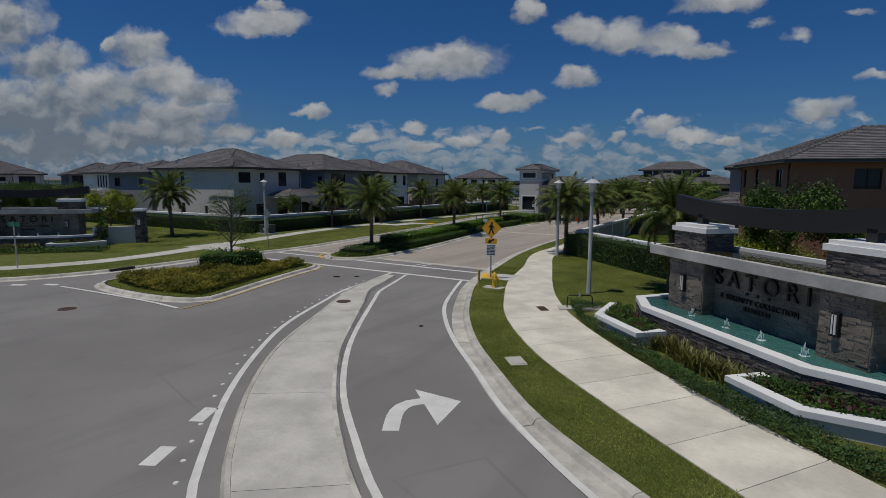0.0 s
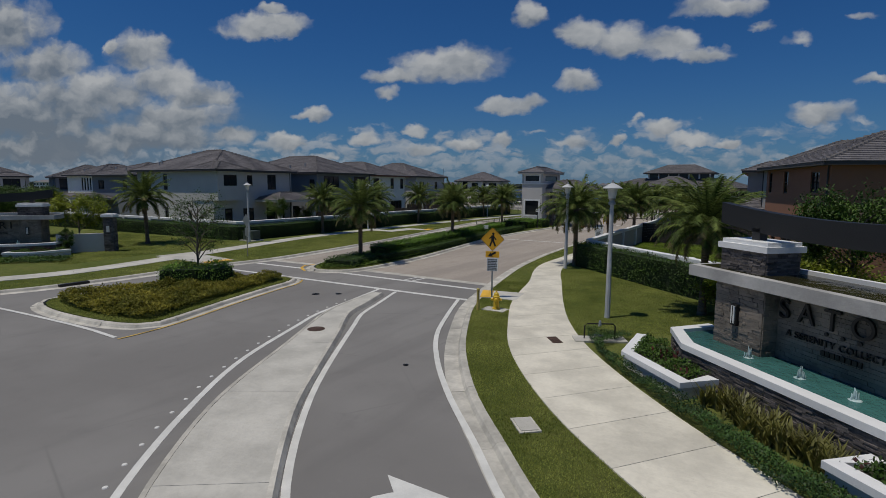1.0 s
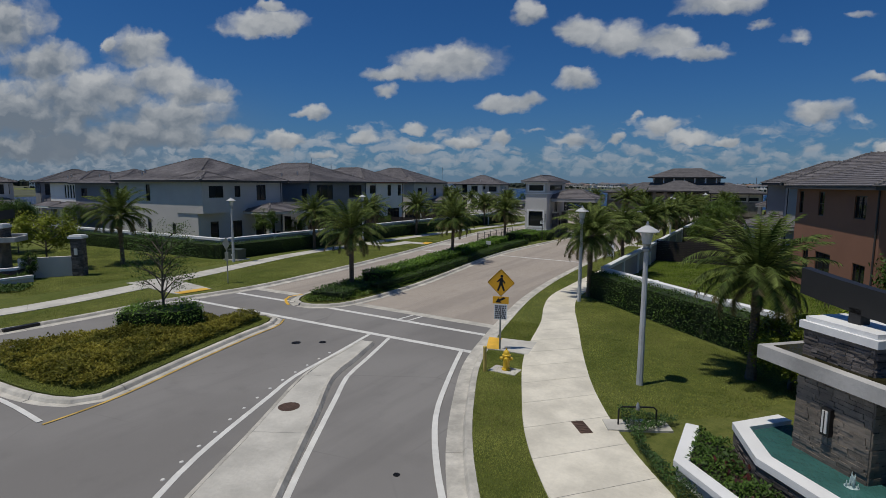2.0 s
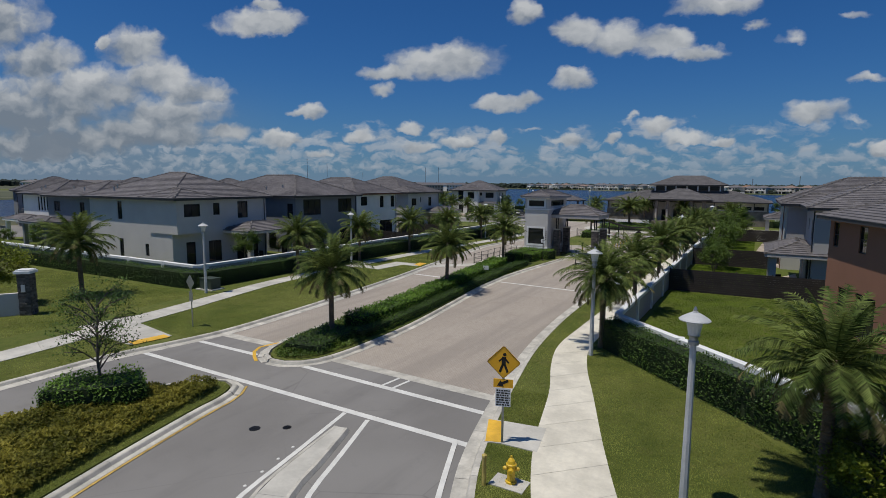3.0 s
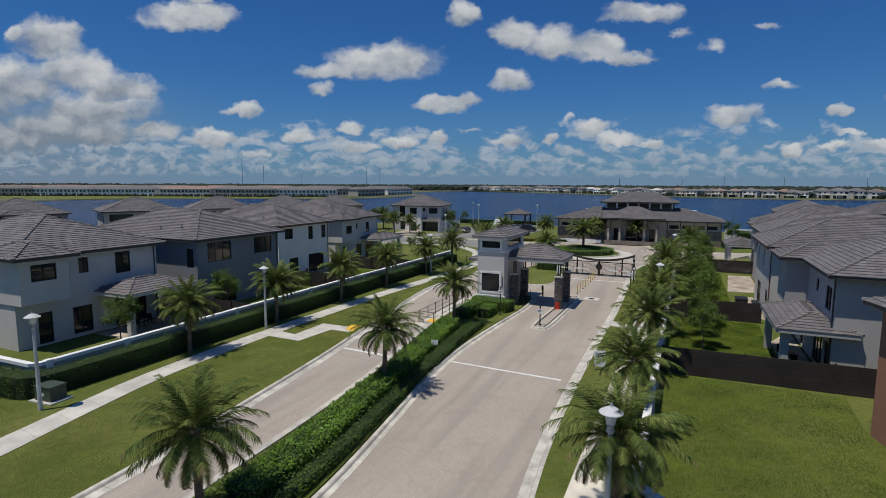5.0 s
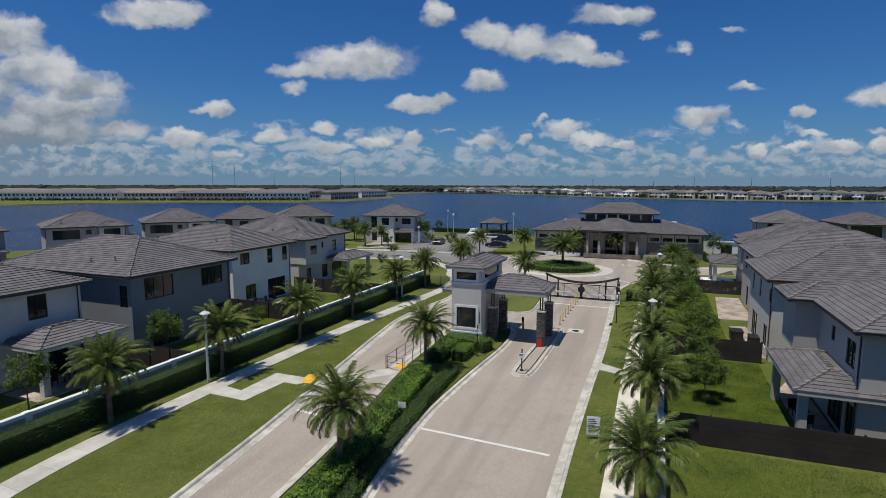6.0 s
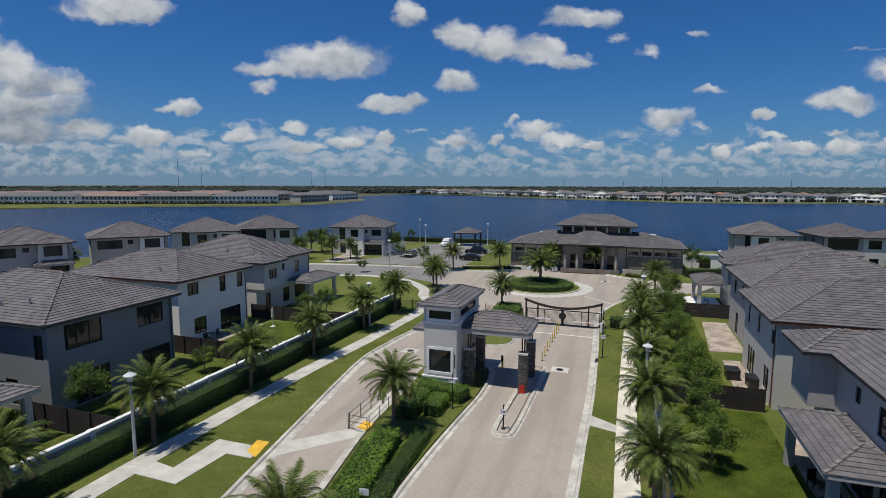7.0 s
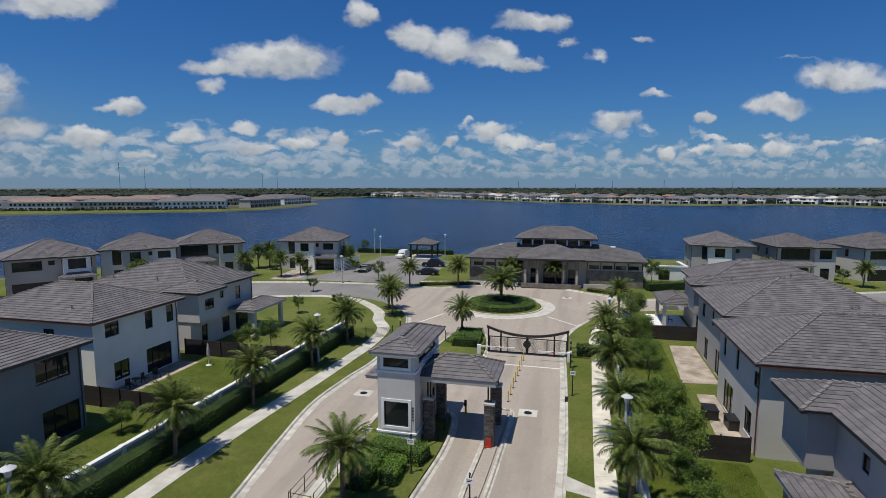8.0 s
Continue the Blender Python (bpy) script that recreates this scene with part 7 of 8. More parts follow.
# ---- entrance monument with fountain ----
def ledger_line(s, p, q, z0, z1, r, row=0.06, depth=0.05):
    d = math.dist(p, q)
    m = pose(p[0], p[1], 0, 0, 0, math.degrees(math.atan2(q[1] - p[1], q[0] - p[0])))
    z = z0
    while z < z1 - 0.01:
        h = min(row * r.uniform(0.7, 1.35), z1 - z)
        x = 0.0
        while x < d - 0.01:
            w = min(r.uniform(0.10, 0.36), d - x)
            s.box(x + 0.003, x + w - 0.003, -r.uniform(0.008, depth), 0, z + 0.002, z + h - 0.002, m)
            x += w
        z += h


def tile_face(s, x0, x1, z0, z1, y, r, w=0.4, h=0.2):
    z, k = z0, 0
    while z < z1 - 0.01:
        hh = min(h, z1 - z)
        x = x0 - (w / 2 if k % 2 else 0)
        while x < x1 - 0.01:
            a, b = max(x, x0), min(x + w, x1)
            if b - a > 0.02:
                s.box(a + 0.003, b - 0.003, y - r.uniform(0.006, 0.022), y, z + 0.003, z + hh - 0.003)
            x += w
        z += hh
        k += 1


def monument():
    t = thing("entrance_sign", "dark stone entrance sign wall with fountain basin and curved beam", "entrance sign", (14.03, -6.08, 0.12), math.degrees(math.atan2(-0.721, 0.693)), "entrance signs")
    r = random.Random(12)
    core = part("sign_wall", Shape().box(-3.4, 3.4, 0.2, 1.05, 0, 2.52), SLATE, t)
    f = Shape()
    tile_face(f, -1.9, 2.25, 0.7, 2.5, 0.197, r, 0.3, 0.1)
    part("wall_tiles", f, SLATE, core)
    for sx in (-1, 1):
        a, b = sorted((-1.9 if sx < 0 else 2.25, sx * 3.55))
        blk = part("sign_pier", Shape().box(a, b, -0.25, 1.1, 0, 2.52), SLATE, t)
        f = Shape()
        ledger_line(f, (a, -0.25), (b, -0.25), 0.7, 2.5, r, 0.075, 0.035)
        ledger_line(f, (a, 1.1), (a, -0.25), 0.7, 2.5, r, 0.075, 0.035)
        ledger_line(f, (b, -0.25), (b, 1.1), 0.7, 2.5, r, 0.075, 0.035)
        part("wall_tiles", f, SLATE, blk)
        x = sx * 2.75
        part("wall_lamp", Shape().box(x - 0.10, x + 0.10, -0.38, -0.25, 1.42, 2.0), BLACK, blk, "tall black framed wall lamp")
        part("diffuser", Shape().box(x - 0.06, x + 0.06, -0.405, -0.382, 1.48, 1.95), LAMP_GLASS, t)
        part("lamp_bar", Shape().box(x - 0.01, x + 0.01, -0.415, -0.406, 1.48, 1.95), BLACK, t)
        # upper stone pier and its white cap
        a, b = sorted((sx * 2.08, sx * 3.73))
        p = part("upper_pier", Shape().box(a + 0.06, b - 0.06, -0.04, 1.0, 2.83, 3.42), STONE, t)
        f = Shape()
        ledger_line(f, (a + 0.06, -0.04), (b - 0.06, -0.04), 2.83, 3.42, r, 0.045, 0.045)
        ledger_line(f, (b - 0.06, -0.04), (b - 0.06, 1.0), 2.83, 3.42, r, 0.045, 0.045)
        ledger_line(f, (a + 0.06, 1.0), (a + 0.06, -0.04), 2.83, 3.42, r, 0.045, 0.045)
        part("stone_facing", f, STONE, p)
        part("pier_cap", Shape().box(a - 0.03, b + 0.03, -0.13, 1.09, 3.42, 3.58).box(a + 0.05, b - 0.05, -0.05, 1.01, 3.58, 3.68), WHITE, p, "white stepped cap")
        part("beam_post", Shape().box(sx * 2.9 - 0.13, sx * 2.9 + 0.13, 0.3, 0.55, 3.68, 4.0), CHARCOAL, t)
    slab = Shape().box(-4.5, 4.5, -0.45, 1.35, 2.52, 2.83)
    part("top_slab", slab, FAIRFACE, t, "broad pale concrete top slab")
    part("slab_rim", Shape().box(-4.5, 4.5, 1.2, 1.352, 2.83, 2.95), WHITE, t)
    # thin wet sheet, the green reflection painted into its olive colour
    part("basin_stain", Shape().box(-4.3, 4.3, -0.2, 1.2, 2.83, 2.84), WET, t, "wet olive-brown top of the slab")
    # curved beam
    s = Shape()
    n = 28
    pts = []
    for i in range(n + 1):
        x = -4.2 + 8.4 * i / n
        z = 3.74 + 0.0187 * x * x
        pts += [(x, 0.30, z), (x, 0.55, z), (x, 0.55, z + 0.58), (x, 0.30, z + 0.58)]
    faces = [(4 * i + j, 4 * i + 4 + j, 4 * i + 4 + (j + 1) % 4, 4 * i + (j + 1) % 4) for i in range(n) for j in range(4)] + [(0, 1, 2, 3), (4 * n + 3, 4 * n + 2, 4 * n + 1, 4 * n)]
    s.add(pts, faces)
    part("curved_beam", s, CHARCOAL, t, "long charcoal upward-curving beam")
    # lettering
    cu = bpy.data.curves.new("lettering", "FONT")
    cu.body, cu.size, cu.extrude, cu.align_x, cu.space_character = "SATORI", 0.70, 0.03, "CENTER", 1.62
    cu.materials.append(BLACK)
    lt = new("lettering", cu)
    lt.parent = t
    lt.matrix_basis = pose(-0.06, 0.12, 1.87, 90, 0, 0)
    cs = bpy.data.curves.new("small_lettering", "FONT")
    cs.body, cs.size, cs.extrude, cs.align_x, cs.space_character = "A SERENITY COLLECTION", 0.22, 0.02, "CENTER", 1.14
    cs.materials.append(BLACK)
    ls = new("small_lettering", cs)
    ls.parent = t
    ls.matrix_basis = pose(-0.12, 0.14, 1.46, 90, 0, 0)
    s = Shape()
    x = -0.6
    while x < 0.36:
        ww = r.uniform(0.07, 0.12)
        s.box(x, x + ww, 0.13, 0.165, 1.24, 1.36)
        x += ww + 0.035
    part("printed_text", s, BLACK, t)
    s = Shape()
    for x in (-0.5, -0.1, 0.3):
        s.tube([(x, 0.12, 1.76), (x, 0.165, 1.76)], 0.045, 12)
    part("ornament", s, BLACK, t)
    # basin
    ring = [(-4.6, 0.6), (-4.5, -0.75), (-3.1, -1.45), (3.1, -1.45), (4.5, -0.75), (4.6, 0.6)]
    rim, wall, face = Shape(), Shape(), Shape()
    rim.sweep(ring, [(-0.18, 0.74), (-0.18, 0.9), (0.18, 0.9), (0.18, 0.74)])
    wall.sweep(ring, [(-0.12, 0), (-0.12, 0.74), (0.12, 0.74), (0.12, 0)])
    for p, q in zip(offset(ring, -0.12), offset(ring, -0.12)[1:]):
        ledger_line(face, p, q, 0.0, 0.73, r, 0.042, 0.04)
    bw = part("basin_wall", wall, STONE, t)
    part("stone_facing", face, STONE, bw)
    part("basin_rim", rim, WHITE, t, "white painted rim")
    part("water", Shape().slab(offset(ring, 0.1) , 0.5, 0.80), POOL, t, "turquoise rippled water")
    for x in (-1.95, -0.45, 0.85, 2.2):
        j = Shape()
        for k in range(16):
            a, d = r.uniform(0, 6.3), r.uniform(0, 0.10)
            q = r.uniform(0.10, 0.34) * (1 - 4 * d)
            j.lathe([(0.022, 0), (0.016, q * 0.5), (0.010, q * 0.85), (0.003, q)], 6, (x + d * math.cos(a), -0.55 + d * math.sin(a), 0.79))
        j.lathe([(0.15, 0), (0.10, 0.012), (0.05, 0.02)], 12, (x, -0.55, 0.795))
        part("water_jet", j, FOAM, t, smooth=True)
    # two side planters
    for sx in (-1, 1):
        tip = 1.65 if sx < 0 else 2.2
        line = [(sx * 5.6, -1.15), (sx * 4.1, -2.62), (sx * tip, -2.62), (sx * (tip + 0.1), -1.72)]
        body, cap = Shape(), Shape()
        body.sweep(line, [(-0.1, 0), (-0.1, 0.3), (0.1, 0.3), (0.1, 0)])
        cap.sweep(line, [(-0.17, 0.3), (-0.17, 0.44), (0.17, 0.44), (0.17, 0.3)])
        pl = part("planter_wall", body, STUCCO_PALE, t)
        part("planter_rim", cap, WHITE, pl)
        part("planter_soil", Shape().slab([(sx * 5.5, -1.1), (sx * 4.1, -2.55), (sx * (tip + 0.1), -2.55), (sx * (tip + 0.15), -1.62), (sx * 3.1, -1.62), (sx * 4.55, -0.95)], 0, 0.3), MULCH, t)
    return t


MON = monument()
copy_thing(MON, pose(-34.8, -4.5, 0.12, 0, 0, math.degrees(math.atan2(0.721, 0.693))))
to_right = MON.matrix_basis.copy()
to_left = pose(-34.8, -4.5, 0.12, 0, 0, math.degrees(math.atan2(0.721, 0.693)))


def bed(mw, name, box, n, height, label, leaf, size, z0, category="shrub bed", keep=None, lift=0.35):
    """Plants scattered in the frame of a sign wall."""
    xy = np.column_stack([GRAIN.uniform(box[0], box[1], n), GRAIN.uniform(box[2], box[3], n)])
    if keep is not None:
        xy = xy[keep(xy[:, 0], xy[:, 1])]
    hz = np.array([0.55 + 0.7 * noise.noise(Vector((q[0] * 1.7, q[1] * 1.7, 9.0))) for q in xy])
    z = z0 + height * np.clip(hz, 0.1, 1.2) * GRAIN.uniform(0.4, 1.0, len(xy))
    p = np.column_stack([xy, z])
    R = np.array(mw.to_3x3())
    p = p @ R.T + np.array(mw.translation)
    return tagged(quads(name, arrow_of_leaves(len(p), p, size, GRAIN, 0.5, lift), leaf), label, category, kind="stuff")


for mw in (to_right, to_left):
    for sx in (-1, 1):
        tip = 1.85 if sx < 0 else 2.4
        poly = in_poly([(sx * 5.4, -1.15), (sx * 4.1, -2.45), (sx * tip, -2.45), (sx * (tip + 0.05), -1.66), (sx * 3.1, -1.66), (sx * 4.6, -1.0)])
        bx = (min(sx * 5.4, sx * 1.85), max(sx * 5.4, sx * 1.85), -2.5, -1.0)
        bed(mw, "planter_plants", bx, 5200, 0.35, "mixed low green plants in the raised planter", LEAF, 0.075, 0.32, "plants", poly)
        bed(mw, "red_plants", bx, 300, 0.42, "dark red foliage plants in the raised planter", LEAF_RED, 0.12, 0.34, "plants", lambda x, y, q=poly: q(x, y) & (np.sin(x * 2.6 + 0.7) * np.cos(y * 2.1) > 0.1), 0.8)
cover = in_poly([(7.3, -2.2), (8.7, -5.0), (11.2, -8.1), (12.9, -10.2), (14.6, -11.7), (16.6, -13.1), (19, -13.6), (19, -12.4), (15.5, -11.4), (12.9, -8.9), (9.2, -5.1), (8.2, -3.5), (8.9, -2.0)])
xy_box = (7, 19, -14, -1.5)
shrubs("groundcover", xy_box, 300000, 0.38, "dark green spreading groundcover between pavement and planters", LEAF_COVER, 0.05, cover, z0=0.12)
bed(to_left, "groundcover", (-6.5, 6.5, -5.2, -2.9), 9000, 0.28, "dark green groundcover in front of the sign", LEAF, 0.12, 0.02)


def spiky(mw, x, y, seed, label="straw-striped spiky bromeliad clump"):
    r = np.random.default_rng(seed)
    leaf = []
    for i in range(46):
        a, e, ln = r.uniform(0, 6.28), r.uniform(0.85, 1.5), r.uniform(0.3, 0.66)
        d = np.array([math.cos(a) * math.cos(e), math.sin(a) * math.cos(e), math.sin(e)])
        s = np.array([-math.sin(a), math.cos(a), 0]) * 0.026
        c = np.array([r.normal(0, 0.12), r.normal(0, 0.12), 0])
        mid, tip = c + d * ln * 0.55, c + d * ln + np.array([math.cos(a), math.sin(a), -0.6]) * ln * 0.12
        leaf.append((c - s * 0.7, c + s * 0.7, mid + s, mid - s))
        leaf.append((mid - s, mid + s, tip + s * 0.1, tip - s * 0.1))
    t = thing("bromeliad", label, "plant", group="striped plants by the fountain")
    tagged(quads("rosette", np.array(leaf), LEAF_STRIPED, t), kind="stuff")
    t.matrix_basis = mw @ pose(x, y, 0.0)
    return t


br = spiky(to_right, -1.2, -2.3, 5)
for i in range(22):
    x = -1.2 + 0.15 * (i + 1) + r_.uniform(-0.08, 0.08)
    if x < 2.3:
        copy_thing(br, to_right @ pose(x, -2.15 + r_.uniform(-0.35, 0.3), 0, 0, 0, i * 61))
for i in range(12):
    copy_thing(br, to_left @ pose(-1.3 + 0.26 * i, -2.4 + r_.uniform(-0.4, 0.3), 0, 0, 0, i * 61))
# low wall and end pillar beside the far sign
tagged(Shape().sweep([(-31.9, -1.3), (-30.4, 1.3)], [(-0.15, 0), (-0.15, 1.5), (0.15, 1.5), (0.15, 0)]).ob("low_wall", STUCCO_PALE), "low pale wall between sign and pillar", "low wall")
pil = thing("stone_pillar", "square dark stone pillar with a white cap and wall lamp", "pillar", (-30.1, 1.6, 0.1), 40)
part("shaft", Shape().box(-0.33, 0.33, -0.33, 0.33, 0, 2.62), STONE, pil)
f = Shape()
rp = random.Random(2)
for k in range(4):
    c = [(-0.33, -0.33), (0.33, -0.33), (0.33, 0.33), (-0.33, 0.33)]
    ledger_line(f, c[k], c[(k + 1) % 4], 0, 2.6, rp, 0.09)
part("stone_facing", f, STONE, pil)
part("cap", Shape().box(-0.46, 0.46, -0.46, 0.46, 2.62, 2.78).box(-0.38, 0.38, -0.38, 0.38, 2.78, 2.86), WHITE, pil)
part("wall_lamp", Shape().box(-0.1, 0.1, -0.45, -0.39, 1.5, 1.95), LAMP_GLASS, pil)

# ---- gate across the entry ----
gt = thing("entrance_gate", "dark steel swing gate with curved top beam and round emblem", "gate", (-6.2, 68.1, 0), -1)
s = Shape()
n = 24
pts = []
for i in range(n + 1):
    x = -4.45 + 8.9 * i / n
    z = 1.95 + 0.042 * x * x
    pts += [(x, -0.09, z), (x, 0.09, z), (x, 0.09, z + 0.26), (x, -0.09, z + 0.26)]
s.add(pts, [(4 * i + j, 4 * i + 4 + j, 4 * i + 4 + (j + 1) % 4, 4 * i + (j + 1) % 4) for i in range(n) for j in range(4)] + [(0, 1, 2, 3), (4 * n + 3, 4 * n + 2, 4 * n + 1, 4 * n)])
part("top_beam", s, FENCE, gt)
for x0, x1 in ((-4.2, -0.05), (0.05, 4.2)):
    lf = part("gate_leaf", Shape().box(x0, x1, -0.04, 0.04, 0.12, 0.24).box(x0, x1, -0.04, 0.04, 1.78, 1.88).box(x0, x0 + 0.1, -0.04, 0.04, 0.24, 1.78).box(x1 - 0.1, x1, -0.04, 0.04, 0.24, 1.78), BLACK, gt)
    for i in range(13):
        part("bar", Shape().box(x0 + 0.1, x1 - 0.1, -0.015, 0.015, 0.32 + i * 0.11, 0.345 + i * 0.11), BLACK, lf)
    xm = (x0 + x1) / 2
    part("stile", Shape().box(xm - 0.04, xm + 0.04, -0.03, 0.03, 0.24, 1.78), BLACK, lf)
for x in (-4.3, -2.9, 0.0, 2.9, 4.3):
    part("post", Shape().box(x - 0.08, x + 0.08, 0.05, 0.2, 0, 2.0 + 0.042 * x * x), BLACK, gt)
part("emblem", Shape().tube([(0, -0.12, 1.2), (0, -0.05, 1.2)], 0.42, 28), CHARCOAL, gt, "round dark emblem disc")
for x0, x1, y in ((-5.1, -1.2, 66.9), (1.3, 4.5, 66.4)):
    ba = thing("barrier_arm", "white barrier arm with its operator box", "barrier", (-6.2, y, 0.1))
    left = x0 < 0
    px = x0 if left else x1
    part("operator", Shape().box(px - 0.2, px + 0.2, -0.2, 0.2, 0, 1.05), WHITE, ba)
    part("arm", Shape().box(min(px, x0), max(px, x1), -0.04, 0.04, 0.85, 0.98), WHITE, ba)
    part("reflector", Shape().box((x0 + x1) / 2 - 0.2, (x0 + x1) / 2 + 0.2, -0.046, -0.041, 0.87, 0.96), RED, ba)
cm = thing("camera_post", "dark post with gate cameras and lamps", "post", (-1.55, 64.6, 0.1))
part("post", Shape().box(-0.07, 0.07, -0.07, 0.07, 0, 3.0), BLACK, cm)
for z in (1.6, 2.3, 2.8):
    part("camera_box", Shape().box(-0.1, 0.1, -0.35, -0.07, z, z + 0.2), GALV if z > 2 else SIGN_WHITE, cm)


def rail_fence(line, label, h=1.35, name="metal_fence", gap=0.14, step=2.2):
    f = thing(name, label, "metal fence", group="dark metal fences")
    P = resample(line, max(int(sum(math.dist(a, b) for a, b in zip(line, line[1:])) / step), 1) + 1)
    for x, y in P:
        e = 0.04 if name == "metal_fence" else 0.022
        part("post", Shape().box(x - e, x + e, y - e, y + e, 0, h + 0.1), BLACK, f)
    k = int((h - 0.1) / gap)
    for i in range(k + 1):
        part("rail", Shape().sweep(line, [(-0.012, 0.12 + i * gap), (-0.012, 0.15 + i * gap), (0.012, 0.15 + i * gap), (0.012, 0.12 + i * gap)]), BLACK, f)
    return f


rail_fence([(-1.6, 67.9), (2.7, 68.0)], "dark horizontal rail fence beside the gate")
rail_fence([(-16.0, 70.6), (-10.9, 68.4)], "dark horizontal rail fence beside the gate")
rail_fence([(-28.6, 68.4), (-22.8, 71.3)], "dark horizontal rail fence across the pavement")
for a, b in (((-16.9, 36.6), (-17.0, 46.5)), ((-15.45, 36.6), (-15.6, 44.8)), ((-16.9, 36.4), (-15.45, 36.3))):
    rail_fence([a, b], "dark steel handrail beside the gatehouse walk", 1.0, "handrail", 0.45, 1.5)
rail_fence([(-11.3, 44.9), (-10.6, 46.2), (-10.5, 49.5)], "dark steel handrail at the gatehouse door", 1.0, "handrail", 0.25, 1.2)
bo = thing("bollard", "yellow and black bollard with a reader by the gatehouse", "bollard", (-9.6, 51.2, 0.1))
part("post", Shape().lathe([(0.09, 0), (0.09, 1.0), (0.05, 1.05)], 12), HYDRANT, bo)
part("reader", Shape().box(-0.1, 0.1, -0.16, -0.08, 0.75, 1.25), BLACK, bo)
co = thing("pier_guard", "red guard strip at the foot of the stone pier", "guard", (-6.95, 46.27, 0.12))
part("strip", Shape().box(-0.2, 0.2, -0.12, -0.04, 0, 0.62), RED, co)
part("foot", Shape().box(-0.24, 0.24, -0.2, -0.04, 0, 0.06), RED, co)
for x, y in ((-23.2, 75.4), (-62, 90.5)):
    pl_ = thing("path_light", "black bollard path light beside the pavement", "path light", (x, y, 0.1))
    part("post", Shape().lathe([(0.08, 0), (0.08, 0.85), (0.06, 0.86)], 10), BLACK, pl_)
    part("head", Shape().lathe([(0.06, 0.86), (0.06, 1.0), (0.1, 1.0), (0.08, 1.06)], 10), LAMP_GLASS, pl_)

# ---- clubhouse ----
def clubhouse():
    h = thing("clubhouse", "low grey clubhouse with dark tiled hipped roofs and a raised centre", "clubhouse", (-5.2, 114.5, 0.12))
    w = Shape()
    x0, x1, y0, y1, z = -15.6, 15.6, -4.2, 8.6, 4.75
    jobs = []
    hi = [(u, 1.7, 3.25, 0.7) for u in (1.6, 3.9, 6.2, 8.4)] + [(12.2, 1.5, 0.4, 2.6), (15.6, 3.6, 0.1, 3.0), (19.0, 1.5, 0.4, 2.6)] + [(u, 1.7, 3.25, 0.7) for u in (22.8, 25.1, 27.4, 29.6)]
    for side, p, q, holes in (("S", (x0, y0), (x1, y0), hi), ("E", (x1, y0), (x1, y1), [(5, 2, 1, 1.6)]), ("N", (x1, y1), (x0, y1), [(8, 4, 0.2, 2.6), (20, 4, 0.2, 2.6)]), ("W", (x0, y1), (x0, y0), [(6, 2, 1, 1.6)])):
        rects, place = wall_panel(w, p, q, 0, z, holes)
        jobs += [(place, r) for r in rects]
    part("wall", w, STUCCO_BEIGE, h)
    for place, r in jobs:
        window_in(h, place, r, 0)
    for a, b in ((x0 - 0.05, x0 + 9.8), (x1 - 9.8, x1 + 0.05)):
        part("stone_dado", Shape().box(a, b, y0 - 0.14, y0 - 0.004, 0, 3.0), SLATE, h, "grey stone lower wall")
        for i in range(5):
            x = a + 0.2 + i * (b - a - 0.4) / 4
            part("bracket", Shape().box(x - 0.07, x + 0.07, y0 - 0.12, y0 - 0.004, 3.1, 4.6), BRONZE, h)

    def roof(a0, a1, b0, b1, zz, pitch, name="roof"):
        t, c = Shape(), []
        hip(t, c, a0, a1, b0, b1, zz, pitch, 0.36)
        rf = part(name, t, TILE_CLUB, h)
        part("fascia", Shape().box(a0 + 0.03, a1 - 0.03, b0 + 0.03, b1 - 0.03, zz - 0.25, zz - 0.01), FASCIA, rf)
    roof(-16.4, 16.3, -5.2, 9.6, 4.85, 0.30)
    roof(-6.5, 5.6, -7.6, 2.4, 5.25, 0.44, "porch_roof")
    part("clerestory", Shape().box(-6.6, 6.9, 0.6, 8.4, 5.8, 8.1), FASCIA, h)
    for i in range(7):
        x = -6.4 + i * 2.17
        part("pilaster", Shape().box(x - 0.14, x + 0.14, 0.44, 0.597, 6.9, 8.1), WHITE, h)
        if i < 6:
            part("clerestory_window", Shape().box(x + 0.3, x + 1.87, 0.52, 0.596, 7.1, 7.9), GLASS, h)
    roof(-7.6, 7.9, -0.4, 9.4, 8.25, 0.42, "upper_roof")
    for a, b in ((-10.8, -7.7), (8.0, 11.2)):
        part("skylight", Shape().box(a, b, 1.5, 2.8, 6.55, 6.7), WHITE, h)
    for x in (-4.9, -2.7, 1.9, 4.2):
        c = part("porch_column", Shape().box(x - 0.32, x + 0.32, -6.9, -6.26, 0, 4.85), SLATE, h)
        part("column_panel", Shape().box(x - 0.15, x + 0.15, -6.95, -6.905, 0.7, 3.2), STUCCO_BEIGE, c)
    part("porch_floor", Shape().box(-5.6, 4.9, -7.4, -4.2, 0, 0.35), SLATE, h)
    part("porch_wall", Shape().box(-5.6, 4.9, -7.6, -7.4, 0, 0.8), SLATE, h)
    part("ramp_wall", Shape().box(5.4, 11.8, -6.9, -6.6, 0, 0.9), STUCCO_BEIGE, h)
    part("ramp_wall", Shape().box(-15.6, -6.2, -7.0, -6.7, 0, 0.7), WHITE, h)
    return h


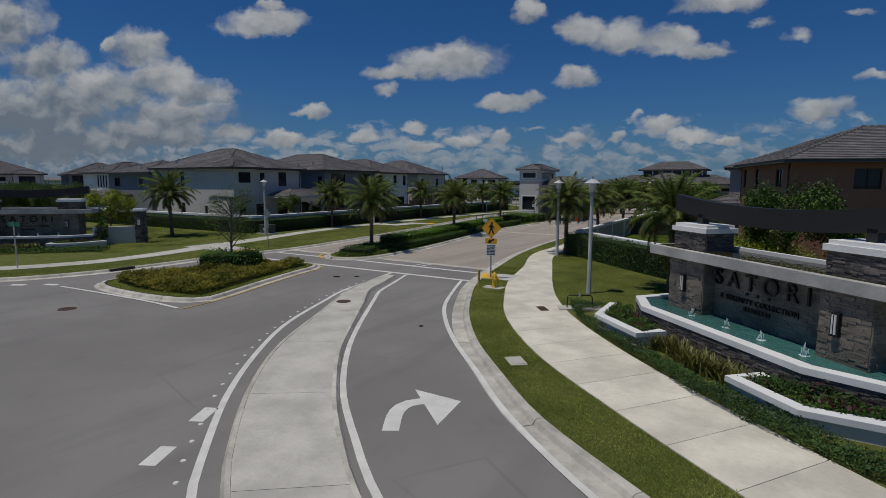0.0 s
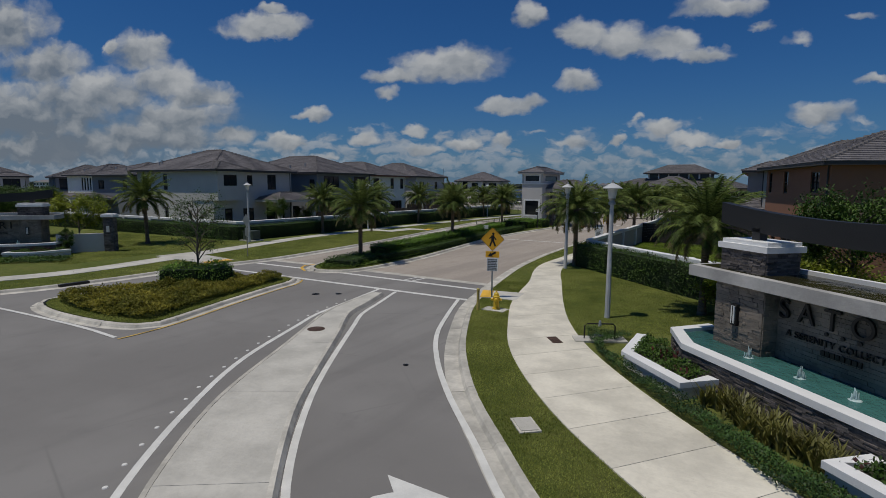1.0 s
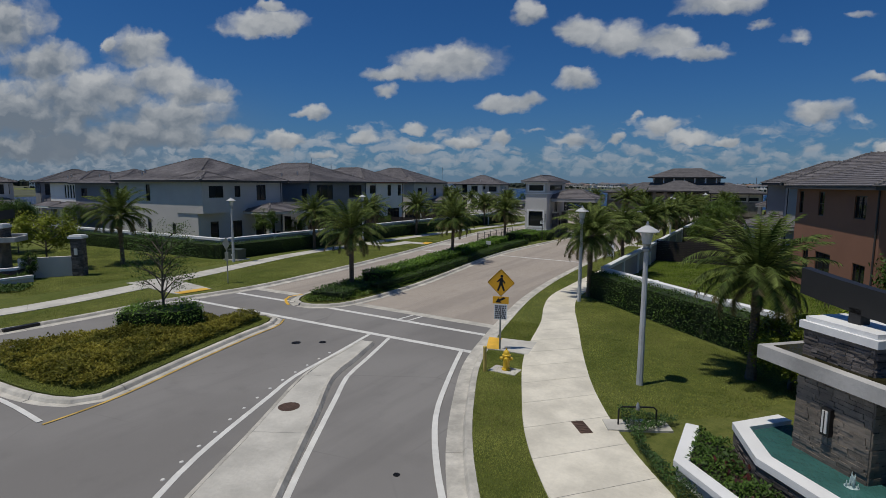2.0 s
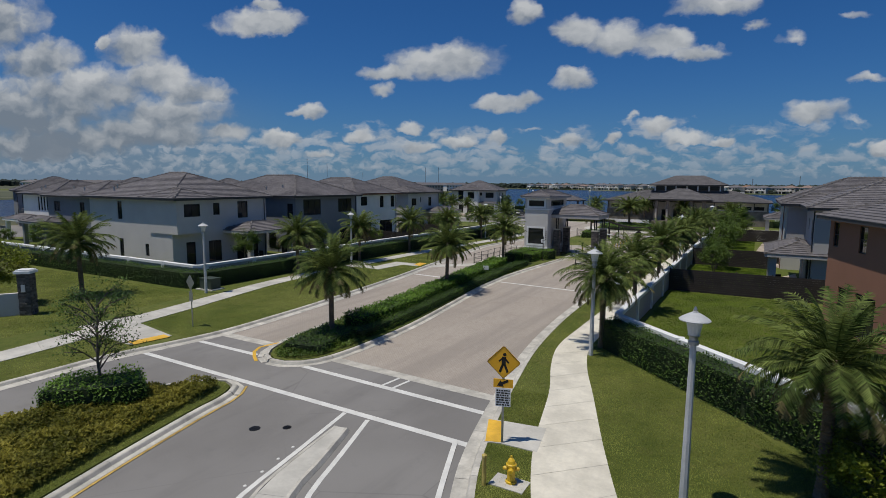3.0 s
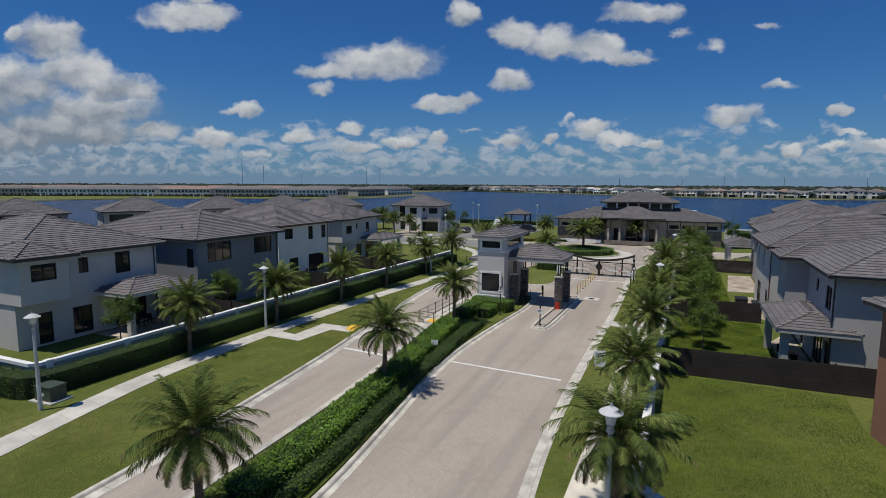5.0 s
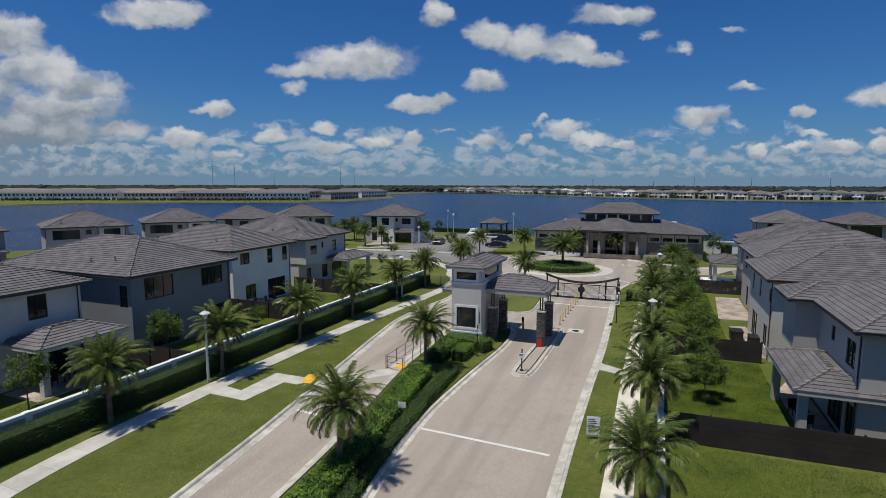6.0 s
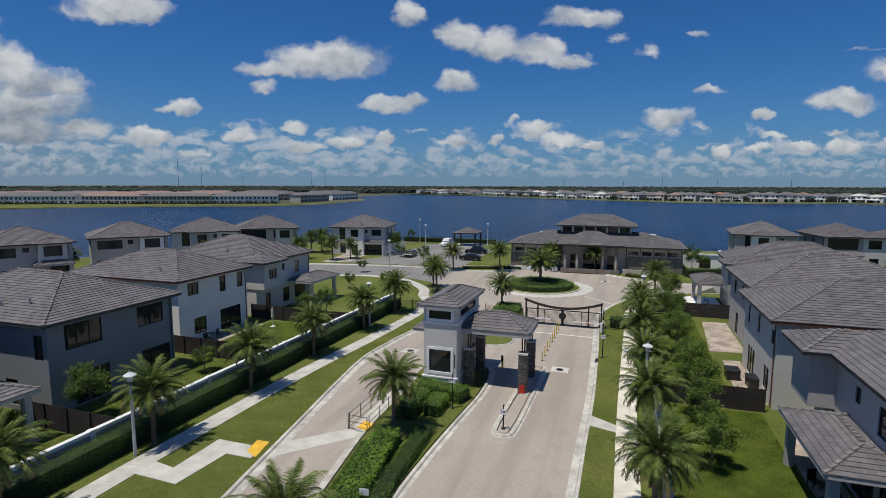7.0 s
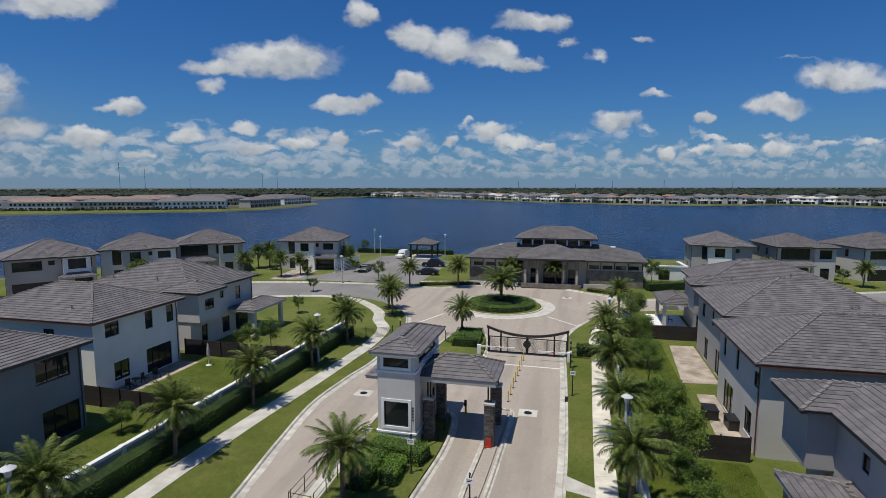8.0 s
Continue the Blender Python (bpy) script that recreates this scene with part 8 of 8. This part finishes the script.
TILE_CLUB = mat("dark_flat_tile", (0.12, 0.112, 0.113), 0.8, coarse=0.9, fine=5, spread=0.2, grain=0.14, bump=0.15)
clubhouse()
pv = thing("pavilion", "open lakeside pavilion with a hipped tile roof", "pavilion", (-39.2, 143.2, 0.1))
t, c = Shape(), []
hip(t, c, -3.4, 3.4, -3.4, 3.4, 3.6, 0.42, 0.4)
part("roof", t, TILE_CLUB, pv)
part("fascia", Shape().box(-3.35, 3.35, -3.35, 3.35, 3.3, 3.59), FASCIA, pv)
for x in (-2.8, 2.8):
    for y in (-2.8, 2.8):
        part("column", Shape().box(x - 0.2, x + 0.2, y - 0.2, y + 0.2, 0, 3.3), BRONZE, pv)
plate("pavement", [(-43, 139), (-35, 139), (-35, 148), (-43, 148)], 0.0, 0.14, CONCRETE, "pale concrete pavilion floor")
plate("road", [(-57, 104.6), (-30, 105.5), (-30, 135), (-34, 138), (-46, 144), (-50, 142), (-50, 118), (-52, 112)], 0.1, 0.132, ASPHALT, "grey asphalt parking court beside the clubhouse", "parking")
plate("pavement", [(-30, 108.8), (-21, 111), (-12, 112.2), (-1, 111.5), (8, 105.8), (8, 104.6), (-2, 110), (-12, 110.9), (-21, 109.8), (-30, 107.6)], 0.05, 0.152, CONCRETE, "curved pale concrete pavement before the clubhouse")
hedge("hedge", [(-33, 149.3), (-60, 149.0)], 1.0, 1.1, "clipped hedge along the lake edge", LEAF, 0.16, 60)
hedge("hedge", [(-29, 104.5), (-24, 106.6), (-18, 108.3)], 1.6, 0.5, "low planting along the roundabout", LEAF_OLIVE, 0.14, 60)
plate("driveway", [(-61.3, 115.6), (-55.8, 116.6), (-54.2, 104.6), (-59.8, 103.6)], 0.05, 0.15, PATIO, "weathered paver driveway before the garage", "driveway")
hedge("hedge", [(11.0, 108.6), (16, 111.0), (22, 113.2)], 1.6, 1.3, "loose dark green hedge beside the clubhouse", LEAF, 0.15, 60, 0.15)
hedge("hedge", [(9.2, 32.7), (12.6, 32.8)], 0.9, 0.75, "loose green shrubs behind the board fence", LEAF_BRIGHT, 0.13, 120, 0.2)
hedge("hedge", [(1.0, 106.2), (5.5, 104.0)], 1.4, 0.5, "low planting along the roundabout", LEAF_OLIVE, 0.14, 60)


def car(x, y, turn, paint, label, ln=4.6, wd=1.85, ht=1.5):
    t = thing("car", label, "car", (x, y, 0.132), turn, "parked cars")
    prof = [(-0.5, 0.28), (-0.5, 0.72), (-0.47, 0.86), (-0.25, 0.95), (-0.14, 1.38 * ht / 1.5), (0.18, 1.42 * ht / 1.5), (0.42, 1.0), (0.5, 0.9), (0.5, 0.28)]
    n = len(prof)
    b = Shape()
    pts = []
    for sy, k in ((-0.5, 1.0), (-0.42, 1.03), (0.42, 1.03), (0.5, 1.0)):
        pts += [(px * ln, sy * wd * (0.86 if pz > 1.1 else 1), pz * (k if pz > 0.8 else 1)) for px, pz in prof]
    faces = [(a * n + i, a * n + (i + 1) % n, (a + 1) * n + (i + 1) % n, (a + 1) * n + i) for a in range(3) for i in range(n)] + [tuple(range(n)), tuple(3 * n + i for i in range(n - 1, -1, -1))]
    b.add(pts, faces)
    part("body", b, paint, t)
    part("windscreen", Shape().box(-0.235 * ln, -0.15 * ln, -wd * 0.4, wd * 0.4, 1.0, 1.3, None), GLASS, t)
    for sy in (-1, 1):
        part("side_window", Shape().box(-0.14 * ln, 0.25 * ln, sy * wd * 0.455 - 0.02, sy * wd * 0.455 + 0.02, 1.0, 1.3), GLASS, t)
    for px in (-0.31, 0.3):
        for sy in (-1, 1):
            wh = part("wheel", Shape().tube([(px * ln, sy * wd * 0.42, 0.33), (px * ln, sy * wd * 0.51, 0.33)], 0.33, 18), RUBBER, t)
            part("rim", Shape().tube([(px * ln, sy * wd * 0.51, 0.33), (px * ln, sy * wd * 0.52, 0.33)], 0.2, 14), GALV, wh)
    for sy in (-0.36, 0.36):
        part("headlight", Shape().box(-0.505 * ln, -0.48 * ln, sy * wd - 0.15, sy * wd + 0.15, 0.62, 0.76), LAMP_GLASS, t)
    return t


car(-30.9, 116.2, 5, CAR_DARK, "dark saloon car parked beside the clubhouse")
car(-32.6, 127.5, 8, CAR_DARK, "dark van parked beside the clubhouse", 5.2, 2.0, 1.9)
car(-45.2, 117.5, 95, CAR_DARK, "dark car parked behind a white screen")
car(-44.0, 140.5, 80, CAR_WHITE, "white van parked near the lake", 5.4, 2.0, 2.1)
# white slatted screen by the parking court
sc = thing("screen_fence", "white slatted screen beside the parking court", "fence", (-50.5, 114.0, 0.1), 78)
for i in range(9):
    part("slat", Shape().box(0, 9.0, -0.03, 0.03, 0.2 + i * 0.3, 0.36 + i * 0.3), WHITE, sc)
for i in range(4):
    part("post", Shape().box(i * 3 - 0.05, i * 3 + 0.05, 0.03, 0.13, 0, 2.9), WHITE, sc)
# white terrace block beside the clubhouse
tb = thing("terrace_block", "white rendered terrace walls beside the clubhouse", "terrace", (15.8, 123.5, 0.1), 4)
part("wall", Shape().box(-3.6, 3.6, -3.0, -2.8, 0, 2.6).box(3.4, 3.6, -2.8, 4, 0, 2.6).box(-3.6, -3.4, -2.8, 4, 0, 2.6), WHITE, tb)
part("roof_edge", Shape().box(-3.8, 3.8, -3.2, -2.6, 2.6, 2.85).box(3.2, 3.8, -2.6, 4, 2.6, 2.85), WHITE, tb)
part("opening", Shape().box(-1.6, 0.4, -3.03, -3.003, 0.1, 2.1), BRONZE, tb)

# ---- yards ----
for poly, label in (([(8.6, 62.6), (11.9, 63.0), (12.0, 75.2), (9.4, 75.0)], "weathered reddish patio pavers beside the house"), ([(9.0, 51.2), (10.8, 49.6), (10.8, 60.2), (9.3, 60.0)], "narrow weathered patio beside the house"), ([(10.2, 34), (12, 34), (12, 46.2), (10.2, 42)], "reddish patio pavers under the porch"),
                    ([(-39.2, 47.4), (-41.4, 47.4), (-41.4, 57.2), (-39.2, 57.2)], "grey patio strip beside the house"), ([(-38.2, 22), (-34.6, 22), (-34.6, 28.6), (-38.2, 28.6)], "grey patio under the porch"), ([(-42.4, 66.9), (-38.8, 66.9), (-38.8, 73.8), (-42.4, 73.8)], "grey patio under the porch")):
    plate("patio", poly, 0.05, 0.15, PATIO, label, "patio")
plate("patio", [(8.6, 78.5), (13.0, 78.5), (13.0, 90.5), (8.6, 90.5)], 0.05, 0.155, WHITE, "white terrace floor beside the porch", "patio")


def garden_chair(x, y, turn):
    t = thing("garden_chair", "dark metal garden chair on the patio", "chair", (x, y, 0.15), turn, "patio chairs")
    part("seat", Shape().box(-0.25, 0.25, -0.25, 0.25, 0.4, 0.45), BRONZE, t)
    part("backrest", Shape().box(-0.25, 0.25, 0.22, 0.27, 0.45, 0.95), BRONZE, t)
    for px in (-0.22, 0.22):
        for py in (-0.22, 0.22):
            part("leg", Shape().box(px - 0.02, px + 0.02, py - 0.02, py + 0.02, 0, 0.4), BRONZE, t)
    return t


gc = garden_chair(-40.2, 49.2, 80)
for x, y, a in ((-40.1, 50.9, 100), (-40.0, 52.2, 70), (-36.6, 24.2, 10), (-37.0, 26.0, 190), (10.6, 36.0, 200), (10.4, 38.0, 20), (11.2, 86.0, 90)):
    copy_thing(gc, pose(x, y, 0.15, 0, 0, a))
gt2 = thing("garden_table", "small dark round patio table", "table", (-40.3, 50.0, 0.15))
part("tabletop", Shape().lathe([(0.38, 0.7), (0.38, 0.73)], 18), BRONZE, gt2)
part("stem", Shape().lathe([(0.2, 0), (0.03, 0.05), (0.03, 0.7)], 10), BRONZE, gt2)
copy_thing(gt2, pose(-36.7, 25.1, 0.15))
copy_thing(gt2, pose(10.6, 37.0, 0.15))
um = thing("closed_umbrella", "closed pale patio umbrella on a stand", "umbrella", (-37.6, 56.6, 0.1))
part("pole", Shape().lathe([(0.3, 0), (0.3, 0.06), (0.03, 0.08), (0.03, 2.3)], 10), WHITE, um)
part("canopy", Shape().lathe([(0.06, 0.9), (0.17, 1.1), (0.14, 1.8), (0.03, 2.35)], 9), CONCRETE, um)
for x, y, a, lx in ((9.3, 55.2, 0, 0.55), (10.6, 53.6, 0, 0.6)):
    bx = thing("storage_box", "dark plastic storage box on the patio", "storage box", (x, y, 0.14), a)
    part("body", Shape().box(-0.5, 0.5, -0.7, 0.7, 0, 0.75), BRONZE, bx)
    part("lid", Shape().box(-0.54, 0.54, -0.74, 0.74, 0.75, 0.83), CHARCOAL, bx)


# ---- grass blades on the verges and lawns that the camera passes ----
def blades(box, n, inside, label, tall=0.06, z0=0.115, material=BLADE):
    xy = np.column_stack([GRAIN.uniform(box[0], box[1], n), GRAIN.uniform(box[2], box[3], n)])
    xy = xy[inside(xy[:, 0], xy[:, 1])]
    k = len(xy)
    a, lean = GRAIN.uniform(0, 6.283, k), GRAIN.uniform(0.45, 1.4, k)
    h = tall * GRAIN.uniform(0.5, 1.4, k)
    base = np.column_stack([xy, np.full(k, z0)])
    side = np.column_stack([-np.sin(a), np.cos(a), np.zeros(k)]) * 0.011
    tip = base + np.column_stack([np.cos(a) * np.sin(lean) * h, np.sin(a) * np.sin(lean) * h, np.cos(lean) * h])
    return tagged(quads("grass", np.stack([base - side, base + side, tip], 1), material, per=3), label, "grass", kind="stuff")


walk_r = [(q[0] - n[0] * q[2] / 2, q[1] - n[1] * q[2] / 2) for q, n in zip(WALK, normals(WALK))]
walk_l = [(q[0] + n[0] * q[2] / 2, q[1] + n[1] * q[2] / 2) for q, n in zip(WALK, normals(WALK))]
verge = in_poly([q for q in RIGHT if -17 < q[1] < 66 and q[0] < 17] + [q for q in walk_l if -17 < q[1] < 66][::-1])
ramp_r = in_poly([(1.4, 1.18), (1.95, 1.35), (3.3, 1.4), (3.0, 3.22), (1.4, 3.0), (0.75, 2.9)])
path_r = in_poly([(-1.7, 41.8), (0.3, 41.3), (0.3, 42.6), (-1.7, 43.7)])
verge_r = lambda x, y: verge(x, y) & ~ramp_r(x, y) & ~path_r(x, y)
blades((-3, 18, -17, 66), 640000, verge_r, "short mown grass blades on the verge")
blades((-1, 17, -17, 6), 520000, verge_r, "dense short grass blades on the verge by the crossing", 0.055)
lawn_test = in_poly([q for q in walk_r if -3.4 < q[1] < 12] + [(2.9, 13.2), (9.6, 6.0), (12.5, 3.4), (10.4, -0.6), (8.9, -1.6)])
blades((1, 13, -4, 14), 190000, lawn_test, "short mown grass blades below the hedge")
yard = in_poly([(3.1, 15), (16, 4), (22, 4), (22, 13.0), (15.4, 14.2), (12.3, 26.9), (12.6, 31.4), (3.1, 31.4)])
blades((3, 22, 4, 31.5), 260000, yard, "lush grass blades in the walled yard", 0.09, material=BLADE_LUSH)
inner_l = [(q[0] - n[0] * q[2] / 2, q[1] - n[1] * q[2] / 2) for q, n in zip(WALK_L, normals(WALK_L))]
strip_all = in_poly([q for q in LEFT if -16 < q[1] < 66 and q[0] > -26] + [q for q in inner_l if -14 < q[1] < 66 and q[0] > -27][::-1])
path_l = in_poly([(-25.3, 27.15), (-22.4, 27.05), (-22.1, 30.7), (-20.0, 30.65), (-20.5, 32.3), (-23.7, 32.15), (-23.95, 28.6), (-25.3, 28.65)])
ramp_l = in_poly([(-24.6, 1.5), (-17.5, 1.1), (-17.5, 3.5), (-22.2, 4.1), (-24.4, 4.8)])
strip_l = lambda x, y: strip_all(x, y) & ~path_l(x, y) & ~ramp_l(x, y)
blades((-27, -17, -16, 66), 430000, strip_l, "mown grass blades beside the exit road", 0.06)
ring_out, ring_in = in_poly(offset(ISLAND, 0.14, True)), in_poly(offset(ISLAND, 0.75, True))
blades((-15, -6.3, -11, 1), 90000, lambda x, y: ring_out(x, y) & ~ring_in(x, y), "short grass edging round the traffic island", 0.07, 0.13)
corner = in_poly([(-26.0, 4.6), (-26.5, 11.0), (-48, 10.6), (-48, -2), (-25, -4)])
blades((-48, -25, -4, 11), 120000, corner, "mown grass blades on the corner lawn", 0.09)
yard_mid = in_poly([(3.2, 32.1), (10.0, 32.1), (10.0, 47.8), (3.3, 47.8)])
blades((3, 10.2, 32, 48), 130000, yard_mid, "lush grass blades in the fenced side yard", 0.09, material=BLADE_LUSH)
yard_far = in_poly([(3.4, 48.5), (8.5, 48.5), (8.5, 77.0), (3.6, 77.0)])
blades((3, 9, 48, 77.5), 130000, yard_far, "lush grass blades in the long side yard", 0.09, material=BLADE_LUSH)
yard_west = in_poly([(-29.9, 14), (-34.3, 14), (-36.4, 30), (-36.4, 43), (-39.0, 47), (-39.0, 58.5), (-29.5, 58.5)])
blades((-40, -29, 14, 59), 240000, yard_west, "lush grass blades in the yards behind the garden wall", 0.09, material=BLADE_LUSH)
